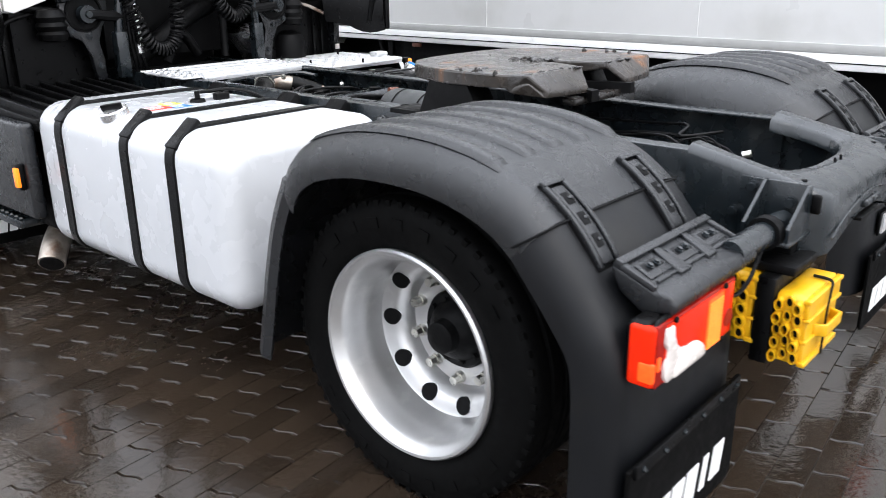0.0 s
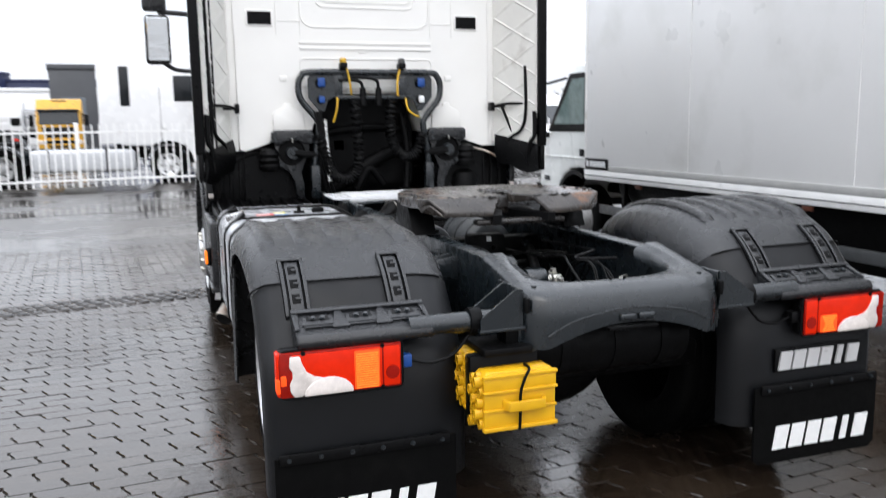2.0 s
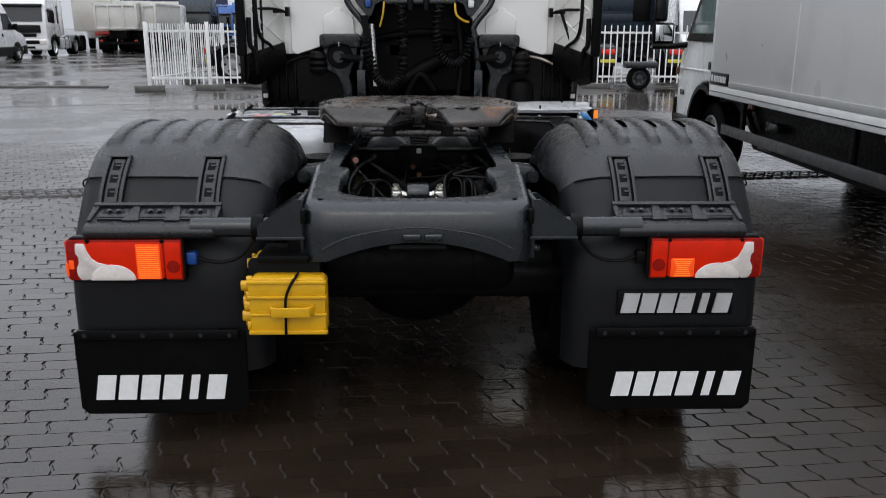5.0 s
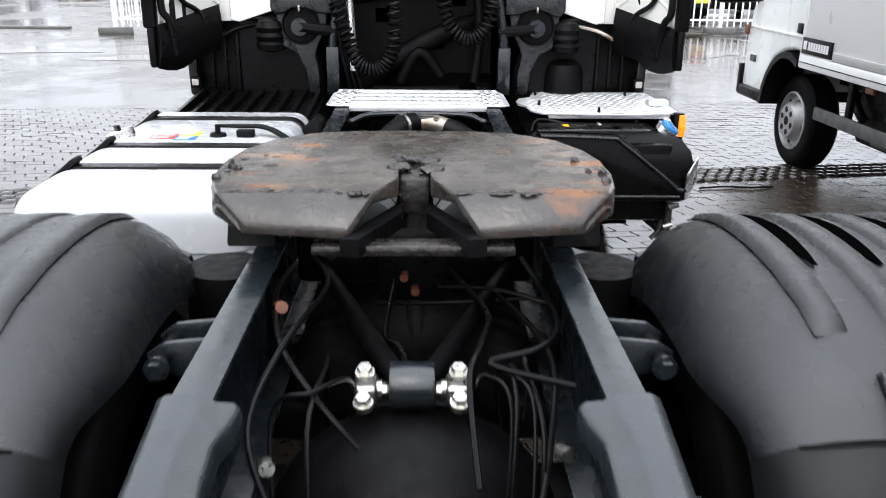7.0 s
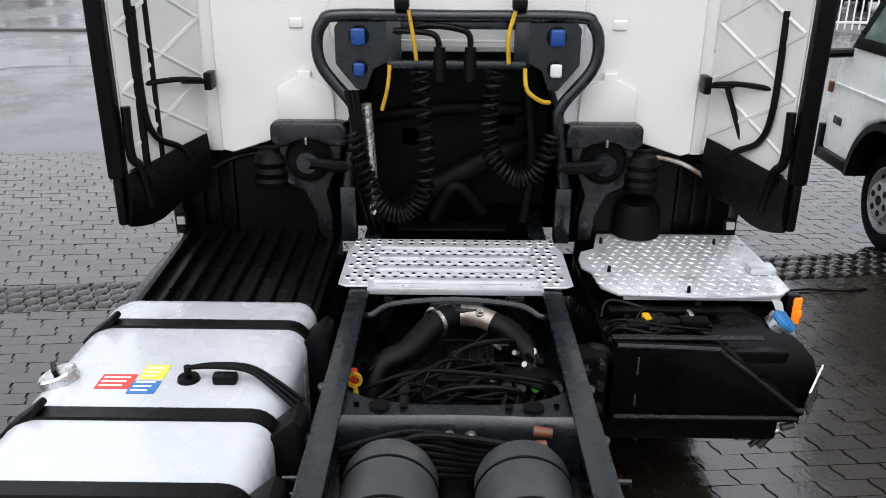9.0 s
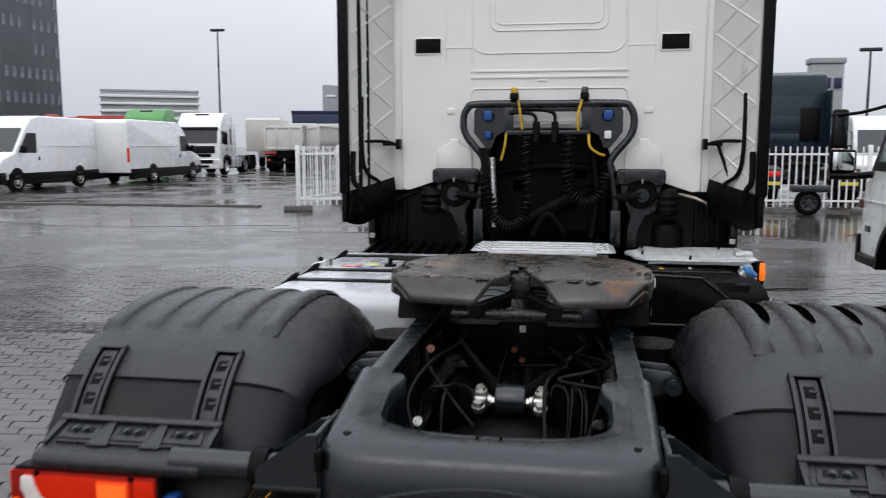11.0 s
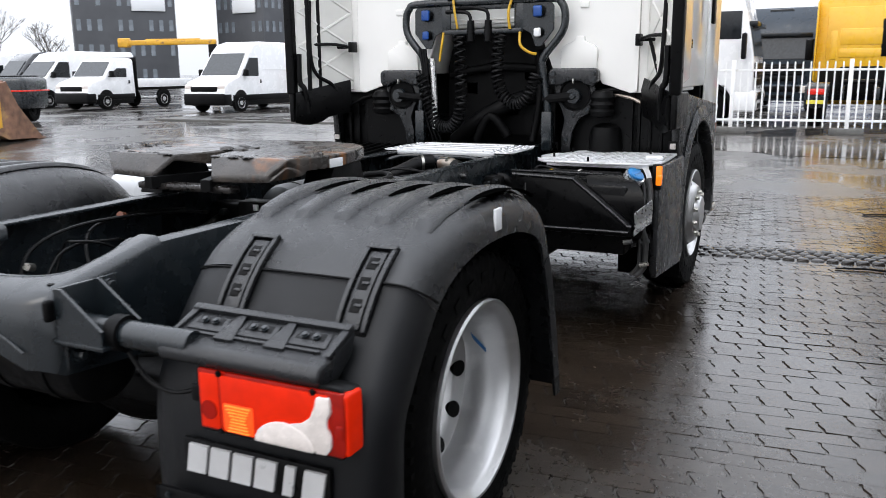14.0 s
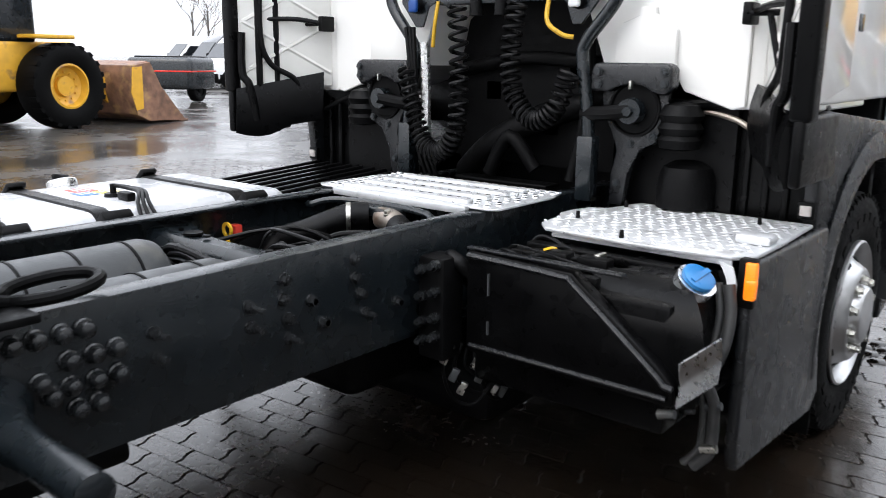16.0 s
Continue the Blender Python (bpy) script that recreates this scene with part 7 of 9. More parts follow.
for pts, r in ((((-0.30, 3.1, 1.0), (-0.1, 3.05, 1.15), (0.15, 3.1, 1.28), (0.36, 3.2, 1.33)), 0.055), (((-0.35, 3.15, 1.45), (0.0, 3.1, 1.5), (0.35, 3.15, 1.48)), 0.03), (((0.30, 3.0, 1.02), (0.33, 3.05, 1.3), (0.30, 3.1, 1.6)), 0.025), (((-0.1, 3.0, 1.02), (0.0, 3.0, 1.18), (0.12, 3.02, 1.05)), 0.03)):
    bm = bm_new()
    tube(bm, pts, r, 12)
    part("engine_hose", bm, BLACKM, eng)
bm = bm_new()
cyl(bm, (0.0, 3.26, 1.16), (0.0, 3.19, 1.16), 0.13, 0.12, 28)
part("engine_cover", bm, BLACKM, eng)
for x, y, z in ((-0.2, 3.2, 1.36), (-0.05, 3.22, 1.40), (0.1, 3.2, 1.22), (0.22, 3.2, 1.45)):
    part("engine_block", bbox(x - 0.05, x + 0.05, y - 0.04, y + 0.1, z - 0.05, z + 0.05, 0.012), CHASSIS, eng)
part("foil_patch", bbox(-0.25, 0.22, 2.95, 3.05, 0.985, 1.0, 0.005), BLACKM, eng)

# ---- hose rack behind the cab ----
HY = 2.865
bm = bm_new()
tube(bm, [(-0.46, HY, 1.0), (-0.445, HY, 1.25), (-0.41, HY, 1.48), (-0.42, HY, 1.56), (-0.53, HY, 1.70), (-0.55, HY, 1.80), (-0.525, HY, 1.875), (-0.45, HY, 1.905), (0.0, HY, 1.905), (0.45, HY, 1.905), (0.525, HY, 1.875), (0.55, HY, 1.80), (0.53, HY, 1.70), (0.42, HY, 1.56), (0.41, HY, 1.48), (0.445, HY, 1.25), (0.46, HY, 1.0)], 0.024, 14, smooth=6)
rack = part("hose_rack", bm, CHASSIS, truck, "dark tubular rack with trailer couplings")
for s in (-1, 1):
    bm = bm_new()
    prism(bm, [(s * 0.27, 1.885), (s * 0.46, 1.885), (s * 0.48, 1.86), (s * 0.48, 1.72), (s * 0.40, 1.62), (s * 0.36, 1.62), (s * 0.33, 1.70), (s * 0.27, 1.73)], "y", HY - 0.006, HY + 0.006)
    part("socket_plate", bevel(bm, 0.003, 1), CHASSIS, rack)
    part("leg_plate", bbox(min(s * 0.415, s * 0.48), max(s * 0.415, s * 0.48), HY - 0.03, HY + 0.03, 0.98, 1.22, 0.006), CHASSIS, rack)
part("lower_bar", bbox(-0.27, 0.27, HY - 0.02, HY + 0.02, 1.705, 1.735, 0.006), CHASSIS, rack)
part("upper_strip", bbox(-0.24, 0.24, HY + 0.0, HY + 0.012, 1.855, 1.89, 0.003), CHASSIS, rack)
for x in (-0.25, 0.25):
    part("upright", bbox(x - 0.03, x + 0.03, HY - 0.008, HY + 0.008, 1.71, 1.89, 0.004), CHASSIS, rack)
for x, z, r, m in ((-0.385, 1.83, 0.034, BLUE), (0.385, 1.83, 0.034, BLUE), (-0.385, 1.705, 0.027, BLUE), (0.385, 1.705, 0.027, STICKW)):
    bm = bm_new()
    cyl(bm, (x, HY - 0.006, z), (x, HY - 0.03, z), r * 1.2, r * 1.1, 20)
    sk = part("socket", bm, BLACKP, rack)
    part("socket_lid", bbox(x - r * 0.85, x + r * 0.85, HY - 0.05, HY - 0.028, z - r, z + r * 0.95, 0.010, 3), m, sk, "blue socket lid" if m is BLUE else "")
for x, m in ((-0.215, YHOSE), (0.235, BOOT)):
    part("coupling_head", bbox(x - 0.028, x + 0.028, HY - 0.055, HY + 0.02, 1.93, 1.975, 0.01, 3), BLACKP, rack)
    part("coupling_cap", bbox(x - 0.022, x + 0.022, HY - 0.05, HY + 0.01, 1.965, 2.01, 0.012, 3), m, rack)
for pts, r in (([(-0.19, HY - 0.03, 1.93), (-0.175, HY - 0.04, 1.85), (-0.16, HY - 0.03, 1.74)], 0.008),
               ([(0.22, HY - 0.03, 1.93), (0.195, HY - 0.04, 1.83), (0.20, HY - 0.03, 1.73)], 0.009),
               ([(-0.265, HY - 0.02, 1.72), (-0.275, HY - 0.03, 1.63), (-0.30, HY - 0.01, 1.54)], 0.008),
               ([(0.265, HY - 0.02, 1.71), (0.275, HY - 0.04, 1.63), (0.33, HY - 0.03, 1.585), (0.37, HY - 0.01, 1.575)], 0.009)):
    bm = bm_new()
    tube(bm, pts, r, 10)
    part("air_hose", bm, YHOSE, rack, "yellow air hose")
for x in (-0.07, 0.05):
    bm = bm_new()
    cyl(bm, (x, HY - 0.02, 1.66), (x, HY - 0.02, 1.79), 0.028, 0.022, 16)
    part("cable_plug", bm, BLACKP, rack)
bm = bm_new()
tube(bm, [(-0.25, HY - 0.01, 1.85), (-0.10, HY - 0.02, 1.84), (-0.07, HY - 0.02, 1.79)], 0.012, 8)
part("cable", bm, BLACKP, rack)
bm = bm_new()
tube(bm, [(0.05, HY - 0.02, 1.79), (0.03, HY - 0.02, 1.85), (-0.12, HY - 0.01, 1.87), (-0.24, HY, 1.84)], 0.012, 8)
part("cable", bm, BLACKP, rack)
bm = bm_new()
coil(bm, [(-0.145, HY - 0.05, 1.70), (-0.125, HY - 0.055, 1.45), (-0.13, HY - 0.06, 1.22), (-0.20, HY - 0.06, 1.12), (-0.30, HY - 0.06, 1.14), (-0.37, HY - 0.05, 1.28), (-0.42, HY - 0.04, 1.45)], 0.034, 34, 0.0085, 6)
part("coiled_cable", bm, BLACKP, rack, "black coiled electric cable")
bm = bm_new()
coil(bm, [(0.145, HY - 0.05, 1.70), (0.125, HY - 0.055, 1.52), (0.15, HY - 0.06, 1.36), (0.24, HY - 0.06, 1.27), (0.33, HY - 0.06, 1.31), (0.385, HY - 0.05, 1.45)], 0.034, 27, 0.0085, 6)
part("coiled_cable", bm, BLACKP, rack, "black coiled electric cable")
for k in range(3):
    bm = bm_new()
    tube(bm, [(-0.44 + 0.02 * k, HY - 0.02, 1.62), (-0.41 + 0.015 * k, HY - 0.03, 1.45), (-0.40 + 0.02 * k, HY - 0.02, 1.2), (-0.36 + 0.03 * k, HY + 0.02, 1.0)], 0.010, 8)
    part("rack_cable", bm, BLACKP, rack)
bm = bm_new()
tube(bm, [(-0.365, HY + 0.01, 1.56), (-0.355, HY + 0.01, 1.40), (-0.345, HY, 1.22), (-0.34, HY, 1.10)], 0.022, 10)
part("foil_sleeve", bm, FOIL, rack, "crinkled silver foil sleeve")
# Black sheet fills the tunnel opening; its darkness is put into the colour.
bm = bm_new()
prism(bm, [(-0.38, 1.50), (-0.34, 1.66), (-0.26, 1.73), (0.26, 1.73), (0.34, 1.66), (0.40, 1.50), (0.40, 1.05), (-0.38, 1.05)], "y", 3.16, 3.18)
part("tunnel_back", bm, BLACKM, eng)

# ---- parked vehicles and yard furniture ----
def road_wheel(parent, x, y, r, w, s, rim=ALU, name="wheel"):
    bm = bm_new()
    lathe(bm, [(r * 0.62, 0.0), (r * 0.66, w * 0.5 - 0.01), (r * 0.8, w * 0.5 + 0.004), (r * 0.95, w * 0.5 - 0.012), (r, w * 0.5 - 0.04), (r, -w * 0.5 + 0.04), (r * 0.9, -w * 0.5), (r * 0.5, -w * 0.5)], (x, y, r), "x", 32, s)
    wh = part(name, bm, RUBBER, parent)
    bm = bm_new()
    lathe(bm, [(r * 0.63, w * 0.2), (r * 0.63, w * 0.5), (r * 0.58, w * 0.5), (r * 0.55, w * 0.36), (r * 0.30, w * 0.30), (r * 0.28, w * 0.48), (r * 0.10, w * 0.52)], (x, y, r), "x", 32, s)
    part("rim", bm, rim, wh)
    for k in range(6):
        a = 2 * math.pi * k / 6
        bm = bm_new()
        cyl(bm, (x + s * w * 0.30, y + r * 0.43 * math.cos(a), r + r * 0.43 * math.sin(a)), (x + s * w * 0.35, y + r * 0.43 * math.cos(a), r + r * 0.43 * math.sin(a)), r * 0.075, seg=10)
        part("rim_hole", bm, BLACKM, wh)
    return wh


STEELRIM = mat("silver_steel_rim", (0.34, 0.34, 0.34), 0.36, metal=0.5, var=0.12, scale=18, bump=0.08, stain=(0.18, 0.17, 0.16), stain_amount=0.42, stain_scale=9)


def steer_wheel(parent, x, y, r, w, s):
    """Lorry front wheel whose bolted centre stands proud of the rim."""
    bm = bm_new()
    lathe(bm, [(r * 0.60, 0.0), (r * 0.64, w * 0.5 - 0.01), (r * 0.8, w * 0.5 + 0.004), (r * 0.94, w * 0.5 - 0.012), (r, w * 0.5 - 0.035), (r, -w * 0.5 + 0.035), (r * 0.9, -w * 0.5), (r * 0.5, -w * 0.5)], (x, y, r), "x", 40, s)
    wh = part("wheel", bm, RUBBER, parent)
    bm = bm_new()
    lathe(bm, [(r * 0.62, w * 0.2), (r * 0.635, w * 0.5), (r * 0.60, w * 0.52), (r * 0.565, w * 0.40), (r * 0.54, w * 0.32), (r * 0.47, w * 0.36), (r * 0.37, w * 0.62), (r * 0.355, w * 0.66), (r * 0.34, w * 0.67), (r * 0.05, w * 0.67)], (x, y, r), "x", 40, s)
    rim = part("rim", bm, STEELRIM, wh, "silver steel rim")
    for k in range(6):
        a = 2 * math.pi * k / 6 + 0.3
        u, v = math.cos(a), math.sin(a)
        bm = bm_new()
        cyl(bm, (x + s * w * 0.60, y + r * 0.245 * u, r + r * 0.245 * v), (x + s * (w * 0.67 + 0.002), y + r * 0.245 * u, r + r * 0.245 * v), r * 0.066, seg=14)
        part("bolt_hole", bm, BLACKM, rim)
        a += 0.52
        u, v = math.cos(a), math.sin(a)
        bm = bm_new()
        cyl(bm, (x + s * w * 0.28, y + r * 0.49 * u, r + r * 0.49 * v), (x + s * w * 0.375, y + r * 0.49 * u, r + r * 0.49 * v), r * 0.055, seg=12)
        part("hand_hole", bm, BLACKM, rim)
    bm = bm_new()
    cyl(bm, (x + s * w * 0.6, y, r), (x + s * (w * 0.67 + 0.003), y, r), r * 0.10, seg=18)
    part("hub_cap", bm, BLACKM, rim)
    return wh


def van(place, paint, label, length=6.9, high=2.75, base=4.1, closed=True):
    """Panel van, nose towards +y of its own, origin on the ground below the front axle."""
    v = thing("panel_van" if closed else "pickup_truck", label, "van" if closed else "pickup")
    n, b = 1.0, 1.0 - length
    cabin = b if closed else -1.75
    prof = [(n, 0.42), (n + 0.03, 0.75), (n - 0.05, 1.02), (n - 0.25, 1.18), (n - 0.95, 1.38), (n - 1.75, high - 0.42), (n - 2.1, high - 0.12), (n - 2.6, high), (cabin + 0.1, high), (cabin, high - 0.15), (cabin, 0.48)]
    if not closed:
        prof = [(n, 0.42), (n + 0.03, 0.75), (n - 0.05, 1.02), (n - 0.25, 1.18), (n - 0.95, 1.38), (n - 1.55, 2.08), (n - 1.8, 2.2), (cabin + 0.1, 2.2), (cabin, 2.1), (cabin, 0.48)]
    bm = bm_new()
    prism(bm, prof, "x", -0.98, 0.98)
    for q in bm.verts:
        if q.co.z > 1.3:
            q.co.x *= 1 - 0.07 * (q.co.z - 1.3) / 1.4
    body = part("body", bevel(bm, 0.07, 3), paint, v)
    top = high if closed else 2.25
    bm = bm_new()
    z1, y1 = (high - 0.50, n - 1.68) if closed else (2.03, n - 1.52)
    rows = [[(-0.86, n - 1.0, 1.415), (0.86, n - 1.0, 1.415)], [(-0.80, y1, z1), (0.80, y1, z1)]]
    sheet(bm, rows)
    for q in bm.verts:
        q.co += Vector((0, 0.03, 0.03))
    part("windscreen", thick(bm, 0.02), SCREEN, body)
    part("bumper", bbox(-0.99, 0.99, n - 0.45, n + 0.07, 0.28, 0.74, 0.08, 3), BLACKP, body)
    part("grille", bbox(-0.62, 0.62, n - 0.05, n + 0.04, 0.80, 1.0, 0.03), BLACKP, body)
    for s in (-1, 1):
        part("headlamp", bbox(s * 0.78 - 0.17, s * 0.78 + 0.17, n - 0.32, n - 0.01, 0.88, 1.06, 0.04, 3), CLEARL, body)
        bm = bm_new()
        prism(bm, [(n - 1.15, 1.40), (n - 1.72, min(top - 0.48, 2.1)), (n - 2.25, min(top - 0.48, 2.1)), (n - 2.25, 1.38)], "x", s * 0.935, s * 0.99)
        part("door_window", bevel(bm, 0.01, 1), GLASS, body)
        part("side_trim", bbox(s * 0.985 - 0.02, s * 0.985 + 0.02, cabin + 0.1, n - 0.5, 0.42, 0.66, 0.015), BLACKP, body)
        part("mirror", bbox(s * 1.10 - 0.10, s * 1.10 + 0.10, n - 1.35, n - 1.2, 1.38, 1.66, 0.04, 3), BLACKP, body)
        part("door_handle", bbox(s * 0.99 - 0.01, s * 0.99 + 0.01, n - 2.42, n - 2.32, 1.10, 1.24, 0.01), BLACKP, body)
        for y in (0.0, -base):
            # Black disc on the body side: the open arch's shade as colour.
            bm = bm_new()
            cyl(bm, (s * 0.90, y, 0.42), (s * 0.988, y, 0.42), 0.44, seg=28)
            part("wheel_arch", bm, BLACKP, body)
        part("sill", bbox(s * 0.90 - 0.06, s * 0.90 + 0.06, cabin + 0.15, n - 0.4, 0.24, 0.48, 0.02), BLACKP, body)
        road_wheel(v, s * 0.89, 0.0, 0.36, 0.23, s)
        road_wheel(v, s * 0.89, -base, 0.36, 0.23, s)
        if closed:
            part("body_groove", bbox(s * 0.965 - 0.01, s * 0.965 + 0.01, b + 0.25, n - 2.6, 1.62, 1.645, 0.004), paint, body)
            part("tail_lamp", bbox(s * 0.93 - 0.05, s * 0.93 + 0.05, b - 0.02, b + 0.06, 0.95, 1.55, 0.02), RED, body)
        else:
            part("drop_side", bbox(s * 1.04 - 0.02, s * 1.04 + 0.02, b, cabin - 0.1, 0.92, 1.30, 0.01), paint, body)
            part("under_guard", bbox(s * 0.95 - 0.02, s * 0.95 + 0.02, b + 1.2, cabin - 0.3, 0.42, 0.52, 0.01), ALU, body)
    if not closed:
        part("load_bed", bbox(-1.03, 1.03, b, cabin - 0.08, 0.80, 0.93, 0.02), BLACKM, body)
        part("headboard", bbox(-1.0, 1.0, cabin - 0.14, cabin - 0.06, 0.9, 2.25, 0.02), BLACKM, body)
        part("tail_board", bbox(-1.03, 1.03, b - 0.03, b + 0.01, 0.92, 1.30, 0.01), paint, body)
    v.matrix_basis = place
    return v


van(pose(-20.45, 23.9, 0, 0, 0, 183), VANW, "white long panel van parked nose to the yard", 7.2)
van(pose(-19.55, 35.7, 0, 0, 0, 2), VANW, "white long panel van seen from its rear corner", 7.2)
van(pose(-28.0, 24.1, 0, 0, 0, 182), VANW, "white pickup with a dropside load bed", 6.4, 2.2, 3.5, closed=False)
van(pose(-32.2, 24.6, 0, 0, 0, 178), VANW, "white van with a dark bumper among parked vans", 6.2, 2.6, 3.8)
van(pose(-38.6, 28.0, 0, 0, 0, 172), mat("black_van_paint", (0.012, 0.014, 0.018), 0.2, var=0.1, scale=2, bump=0, coat=0.8), "black panel van parked behind the loader", 6.4, 2.75, 4.0)
van(pose(-43.5, 29.5, 0, 0, 0, 172), VANW, "white van beside the black van", 6.4, 2.7, 4.0)
van(pose(-26.6, 34.5, 0, 0, 0, 184), VANW, "white panel van behind the pickup", 6.8)
van(pose(9.6, 24.5, 0, 0, 0, 170), VANW, "white van behind the fence", 6.4, 2.6, 3.8)
van(pose(12.6, 25.5, 0, 0, 0, 170), VANW, "white van behind the fence", 6.4, 2.6, 3.8)


def lorry(place, paint, label, roof=3.7, chassis=4.6, tanks=True, deflector=True, base=3.7, tank=(-1.75, -0.15), door=1.15, sleeper=0.22):
    """Tractor unit, nose towards +y of its own, origin on the ground below the cab's rear wall."""
    v = thing("parked_tractor_unit", label, "truck")
    q = 3.7 - base
    bm = bm_new()
    prism(bm, [(0.0, 1.05), (0.0, roof - 0.55), (0.10, roof - 0.12), (0.45, roof), (1.35, roof - 0.05), (1.92, roof - 0.55), (2.14, 2.5), (2.28, 1.75), (2.30, 0.75), (1.75, 0.75), (1.6, 1.02), (0.65, 1.02)], "x", -1.23, 1.23)
    body = part("cab", bevel(bm, 0.06, 3), paint, v)
    bm = bm_new()
    sheet(bm, [[(-1.08, 2.285, 1.78), (1.08, 2.285, 1.78)], [(-1.05, 2.14, 2.52), (1.05, 2.14, 2.52)]])
    part("windscreen", thick(bm, 0.03), SCREEN, body)
    part("grille", bbox(-0.95, 0.95, 2.26, 2.34, 1.22, 1.62, 0.05), BLACKP, body)
    for k in range(3):
        part("grille_bar", bbox(-0.9, 0.9, 2.33, 2.35, 1.29 + 0.11 * k, 1.31 + 0.11 * k, 0.004), CHASSIS, body)
    part("lower_grille", bbox(-0.9, 0.9, 2.36, 2.40, 0.66, 0.86, 0.02), BLACKP, body)
    part("grille_frame", bbox(-0.72, 0.72, 2.27, 2.35, 1.02, 1.20, 0.04), BLACKP, body)
    part("lower_slot", bbox(-0.62, 0.62, 2.36, 2.40, 0.44, 0.56, 0.02), BLACKP, body)
    part("roof_hatch", bbox(-0.4, 0.4, 1.2, 1.5, roof - 0.25, roof - 0.10, 0.03), GLASS, body)
    part("bumper", bbox(-1.24, 1.24, 1.75, 2.38, 0.36, 0.92, 0.08, 3), paint, body)
    part("sun_visor", bbox(-1.12, 1.12, 2.10, 2.32, 2.53, 2.66, 0.03), GLASS, body)
    part("rear_panel", bbox(-0.95, 0.95, -0.015, 0.02, 1.35, roof - 0.75, 0.01), paint, body)
    for x0, x1, z0, z1 in ((-0.6, 0.6, 2.1, 2.55), (-0.6, 0.6, 1.75, 2.0), (-0.85, -0.68, 1.7, 2.5), (0.68, 0.85, 1.7, 2.5)):
        part("pressing", bbox(x0, x1, -0.03, 0.0, z0, z1, 0.012), paint, body)
    for s in (-1, 1):
        part("headlamp", bbox(s * 1.0 - 0.2, s * 1.0 + 0.2, 2.2, 2.40, 0.62, 0.88, 0.05, 3), CLEARL, body)
        part("door_window", bbox(s * 1.225 - 0.02, s * 1.225 + 0.02, door, 1.95, 1.75 + 2.0 * (door - 1.15), 2.45 + 2.0 * (door - 1.15), 0.03), GLASS, body)
        part("sleeper_window", bbox(s * 1.225 - 0.02, s * 1.225 + 0.02, sleeper, sleeper + 0.25, 1.7 + 1.8 * (0.22 - sleeper), 2.6 + 2.5 * (0.22 - sleeper), 0.03), GLASS, body)
        part("door_seam", bbox(s * 1.23 - 0.006, s * 1.23 + 0.006, 1.0, 1.012, 1.0, 2.6, 0), BLACKP, body, smooth=False)
        part("catch", bbox(s * 1.235 - 0.01, s * 1.235 + 0.01, 1.06, 1.14, 1.42, 1.50, 0.005), BLACKP, body)
        m = part("mirror", bbox(s * 1.48 - 0.12, s * 1.48 + 0.12, 2.0, 2.12, 1.7, 2.35, 0.05, 3), BLACKP, body)
        part("mirror_arm", bbox(min(s * 1.2, s * 1.5), max(s * 1.2, s * 1.5), 2.03, 2.09, 2.30, 2.36, 0.02), BLACKP, body)
        arc = []
        for k in range(13):
            a = radians(4 + 172 * k / 12)
            arc.append([(s * 0.80, 1.15 + 0.60 * math.cos(a), 0.5 + 0.58 * math.sin(a)), (s * 1.245, 1.15 + 0.58 * math.cos(a), 0.5 + 0.57 * math.sin(a)), (s * 1.25, 1.15 + 0.68 * math.cos(a), 0.5 + 0.66 * math.sin(a))])
        bm = bm_new()
        sheet(bm, arc)
        part("arch", thick(bm, 0.02), BLACKP, body)
        road_wheel(v, s * 1.07, 1.15, 0.5, 0.30, s)
        road_wheel(v, s * 0.98, 1.15 - base, 0.5, 0.45, s, STEELRIM)
        ch = part("frame_rail", bbox(s * 0.4 - 0.04, s * 0.4 + 0.04, -chassis + 1.15 + 3.7 - base, 0.6, 0.68, 0.98, 0.01), CHASSIS, v)
        arc = []
        for k in range(13):
            a = radians(8 + 164 * k / 12)
            arc.append([(s * 0.72, 1.15 - base + 0.60 * math.cos(a), 0.5 + 0.60 * math.sin(a)), (s * 1.24, 1.15 - base + 0.60 * math.cos(a), 0.5 + 0.60 * math.sin(a)), (s * 1.27, 1.15 - base + 0.56 * math.cos(a), 0.5 + 0.55 * math.sin(a))])
        bm = bm_new()
        sheet(bm, arc)
        part("rear_guard", thick(bm, 0.03), PLASTIC, v)
        part("guard_back", bbox(s * 1.0 - 0.28, s * 1.0 + 0.28, -3.25 + q, -3.1 + q, 0.45, 1.02, 0.04), PLASTIC, v)
        part("tail_lamp", bbox(s * 1.0 - 0.2, s * 1.0 + 0.2, -3.32 + q, -3.24 + q, 0.80, 0.95, 0.02), RED, v)
        part("blank_plate", bbox(s * 1.0 - 0.22, s * 1.0 + 0.22, -3.28 + q, -3.25 + q, 0.56, 0.66, 0.004), STICKY, v)
        if tanks:
            part("fuel_tank", bbox(min(s * 0.55, s * 1.22), max(s * 0.55, s * 1.22), tank[0], tank[1], 0.35, 0.96, 0.12, 4), TANKW, v)
            for y in (tank[0] + 0.45, tank[0] + 0.72 * (tank[1] - tank[0])):
                part("tank_strap", bbox(min(s * 0.54, s * 1.232), max(s * 0.54, s * 1.232), y - 0.03, y + 0.03, 0.34, 0.97, 0.1, 3), BLACKP, v)
        if deflector:
            part("side_deflector", bbox(s * 1.215 - 0.02, s * 1.215 + 0.02, -0.55, 0.05, 1.1, roof - 0.6, 0.02), paint, body)
    part("coupling", bbox(-0.45, 0.45, -2.9 + q, -2.1 + q, 1.05, 1.17, 0.06, 3), BLACKM, v)
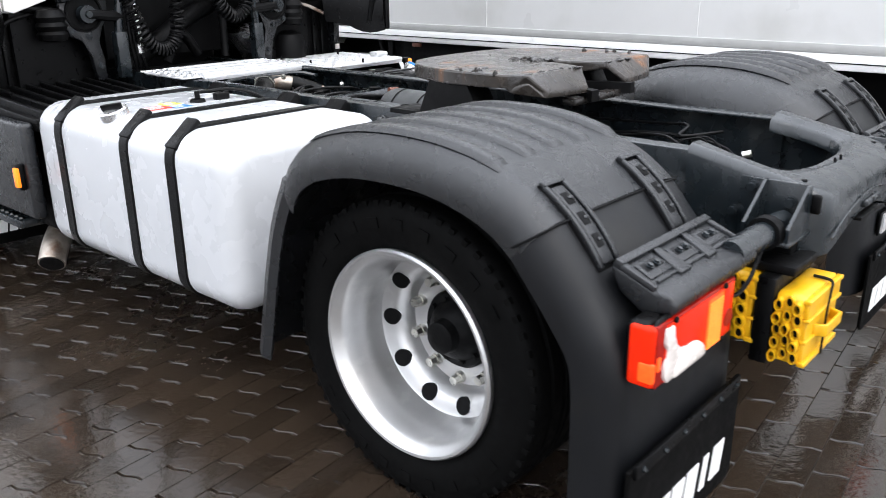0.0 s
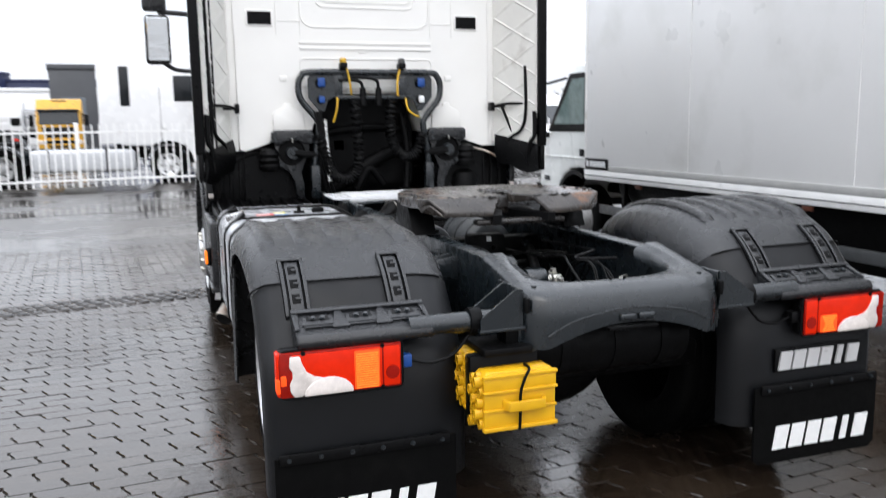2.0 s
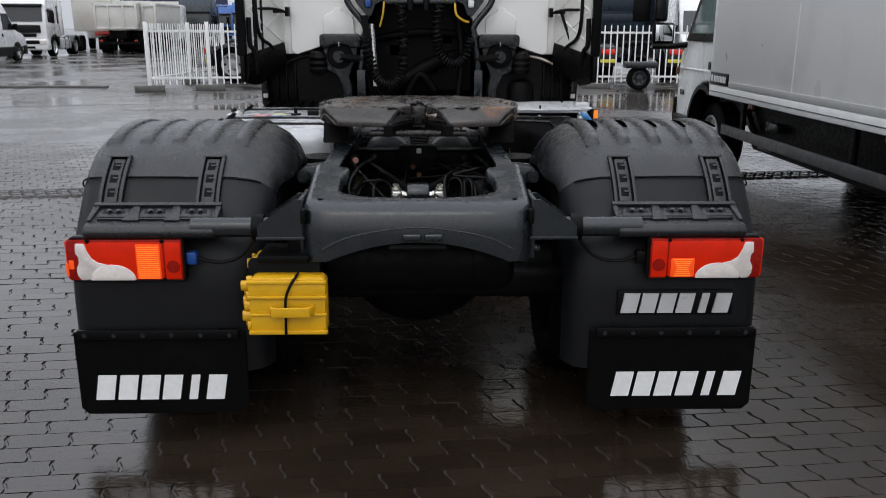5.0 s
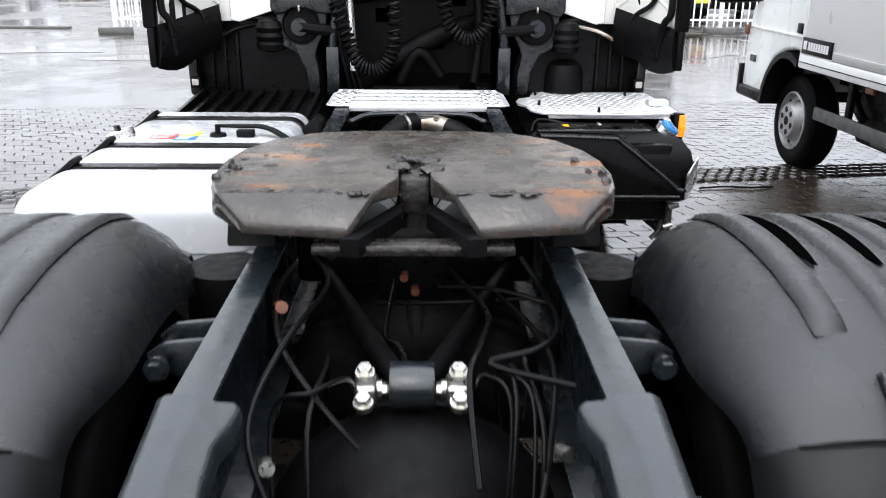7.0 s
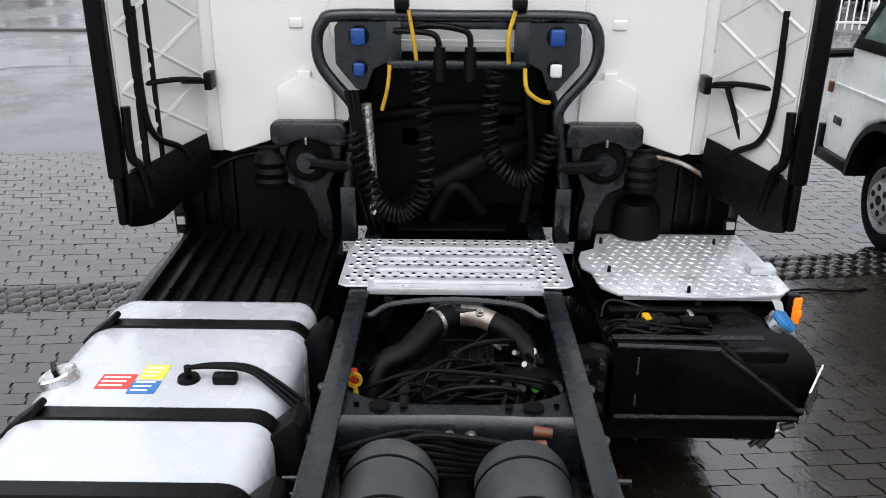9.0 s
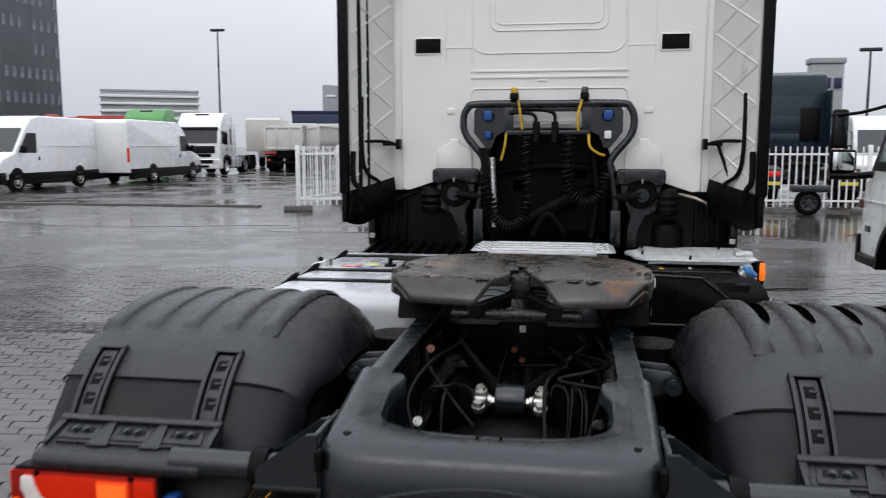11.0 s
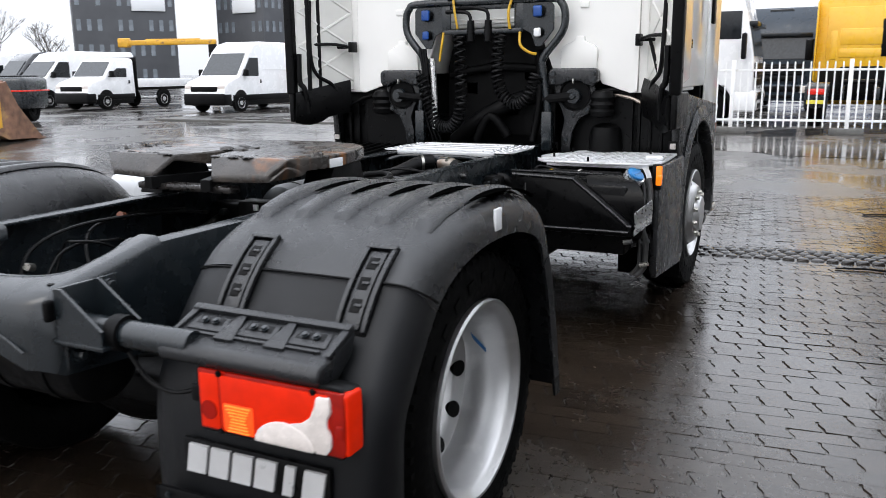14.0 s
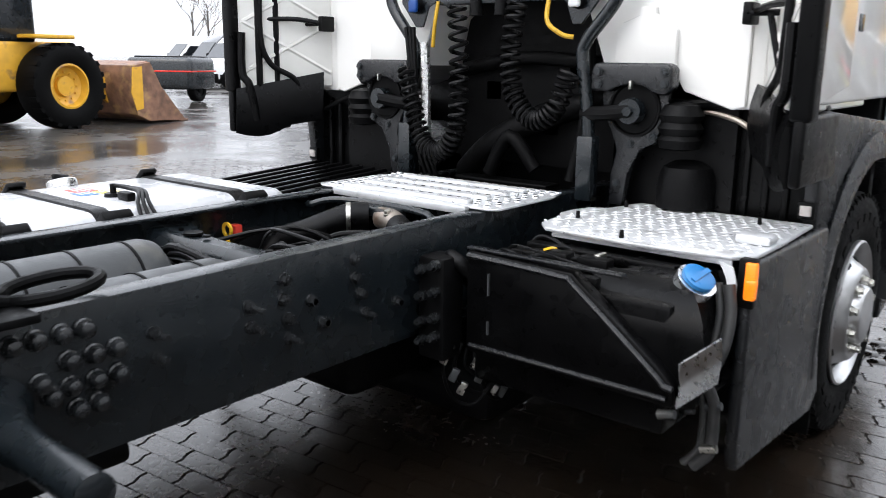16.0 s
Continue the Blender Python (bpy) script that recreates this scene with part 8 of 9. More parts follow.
    # Plain black block below the cab's rear wall.
    part("rear_skirt", bbox(-1.12, 1.12, -0.08, 0.30, 0.55, 1.42, 0.04), BLACKM, v)
    part("rear_window", bbox(0.45, 1.05, -0.035, 0.02, 1.75, roof - 1.1, 0.03), BLACKP, body)
    part("engine_dark", bbox(-0.55, 0.55, -0.2, 0.6, 0.7, 1.5, 0.05), BLACKM, v)
    v.matrix_basis = place
    return v


side_on = lorry(pose(-2.43, 21.85, 0, 0, 0, -90), VANW, "white tractor unit parked side on behind the fence", 4.0, base=4.15, tank=(-2.32, 0.30), door=1.38, sleeper=0.0)
part("marker_plate", bbox(0.82, 1.24, -4.20, -4.10, 0.45, 0.98, 0.02), BLACKP, side_on)
for z in (0.58, 0.82):
    part("reflector", bbox(0.90, 1.245, -4.215, -4.19, z, z + 0.10, 0.004), STICKY, side_on)
lorry(pose(2.35, 24.6, 0, 0, 0, 0), TRUCKY, "yellow tractor unit parked behind the white fence", 3.9, tanks=False)
lorry(pose(6.5, 24.4, 0, 0, 0, 0), TRUCKB, "dark blue tractor unit parked behind the white fence", 3.9, tanks=False)
lorry(pose(-0.2, 31.5, 0, 0, 0, 178), TRUCKB, "dark blue tractor unit behind the yellow one", 3.6)
lorry(pose(-20.7, 42.6, 0, 0, 0, 186), VANW, "white tractor unit with a black grille", 3.5)
lorry(pose(-26.2, 46.5, 0, 0, 0, 186), GREEN, "green tractor unit among parked trucks", 3.9)
lorry(pose(-16.6, 60.9, 0, 0, 0, 182), TRUCKB, "dark tractor unit with roof lamps", 3.7)
lorry(pose(-13.9, 66.2, 0, 0, 0, 182), BLUET, "blue tractor unit in the row of parked trucks", 3.5)
lorry(pose(-16.9, 70.6, 0, 0, 0, 182), BLUET, "blue tractor unit behind the dark one", 3.4)
lorry(pose(-7.0, 52.3, 0, 0, 0, 182), LOADY, "ochre yellow truck behind the parked trucks", 3.3)
lorry(pose(-11.2, 58.6, 0, 0, 0, 2), VANW, "white tractor unit seen from the back", 3.4)


def tipper(place, label, paint=GREYTIP):
    v = thing("tipper_truck", label, "truck")
    outer = [(1.25 * math.copysign(min(1.0, abs(math.cos(a)) ** 0.45), math.cos(a)) if 0 < k < 16 else (1.25 if k == 0 else -1.25), 2.05 - 0.72 * math.sin(a)) for k, a in enumerate([math.pi * k / 16 for k in range(17)])]
    outer = [(1.25, 2.88)] + outer + [(-1.25, 2.88)]
    inner = [(x * 0.95, z + 0.07 * (z < 2.8)) for x, z in reversed(outer)]
    bm = bm_new()
    prism(bm, outer + inner, "y", -6.5, 0.0)
    body = part("tipper_body", bm, paint, v)
    part("top_rail", bbox(-1.31, -1.19, -6.55, 0.05, 2.82, 2.95, 0.02), paint, body)
    part("top_rail", bbox(1.19, 1.31, -6.55, 0.05, 2.82, 2.95, 0.02), paint, body)
    gate = part("tail_gate", bbox(-1.17, 1.17, -6.58, -6.50, 1.42, 2.80, 0.03), paint, body)
    for x in (-1.14, -0.42, 0.42, 1.14):
        part("gate_post", bbox(x - 0.06, x + 0.06, -6.66, -6.57, 1.40, 2.90, 0.02), paint, gate)
    for z in (1.46, 2.76):
        part("gate_bar", bbox(-1.2, 1.2, -6.65, -6.57, z - 0.06, z + 0.06, 0.02), paint, gate)
    part("front_wall", bbox(-1.2, 1.2, 0.0, 0.08, 1.5, 3.2, 0.04), paint, body)
    part("bumper_bar", bbox(-1.15, 1.15, -6.3, -6.2, 0.52, 0.66, 0.02), BLACKM, v)
    for s in (-1, 1):
        part("tail_lamp", bbox(s * 0.98 - 0.09, s * 0.98 + 0.09, -6.36, -6.28, 0.70, 0.80, 0.02), STICKR, v)
        part("mud_flap", bbox(s * 1.0 - 0.25, s * 1.0 + 0.25, -5.72, -5.69, 0.2, 0.95, 0.005), RUBBER, v)
        part("mudguard", bbox(s * 1.0 - 0.25, s * 1.0 + 0.25, -5.7, -2.95, 1.06, 1.12, 0.02), BLACKP, v)
    part("frame_box", bbox(-0.5, 0.5, -6.3, 1.6, 0.85, 1.42, 0.03), BLACKM, v)
    part("cab", bbox(-1.2, 1.2, 0.35, 2.3, 0.75, 3.0, 0.1, 3), VANW, v)
    part("windscreen", bbox(-1.05, 1.05, 2.26, 2.32, 1.7, 2.6, 0.03), GLASS, v)
    for y in (1.2, -3.6, -5.0):
        for s in (-1, 1):
            road_wheel(v, s * 1.0, y, 0.5, 0.4, s, BLACKM)
    v.matrix_basis = place
    return v


tipper(pose(-19.1, 53.4, 0, 0, 0, 10), "pale grey tipper truck seen from behind")
tipper(pose(-17.6, 54.5, 0, 0, 0, 4), "pale grey tipper truck behind parked trucks")
tipper(pose(-13.5, 70.0, 0, 0, 0, 95), "white bulk truck far across the yard", VANW)

# hook-lift truck with a pale container
hk = thing("hooklift_truck", "white truck with a red hook-lift frame and pale container", "truck")
bm = bm_new()
prism(bm, [(-3.0, 1.25), (-3.25, 3.45), (-3.0, 3.55), (2.2, 3.50), (2.2, 1.25)], "x", -1.2, 1.2)
ct = part("container", bevel(bm, 0.06, 2), GREYTIP, hk)
for k in range(5):
    part("container_rib", bbox(-1.26, 1.26, -2.5 + 1.05 * k, -2.38 + 1.05 * k, 1.3, 3.4, 0.02), GREYTIP, ct)
part("hook_arm", bbox(0.95, 1.25, -3.55, -3.30, 0.95, 2.75, 0.04), REDP, hk, "red hook arm")
part("hook_frame", bbox(0.2, 1.1, -4.4, 2.4, 0.98, 1.20, 0.03), REDP, hk)
part("cab", bbox(-1.2, 1.2, 2.5, 4.4, 0.75, 2.9, 0.1, 3), VANW, hk)
part("windscreen", bbox(-1.05, 1.05, 4.36, 4.42, 1.7, 2.6, 0.03), GLASS, hk)
for y in (3.6, -1.6, -3.0):
    for s in (-1, 1):
        road_wheel(hk, s * 1.0, y, 0.5, 0.4, s, BLACKM)
hk.matrix_basis = pose(-22.2, 55.5, 0, 0, 0, 14)

# red and yellow crane booms behind the vans
def boom(place, paint, label, length):
    v = thing("crane_boom", label, "crane")
    part("beam", bbox(-length / 2, length / 2, -0.15, 0.15, 2.78, 3.10, 0.05), paint, v)
    part("head", bbox(-length / 2 - 0.3, -length / 2 + 0.5, -0.2, 0.2, 2.65, 3.25, 0.08), paint, v)
    part("base", bbox(length / 2 - 0.5, length / 2, -0.2, 0.2, -0.62, 2.8, 0.08), BLACKM, v)
    part("ram", bbox(-length / 4, length / 3, -0.08, 0.08, 3.06, 3.18, 0.03), paint, v)
    v.matrix_basis = place


boom(pose(-29.5, 46.0, 0.35, 0, 0, 12), REDP, "red loading crane boom behind the vans", 6.6)
boom(pose(-38.5, 40.0, 0.60, 0, 0, 20), LOADY, "yellow crane boom behind the parked vans", 6.4)


def wheel_loader(place):
    v = thing("wheel_loader", "yellow wheel loader with a rusty bucket", "loader")
    for s in (-1, 1):
        for y in (0.0, -3.0):
            r = 0.86
            bm = bm_new()
            lathe(bm, [(0.45, -0.26), (0.52, -0.31), (0.74, -0.33), (0.83, -0.28), (r, -0.2), (r, 0.2), (0.83, 0.28), (0.74, 0.33), (0.52, 0.31), (0.45, 0.26)], (s * 1.08, y, r), "x", 40, s, closed=True)
            wh = part("wheel", bm, RUBBER, v)
            bm = bm_new()
            lathe(bm, [(0.46, 0.0), (0.46, 0.27), (0.42, 0.28), (0.38, 0.12), (0.22, 0.06), (0.20, 0.14), (0.05, 0.15)], (s * 1.08, y, r), "x", 36, s)
            rim = part("rim", bm, LOADY, wh)
            for k in range(12):
                a = 2 * math.pi * k / 12
                bolt(rim, (s * 1.17, y + 0.29 * math.cos(a), r + 0.29 * math.sin(a)), (s, 0, 0), 0.022, 0.03, LOADY)
            for k in range(22):
                a = 2 * math.pi * k / 22
                bm = bm_new()
                box(bm, s * 1.12, s * 1.38, -0.05, 0.05, -0.05, 0.02)
                bmesh.ops.transform(bm, matrix=Matrix.Translation((0, y + r * 0.985 * math.cos(a), r + r * 0.985 * math.sin(a))) @ Matrix.Rotation(a - math.pi / 2, 4, "X"), verts=bm.verts)
                part("tread_lug", bm, RUBBER, wh, smooth=False)
    part("body", bbox(-0.75, 0.75, -1.2, 0.7, 0.75, 1.75, 0.08, 3), LOADY, v)
    part("engine_hood", bbox(-0.85, 0.85, -4.2, -1.6, 1.0, 2.35, 0.15, 3), LOADY, v)
    part("cab", bbox(-0.75, 0.75, -1.7, -0.2, 1.7, 3.3, 0.1, 3), GLASS, v)
    part("cab_roof", bbox(-0.82, 0.82, -1.8, -0.1, 3.28, 3.42, 0.05), LOADY, v)
    for s in (-1, 1):
        part("fender", bbox(s * 1.08 - 0.3, s * 1.08 + 0.3, -0.7, 0.2, 1.80, 1.88, 0.03), LOADY, v)
        bm = bm_new()
        prism(bm, [(-0.2, 1.7), (0.6, 1.75), (1.7, 0.85), (1.9, 0.45), (1.6, 0.4), (0.5, 1.35), (-0.2, 1.35)], "x", s * 0.50, s * 0.62)
        part("lift_arm", bevel(bm, 0.03, 2), LOADY, v)
        bm = bm_new()
        cyl(bm, (s * 0.3, 0.2, 1.3), (s * 0.3, 1.5, 1.25), 0.07, seg=14)
        part("ram", bm, CHROME, v)
    prof = [(1.55, 1.28), (1.48, 0.75), (1.62, 0.22), (1.95, 0.06), (3.05, 0.02), (3.05, 0.06), (2.0, 0.13), (1.72, 0.30), (1.62, 0.75), (1.66, 1.22), (2.05, 1.34), (2.02, 1.38)]
    bm = bm_new()
    prism(bm, prof, "x", -1.40, 1.40)
    bk = part("bucket", bevel(bm, 0.01, 1), RUST, v, "rust-worn bucket")
    for s in (-1, 1):
        bm = bm_new()
        prism(bm, [(1.50, 0.75), (1.60, 0.20), (1.95, 0.05), (3.05, 0.02), (2.35, 0.80), (2.05, 1.36), (1.55, 1.28)], "x", s * 1.40, s * 1.46)
        part("bucket_side", bevel(bm, 0.008, 1), RUST, bk)
        bm = bm_new()
        prism(bm, [(1.46, 0.70), (1.58, 0.30), (1.78, 0.34), (1.80, 1.26), (1.52, 1.24)], "x", s * 1.46, s * 1.468)
        part("side_paint", bm, LOADY, bk)
    part("cutting_edge", bbox(-1.46, 1.46, 2.85, 3.12, 0.0, 0.05, 0.01), RUST, bk)
    v.matrix_basis = place


wheel_loader(pose(-16.05, 8.25, 0, 0, 0, 12))

tug = thing("yard_tug", "grey counterweight block of a yard machine with a red stripe", "machine")
part("block", bbox(-1.2, 1.2, -0.8, 0.8, 0.42, 1.45, 0.16, 3), CHASSIS, tug)
# Painted stripe in the red lens material, so it glows faintly without a lamp.
part("stripe", bbox(-1.21, 1.21, -0.82, 0.82, 0.98, 1.03, 0.01), RED, tug)
part("deck", bbox(-1.0, 1.0, -0.6, 0.6, 1.45, 1.50, 0.02), PLASTIC, tug)
for s in (-1, 1):
    road_wheel(tug, s * 0.85, 0.1, 0.42, 0.3, s, BLACKM)
tug.matrix_basis = pose(-23.0, 16.2, 0, 0, 0, 25)


# ---- white box truck alongside ----
bt = thing("box_truck", "white refrigerated box truck parked alongside", "truck")
BX0, BX1, BY0, BY1, BZ0, BZ1 = 2.97, 5.50, -2.6, 4.955, 0.875, 3.47
bxb = part("box_body", bbox(BX0 + 0.01, BX1, BY0, BY1, BZ0 + 0.06, BZ1, 0.012, 2), BOXW, bt, "plain white insulated box")
part("top_rail", bbox(BX0, BX0 + 0.05, BY0, BY1 + 0.006, BZ1 - 0.05, BZ1 + 0.012, 0.01, 2), ALU, bxb)
part("corner_rail", bbox(BX0, BX0 + 0.05, BY1 - 0.03, BY1 + 0.012, BZ0, BZ1, 0.01, 2), FENCEW, bxb)
part("skirt_rail", bbox(BX0 - 0.004, BX0 + 0.08, BY0, BY1, BZ0 + 0.0, BZ0 + 0.105, 0.012, 2), FENCEW, bxb)
part("skirt_groove", bbox(BX0 - 0.008, BX0 + 0.02, BY0, BY1 - 0.02, BZ0 + 0.045, BZ0 + 0.052, 0), CHASSIS, bxb, smooth=False)
part("grey_band", bbox(BX0 - 0.001, BX0 + 0.03, BY0, BY1 - 0.52, BZ0 + 0.105, BZ0 + 0.165, 0.003), mat("grey_box_band", (0.38, 0.38, 0.37), 0.45, var=0.06), bxb)
tag = part("maker_label", bbox(BX0 - 0.003, BX0 + 0.02, BY1 - 0.50, BY1 - 0.02, BZ0 + 0.115, BZ0 + 0.235, 0.002), BLACKP, bxb, "black maker's label")
for k in range(8):
    part("label_bar", bbox(BX0 - 0.005, BX0, BY1 - 0.16 - 0.042 * k, BY1 - 0.128 - 0.042 * k, BZ0 + 0.145, BZ0 + 0.205, 0), STICKW, tag, smooth=False)
part("label_mark", bbox(BX0 - 0.005, BX0, BY1 - 0.10, BY1 - 0.045, BZ0 + 0.145, BZ0 + 0.21, 0.006), STICKW, tag)
for k in range(1, 4):
    part("panel_joint", bbox(BX0 + 0.003, BX0 + 0.015, BY1 - 1.9 * k - 0.002, BY1 - 1.9 * k + 0.002, BZ0 + 0.17, BZ1 - 0.05, 0), BOXW, bxb, smooth=False)
for y in (3.9, 1.6, -0.6):
    part("side_marker", bbox(BX0 + 0.02, BX0 + 0.05, y - 0.05, y + 0.05, BZ0 - 0.045, BZ0 - 0.005, 0.006), COPPER, bxb)


def sign_text(words, size, place, material, parent):
    cu = bpy.data.curves.new("text", "FONT")
    cu.body, cu.size, cu.extrude = words, size, 0.0008
    ob = bpy.data.objects.new("text", cu)
    scene.collection.objects.link(ob)
    bpy.context.view_layer.update()
    me = bpy.data.meshes.new_from_object(ob.evaluated_get(bpy.context.evaluated_depsgraph_get()))
    bpy.data.objects.remove(ob)
    o = new("lettering", me)
    me.materials.clear()
    me.materials.append(material)
    o.parent = parent
    o.matrix_basis = place
    return o


sign_text("FRC", 0.155, pose(BX0 - 0.001 + 0.008, BY1 - 0.05, BZ1 - 0.21, 90, 0, -90), BLACKP, bxb)
sign_text("05-2021", 0.075, pose(BX0 + 0.007, BY1 - 0.05, BZ1 - 0.30, 90, 0, -90), BLACKP, bxb)
for s, x in ((-1, 3.75), (1, 4.75)):
    part("frame_rail", bbox(x - 0.05, x + 0.05, BY0 + 0.2, 6.1, 0.64, 0.86, 0.01), BLACKM, bt)
# Plain black blocks added for the shade below the body.
part("under_box", bbox(3.30, 5.1, 0.4, 4.6, 0.36, 0.86, 0.06), BLACKM, bt)
part("under_box", bbox(3.45, 5.1, -2.3, 0.3, 0.50, 0.86, 0.06), BLACKM, bt)
part("side_guard", bbox(3.06, 3.09, 0.2, 4.78, 0.50, 0.60, 0.012, 2), BOOT, bt)
part("side_guard_stay", bbox(3.09, 3.13, 4.30, 4.36, 0.50, 0.88, 0.008), BLACKM, bt)
part("side_guard_stay", bbox(3.09, 3.13, 2.20, 2.26, 0.50, 0.88, 0.008), BLACKM, bt)
part("air_drier", bbox(3.20, 3.32, 3.78, 4.02, 0.62, 0.70, 0.012, 2), CHASSIS, bt)
part("valve_tray", bbox(3.20, 3.34, 3.85, 4.15, 0.43, 0.47, 0.006), BOOT, bt)
bm = bm_new()
tube(bm, [(3.25, 4.62, 0.88), (3.24, 4.56, 0.74), (3.24, 4.44, 0.62), (3.26, 4.38, 0.56)], 0.035, 12)
part("intake_pipe", bm, BLACKP, bt)
part("rear_guard", bbox(3.05, 3.5, -1.75, -0.55, 0.83, 0.87, 0.02), PLASTIC, bt)
for s, x in ((-1, 3.22), (1, 5.05)):
    steer_wheel(bt, x + s * -0.05, 5.33, 0.385, 0.24, s)
    road_wheel(bt, x + s * -0.05, -1.15, 0.41, 0.45, s, BLACKM)
CABP = mat("pale_cab_paint", (0.80, 0.82, 0.80), 0.3, var=0.03, scale=2, bump=0, coat=0.5)
bm = bm_new()
prism(bm, [(5.02, 0.98), (5.02, 2.10), (5.10, 2.18), (5.25, 2.18), (5.42, 2.06), (5.98, 1.36), (6.14, 1.28), (6.20, 1.0), (6.20, 0.55), (5.72, 0.55), (5.68, 0.72), (5.55, 0.88), (5.36, 0.96), (5.2, 0.98)], "x", 3.02, 5.18)
tc = part("truck_cab", bevel(bm, 0.04, 3), CABP, bt)
bm = bm_new()
prism(bm, [(5.04, 1.48), (5.04, 2.0), (5.34, 2.0), (5.80, 1.48)], "x", 3.005, 3.03)
part("door_window", bevel(bm, 0.008, 1), mat("pale_cab_glass", (0.14, 0.19, 0.18), 0.08, var=0.15, bump=0), tc)
bm = bm_new()
prism(bm, [(5.02, 1.40), (5.02, 2.06), (5.40, 2.06), (5.95, 1.40)], "x", 3.010, 3.024)
part("window_seal", bm, BLACKP, tc)
part("door_line", bbox(3.008, 3.022, 5.04, 6.12, 1.09, 1.11, 0.003), CABP, tc)
part("door_handle", bbox(3.0, 3.022, 5.05, 5.14, 1.12, 1.20, 0.008), BLACKP, tc)
part("bumper", bbox(3.0, 5.2, 5.72, 6.27, 0.47, 0.58, 0.03, 3), BLACKP, tc)
part("corner_trim", bbox(3.0, 3.06, 6.20, 6.27, 0.48, 0.76, 0.015, 2), BLACKP, tc)
part("indicator", bbox(2.99, 3.03, 6.15, 6.205, 1.02, 1.11, 0.015), COPPER, tc)
part("blank_plate", bbox(3.012, 3.022, 5.92, 6.05, 0.80, 0.86, 0.002), CHASSIS, tc)
part("beacon", bbox(3.15, 3.25, 5.06, 5.14, 2.17, 2.28, 0.03), BLACKP, tc)
rows = []
for i in range(13):
    a = radians(5 + 112 * i / 12)
    rows.append([(3.0, 5.26 + 0.47 * math.cos(a), 0.43 + 0.53 * math.sin(a)), (3.3, 5.26 + 0.47 * math.cos(a), 0.43 + 0.53 * math.sin(a))])
bm = bm_new()
sheet(bm, rows)
part("arch_liner", thick(bm, 0.05), BLACKP, tc)
bm = bm_new()
tube(bm, [(3.05, 5.55, 2.02), (2.85, 5.85, 1.95), (2.66, 6.08, 1.93)], 0.016, 8)
tube(bm, [(3.03, 5.95, 1.36), (2.85, 6.05, 1.34), (2.66, 6.08, 1.34)], 0.035, 8)
tube(bm, [(2.70, 6.08, 1.95), (2.66, 6.08, 1.6), (2.70, 6.08, 1.33)], 0.014, 8)
arm = part("mirror_arm", bm, BLACKP, tc)
part("mirror_housing", bbox(2.66, 2.81, 6.04, 6.12, 1.61, 1.99, 0.03, 3), BLACKP, arm)
part("mirror_housing", bbox(2.65, 2.90, 6.04, 6.12, 1.37, 1.60, 0.03, 3), BLACKP, arm)
part("mirror_glass", bbox(2.675, 2.795, 6.032, 6.045, 1.64, 1.96, 0.006), GLASS, arm)
part("mirror_glass", bbox(2.675, 2.875, 6.032, 6.045, 1.395, 1.575, 0.006), MIRROR, arm)


# ---- white picket fence ----
def fence_run(p0, p1):
    v = thing("fence_panel", "white steel picket fence panel on dark concrete feet", "fence", "yard fence")
    d = math.dist(p0, p1)
    n = max(2, round(d / 0.165))
    a = math.degrees(math.atan2(p1[1] - p0[1], p1[0] - p0[0]))
    for z in (0.30, 1.43):
        part("rail", bbox(0.03, d - 0.03, -0.02, 0.02, z - 0.025, z + 0.025, 0.004), FENCEW, v)
    me = None
    for i in range(1, n):
        x = d * i / n
        if me is None:
            bm = bm_new()
            prism(bm, [(-0.017, 0.14), (0.017, 0.14), (0.017, 1.60), (0.0, 1.625), (-0.017, 1.60)], "y", -0.034, -0.018)
            ob = part("picket", bm, FENCEW, v, smooth=False)
            me = ob.data
        else:
            ob = new("picket", me)
            ob.parent = v
        ob.matrix_basis = pose(x, 0, 0)
    part("post", bbox(-0.045, 0.045, -0.045, 0.045, 0.04, 1.66, 0.006), FENCEW, v)
    part("foot", bbox(-0.36, 0.36, -0.14, 0.14, -0.012, 0.13, 0.02), CONCRETE, v)
    v.matrix_basis = pose(p0[0], p0[1], 0, 0, 0, a)
    return v


LINE = [(-6.75, 17.35), (-5.35, 17.75), (-3.35, 18.1), (-0.35, 18.45), (2.12, 18.55), (4.65, 18.6), (7.15, 18.6), (9.6, 18.6), (12.1, 18.6)]
for a, b in zip(LINE, LINE[1:]):
    fence_run(a, b)
fence_run((-6.5, 20.2), (-6.75, 17.4))
fence_run((-6.2, 23.0), (-6.5, 20.2))

tr = thing("trailer_dolly", "small dark trailer wheel behind the fence", "trailer")
road_wheel(tr, 0.0, 0.0, 0.30, 0.2, -1, CHASSIS)
part("mudguard", bbox(-0.18, 0.18, -0.45, 0.4, 0.55, 0.72, 0.05), CHASSIS, tr)
tr.matrix_basis = pose(5.6, 17.9, 0, 0, 0, 90)

# kerb line across the yard
tagged(part("kerb", bbox(-18.5, -8.2, 18.35, 18.55, -0.012, 0.05, 0.01), CONCRETE), "low dark kerb line across the yard", "kerb", kind="structure")

# stray scraps on the paving
def scrap(x, y, a, l):
    bm = bm_new()
    tube(bm, [(-l / 2, 0, 0.008), (-l / 6, 0.02, 0.012), (l / 5, -0.015, 0.010), (l / 2, 0.01, 0.008)], 0.008, 6)
    o = tagged(part("twig", bm, BLACKM), "thin dark twig on the wet paving", "twig")
    o.matrix_basis = pose(x, y, 0, 0, 0, a)


scrap(2.45, 4.55, 5, 0.6)
scrap(2.6, 7.2, 15, 0.5)


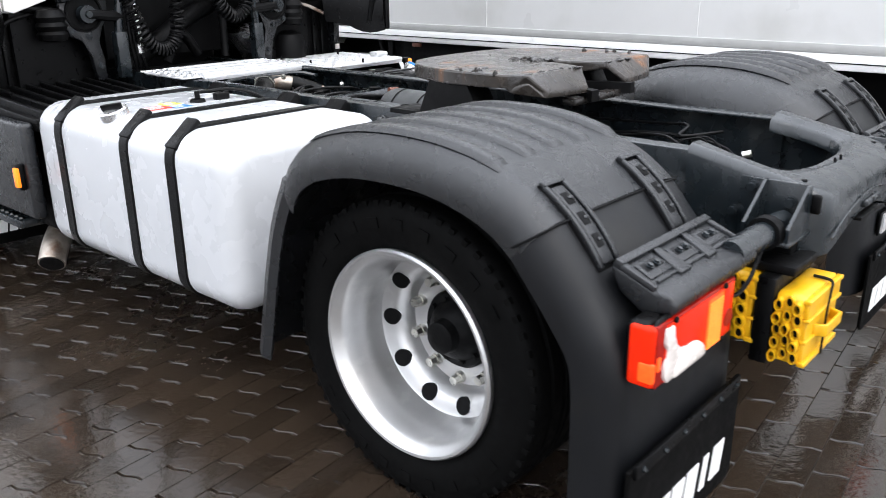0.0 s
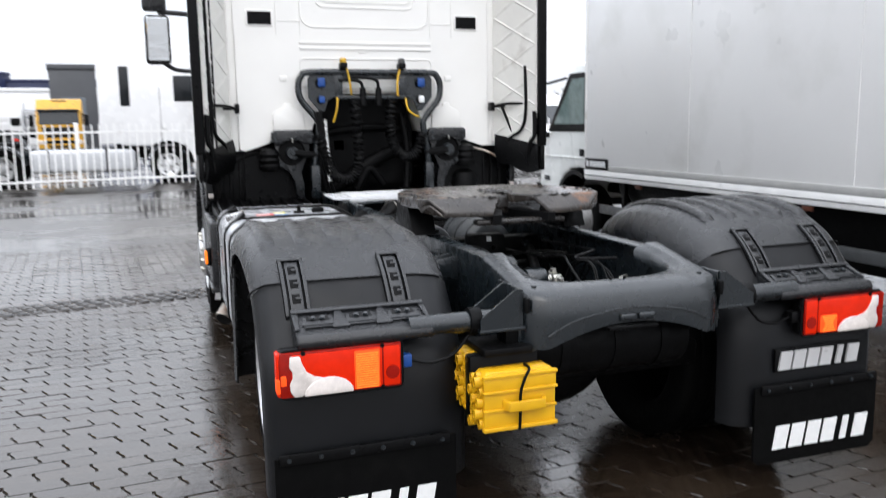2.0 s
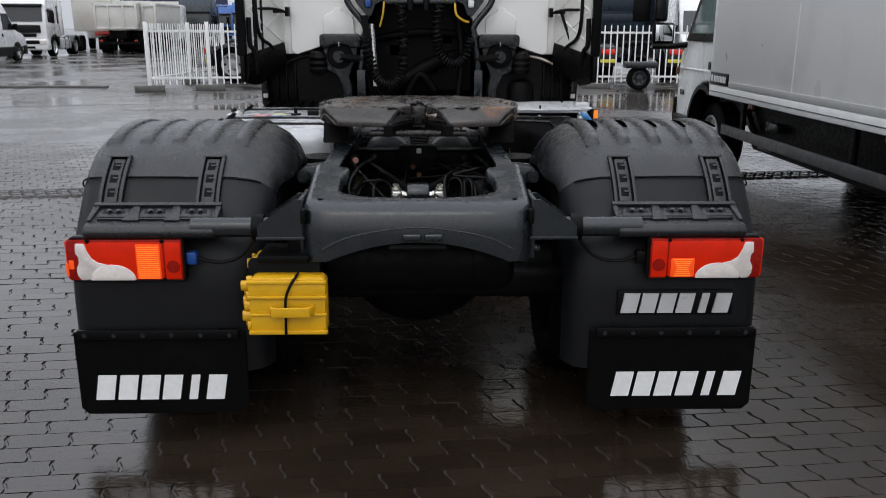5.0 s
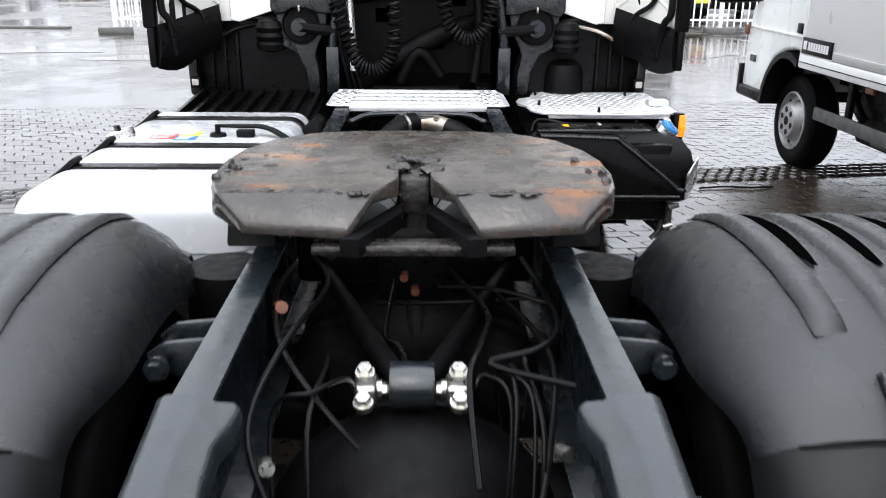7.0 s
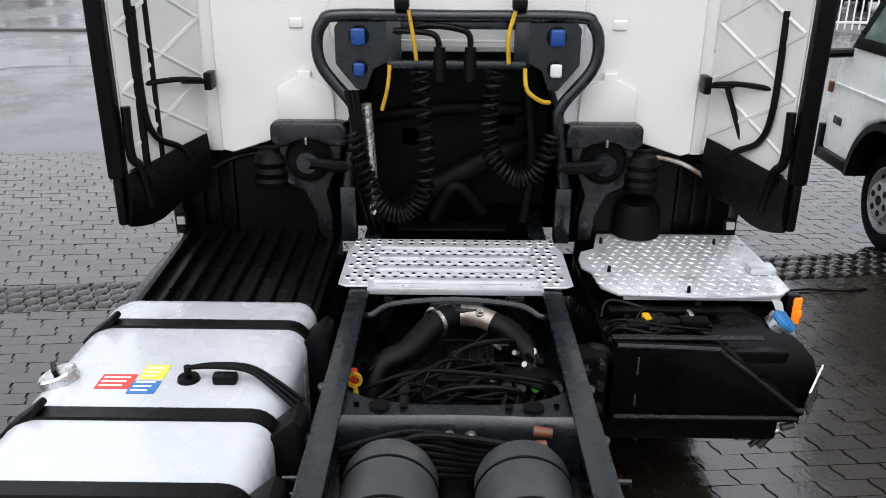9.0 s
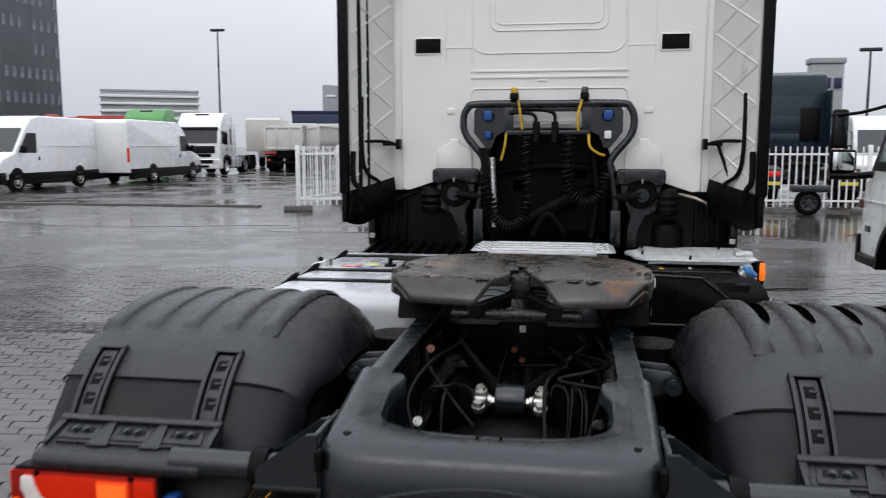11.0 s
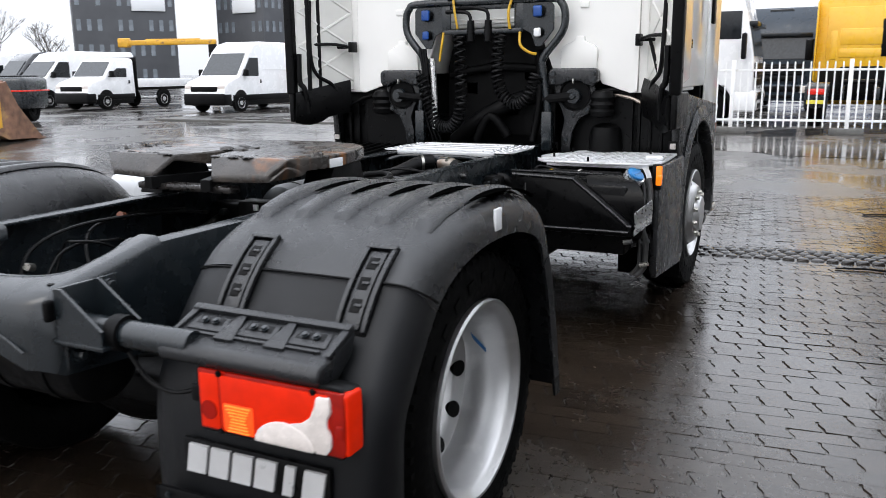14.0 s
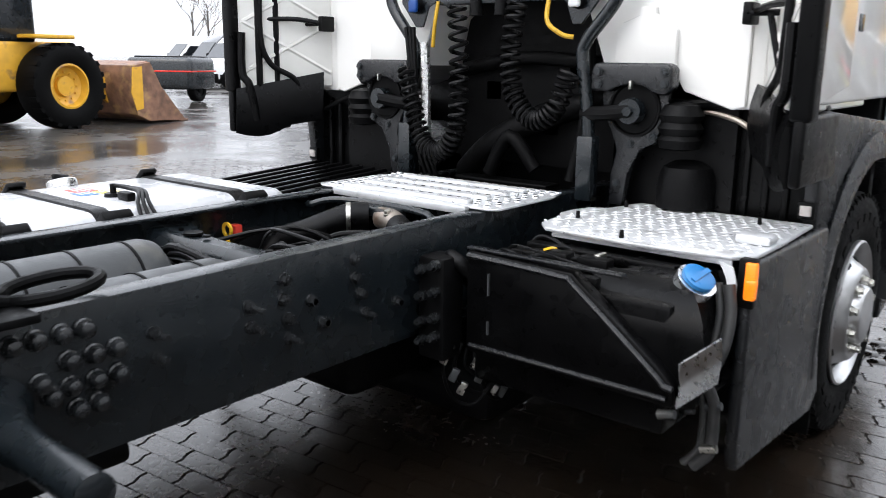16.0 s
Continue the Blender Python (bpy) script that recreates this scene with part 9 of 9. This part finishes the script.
# ---- lamp masts ----
def mast(place, h, label):
    v = thing("lamp_mast", label, "lamp")
    bm = bm_new()
    cyl(bm, (0, 0, 0), (0, 0, h), 0.13, 0.07, 16)
    part("pole", bm, CHASSIS, v)
    part("lamp_head", bbox(-0.75, 0.75, -0.2, 0.2, h - 0.1, h + 0.15, 0.05), CHASSIS, v)
    v.matrix_basis = place


mast(pose(-36.5, 79.0, 0), 13.4, "tall slim lamp mast across the yard")
mast(pose(21.0, 62.0, 0), 8.5, "lamp mast beyond the fence")


# ---- distant buildings ----
def block(name, label, place, w, d, h, m, rows, cols, sign=False, ww=0.5, wh=0.55, sides=True):
    b = thing(name, label, "building")
    wall = part("wall", bbox(-w / 2, w / 2, 0, d, -0.012, h, 0.05), m, b)
    part("parapet", bbox(-w / 2 - 0.1, w / 2 + 0.1, -0.1, d + 0.1, h, h + 0.4, 0.05), m, b)
    rn = random.Random(len(label))
    for side in ((0, 1) if sides else (0,)):
        span = w if side == 0 else d
        c = cols if side == 0 else max(2, int(cols * d / w))
        base = None
        for i in range(rows):
            for j in range(c):
                u = -span / 2 + span * (j + 0.5) / c
                z = h * (i + 0.5) / rows
                if rn.random() < 0.12:
                    continue
                if base is None:
                    bm = bm_new()
                    box(bm, -span / c * ww / 2, span / c * ww / 2, -0.06, 0.05, -h / rows * wh / 2, h / rows * wh / 2)
                    o = part("window", bm, WINDOWG, wall, smooth=False)
                    base = o.data
                else:
                    o = new("window", base)
                    o.parent = wall
                o.matrix_basis = pose(u, 0, z) if side == 0 else pose(w / 2, d / 2 + u, z, 0, 0, 90)
    if sign:
        part("sign", bbox(w / 2 - 5.2, w / 2 - 1.2, -0.25, -0.05, h * 0.44, h * 0.52, 0.05), STICKW, wall)
    b.matrix_basis = place
    return b


def bearing(deg, dist, turn=0.0, eye=(0.5, -3.0)):
    a = radians(deg)
    return pose(eye[0] - dist * math.sin(a), eye[1] + dist * math.cos(a), 0, 0, 0, deg + turn)


block("office_tower", "dark anthracite office tower with narrow windows", bearing(37.0, 112, -42) @ pose(-4.2, 0, 0), 8.4, 10.0, 21, FACADE, 7, 7, True, 0.42, 0.45)
block("office_tower", "dark anthracite office tower with a white sign", bearing(45.6, 112, 5), 12.0, 9.5, 21, FACADE, 7, 10, True, 0.42, 0.45)
striped = block("office_block", "pale office block with bands of louvres", bearing(28.6, 165), 17.2, 12, 11.6, FACADEL, 1, 1, False, 0.2, 0.2, False)
for k in range(8):
    part("louvre_band", bbox(-8.9, 8.9, -0.5, 12.4, 1.1 + 1.35 * k, 1.55 + 1.35 * k, 0.05), FENCEW, striped)
rh = thing("round_hall", "navy blue hall with a rounded front", "building")
bm = bm_new()
prism(bm, [(6.9 * math.copysign(abs(math.cos(a)) ** 0.8, math.cos(a)), 5.0 - 5.0 * math.sin(a)) for a in [math.pi * i / 24 for i in range(25)]] + [(-6.9, 9.0), (6.9, 9.0)], "z", -0.012, 9.3)
rw = part("wall", bm, FACADEB, rh)
bm = bm_new()
prism(bm, [(7.0 * math.copysign(abs(math.cos(a)) ** 0.8, math.cos(a)), 5.0 - 5.12 * math.sin(a)) for a in [math.pi * i / 24 for i in range(25)]] + [(-7.0, 9.1), (7.0, 9.1)], "z", 9.3, 9.7)
part("parapet", bm, FACADEB, rh)
for k in range(6):
    part("window", bbox(-4.6 + 1.0 * k, -4.2 + 1.0 * k, 0.35 - 0.09 * k, 1.6 - 0.09 * k, 5.6, 7.2, 0.03), WINDOWG, rw)
rh.matrix_basis = bearing(11.5, 134, 0, (-0.44, -4.2))
block("warehouse", "long dark hall with a strip of windows", bearing(14.1, 128, 0, (-0.44, -4.2)), 22.0, 10, 6.5, FACADEB, 1, 20, False, 0.85, 0.3)
block("warehouse", "long navy blue hall beyond the yard", bearing(3.0, 136, 0, (-0.44, -4.2)), 34.0, 12, 8.3, FACADEB, 1, 14, False, 0.5, 0.1)
tw = thing("tower", "narrow grey tower with a slanted edge", "building")
bm = bm_new()
prism(bm, [(-2.0, -0.012), (-2.0, 12.0), (1.2, 11.8), (2.4, 7.0), (2.4, -0.012)], "y", 0.0, 5.0)
tww = part("wall", bevel(bm, 0.05, 1), FACADEL, tw)
part("sign", bbox(-1.4, 0.2, -0.12, 0.0, 9.9, 10.3, 0.02), STICKW, tww)
tw.matrix_basis = bearing(16.2, 145, 0, (-0.44, -4.2))
block("white_hall", "long white hall beyond the trucks", bearing(8.2, 96, 0, (-0.44, -4.2)), 14.0, 10, 5.3, VANW, 1, 3, False, 0.8, 0.3)
block("gate_building", "dark grey entrance block with a canopy", bearing(4.8, 70, 0, (-1.54, -3.3)), 3.3, 4, 6.0, FACADE, 1, 1, False, 0.5, 0.3)
block("hall", "dark warehouse hall behind the parked trucks", pose(6.2, 40.0, 0), 5.6, 14, 11.0, CAVE, 1, 2, False, 0.5, 0.1)
sg = block("sign_tower", "grey advertising tower with dark letters", pose(17.6, 60.0, 0, 0, 0, 0), 2.2, 1.2, 7.4, FACADEL, 1, 1, False, 0.1, 0.1, False)
for k in range(3):
    part("letter_bar", bbox(-1.0 + 0.72 * k, -0.5 + 0.72 * k, -0.14, -0.06, 5.7, 6.4, 0.02), FACADEB, sg)


# ---- bare trees on the skyline ----
def bare_tree(x, y, h, seed):
    rn = random.Random(seed)
    v = thing("bare_tree", "bare winter tree on the skyline", "tree")
    bm = bm_new()
    tube(bm, [(0, 0, -0.012), (0.1, 0, h * 0.3), (0, 0.1, h * 0.6)], 0.22, 8, taper=0.12)
    part("trunk", bm, PALET, v)
    bm = bm_new()

    def grow(p, d, l, r, depth):
        q = p + d * l
        tube(bm, [p, p.lerp(q, 0.5) + Vector((rn.uniform(-0.1, 0.1) * l, rn.uniform(-0.1, 0.1) * l, 0)), q], r, 4, smooth=1, taper=r * 0.6)
        if depth:
            for _ in range(3):
                e = (d + Vector((rn.uniform(-0.8, 0.8), rn.uniform(-0.8, 0.8), rn.uniform(-0.1, 0.6)))).normalized()
                grow(q, e, l * rn.uniform(0.6, 0.8), r * 0.6, depth - 1)
    for k in range(5):
        a = 2 * math.pi * k / 5 + rn.random()
        grow(Vector((0, 0, h * (0.28 + 0.07 * k))), Vector((math.cos(a) * 0.6, math.sin(a) * 0.6, 0.9)).normalized(), h * 0.2, 0.08, 3)
    part("crown", bm, PALET, v)
    v.matrix_basis = pose(x, y, 0)


for k, (x, y, h) in enumerate(((-98, 68, 12), (-103, 74, 13), (-92, 74, 8), (-86, 76, 7), (-88, 70, 7.5), (-80, 78, 6.5), (45, 110, 7), (52, 112, 8), (60, 115, 7))):
    bare_tree(x, y, h, k)

# ---- yellow wheel chocks in their holder ----
def chock(place, label, front=True):
    c = thing("wheel_chock", label, "wheel chock", "wheel chocks")
    bm = bm_new()
    prism(bm, [(-0.13, 0.0), (-0.13, 0.19), (-0.115, 0.205), (0.115, 0.205), (0.13, 0.19), (0.13, 0.0)], "y", 0.0, 0.125)
    body = part("body", bevel(bm, 0.008, 2), YELLOW, c)
    for z0, z1, w, y in ((-0.002, 0.012, 0.134, -0.030), (0.012, 0.066, 0.128, -0.014), (0.066, 0.076, 0.132, -0.024), (0.076, 0.132, 0.128, -0.012), (0.132, 0.142, 0.134, -0.028), (0.142, 0.186, 0.130, -0.018), (0.186, 0.198, 0.134, -0.026)):
        part("moulded_step", bbox(-w, w, y, 0.004, z0, z1, 0.0035), YELLOW, body)
    # honeycomb of tubes on the end
    for i in range(3):
        for j in range(5):
            y, z = 0.022 + 0.041 * i, 0.022 + 0.038 * j + (0.010 if i % 2 else 0.0)
            bm = bm_new()
            lathe(bm, [(0.0135, 0.0), (0.0190, 0.0), (0.0190, 0.016 + 0.016 * ((i + 2 * j) % 3) / 2), (0.0135, 0.016 + 0.016 * ((i + 2 * j) % 3) / 2)], (-0.125, y, z), "x", 14, -1, closed=True)
            part("cell", bm, YELLOW, body)
            bm = bm_new()
            cyl(bm, (-0.131, y, z), (-0.134, y, z), 0.0124, seg=12)
            part("cell_bottom", bm, BLACKM, body)
    if front:
        bm = bm_new()
        prism(bm, [(-0.065, -0.008), (-0.050, -0.066), (0.078, -0.066), (0.094, -0.008), (0.080, -0.008), (0.066, -0.052), (-0.040, -0.052), (-0.051, -0.008)], "z", 0.070, 0.106)
        part("handle", bevel(bm, 0.004, 2), YELLOW, body)
        bm = bm_new()
        tube(bm, [(-0.008, -0.034, -0.004), (-0.006, -0.034, 0.05), (-0.004, -0.034, 0.13), (0.012, -0.032, 0.180), (0.030, -0.020, 0.209), (0.034, 0.06, 0.212)], 0.005, 6)
        part("strap", bm, BLACKP, body)
    c.matrix_basis = place
    return c


chock(pose(-0.452, -0.835, 0.497) @ Matrix.Diagonal((1.02, 0.62, 0.97, 1)), "yellow plastic wheel chock strapped to a black holder")
chock(pose(-0.505, -0.690, 0.535) @ Matrix.Diagonal((0.72, 0.75, 0.97, 1)), "yellow plastic wheel chock with honeycomb end in its holder", False)

# ---- interlocking pavers round the truck ----
rnp = random.Random(11)
PA = radians(5)
CA, SA = math.cos(PA), math.sin(PA)
PL, PW = 0.236, 0.107
J = 0.0025


def paver_loop(inset):
    a, b, k = PL / 2 - J - inset, PW / 2 - J * 0.45 - inset * 0.16, 0.011
    return [(-a + k, -b), (a + k, -b), (a + k, -b * 0.42), (a - k, b * 0.42), (a - k, b), (-a - k, b), (-a - k, b * 0.42), (-a + k, -b * 0.42)]


TOPL, LOWL = paver_loop(0.0048), paver_loop(0.0)
pverts, pfaces, near = [], [], []
for r in range(-110, 111):
    for c in range(-50, 51):
        u, v = c * PL + (PL / 2 if r % 2 else 0), r * PW
        x, y = u * CA - v * SA, u * SA + v * CA
        y += 3.0
        if not (-8.5 < x < 7.5 and -5.2 < y < 8.3 + 0.09 * x):
            continue
        z = rnp.uniform(-0.0012, 0.0012) + 0.005 * noise.noise(Vector((x * 0.7, y * 0.7, 0)))
        tx, ty = rnp.uniform(-0.010, 0.010), rnp.uniform(-0.014, 0.014)
        if (1.45 < x < 3.0 and 0.2 < y < 3.9) or (-3.1 < x < -1.4 and 0.2 < y < 1.6):
            near.append((x, y, z, tx, ty))
            if len(near) <= 300:
                continue
        n = len(pverts)
        for lp, dz in ((TOPL, 0.0), (LOWL, -0.010)):
            for a, b in lp:
                pverts.append((x + a * CA - b * SA, y + a * SA + b * CA, z + dz + (tx * a + ty * b if dz == 0 else 0)))
        pfaces.append(tuple(range(n, n + 8)))
        pfaces += [(n + 8 + i, n + 8 + (i + 1) % 8, n + (i + 1) % 8, n + i) for i in range(8)]
me = bpy.data.meshes.new("paving")
me.from_pydata(pverts, [], pfaces)
me.materials.append(PAVER)
paving = tagged(new("paving"), "wet interlocking concrete pavers", "paving", kind="structure")
rest = tagged(new("pavers", me), kind="stuff")
rest.parent = paving
pm = bpy.data.meshes.new("paver")
pm.from_pydata([(a, b, 0.0) for a, b in TOPL] + [(a, b, -0.010) for a, b in LOWL], [], [tuple(range(8))] + [(8 + i, 8 + (i + 1) % 8, (i + 1) % 8, i) for i in range(8)])
pm.materials.append(PAVER)
for x, y, z, tx, ty in near[:300]:
    o = new("paver", pm)
    o.parent = paving
    o.matrix_basis = Matrix.Translation((x, y, z)) @ Matrix.Rotation(PA, 4, "Z") @ Matrix.Rotation(-tx, 4, "Y") @ Matrix.Rotation(ty, 4, "X")
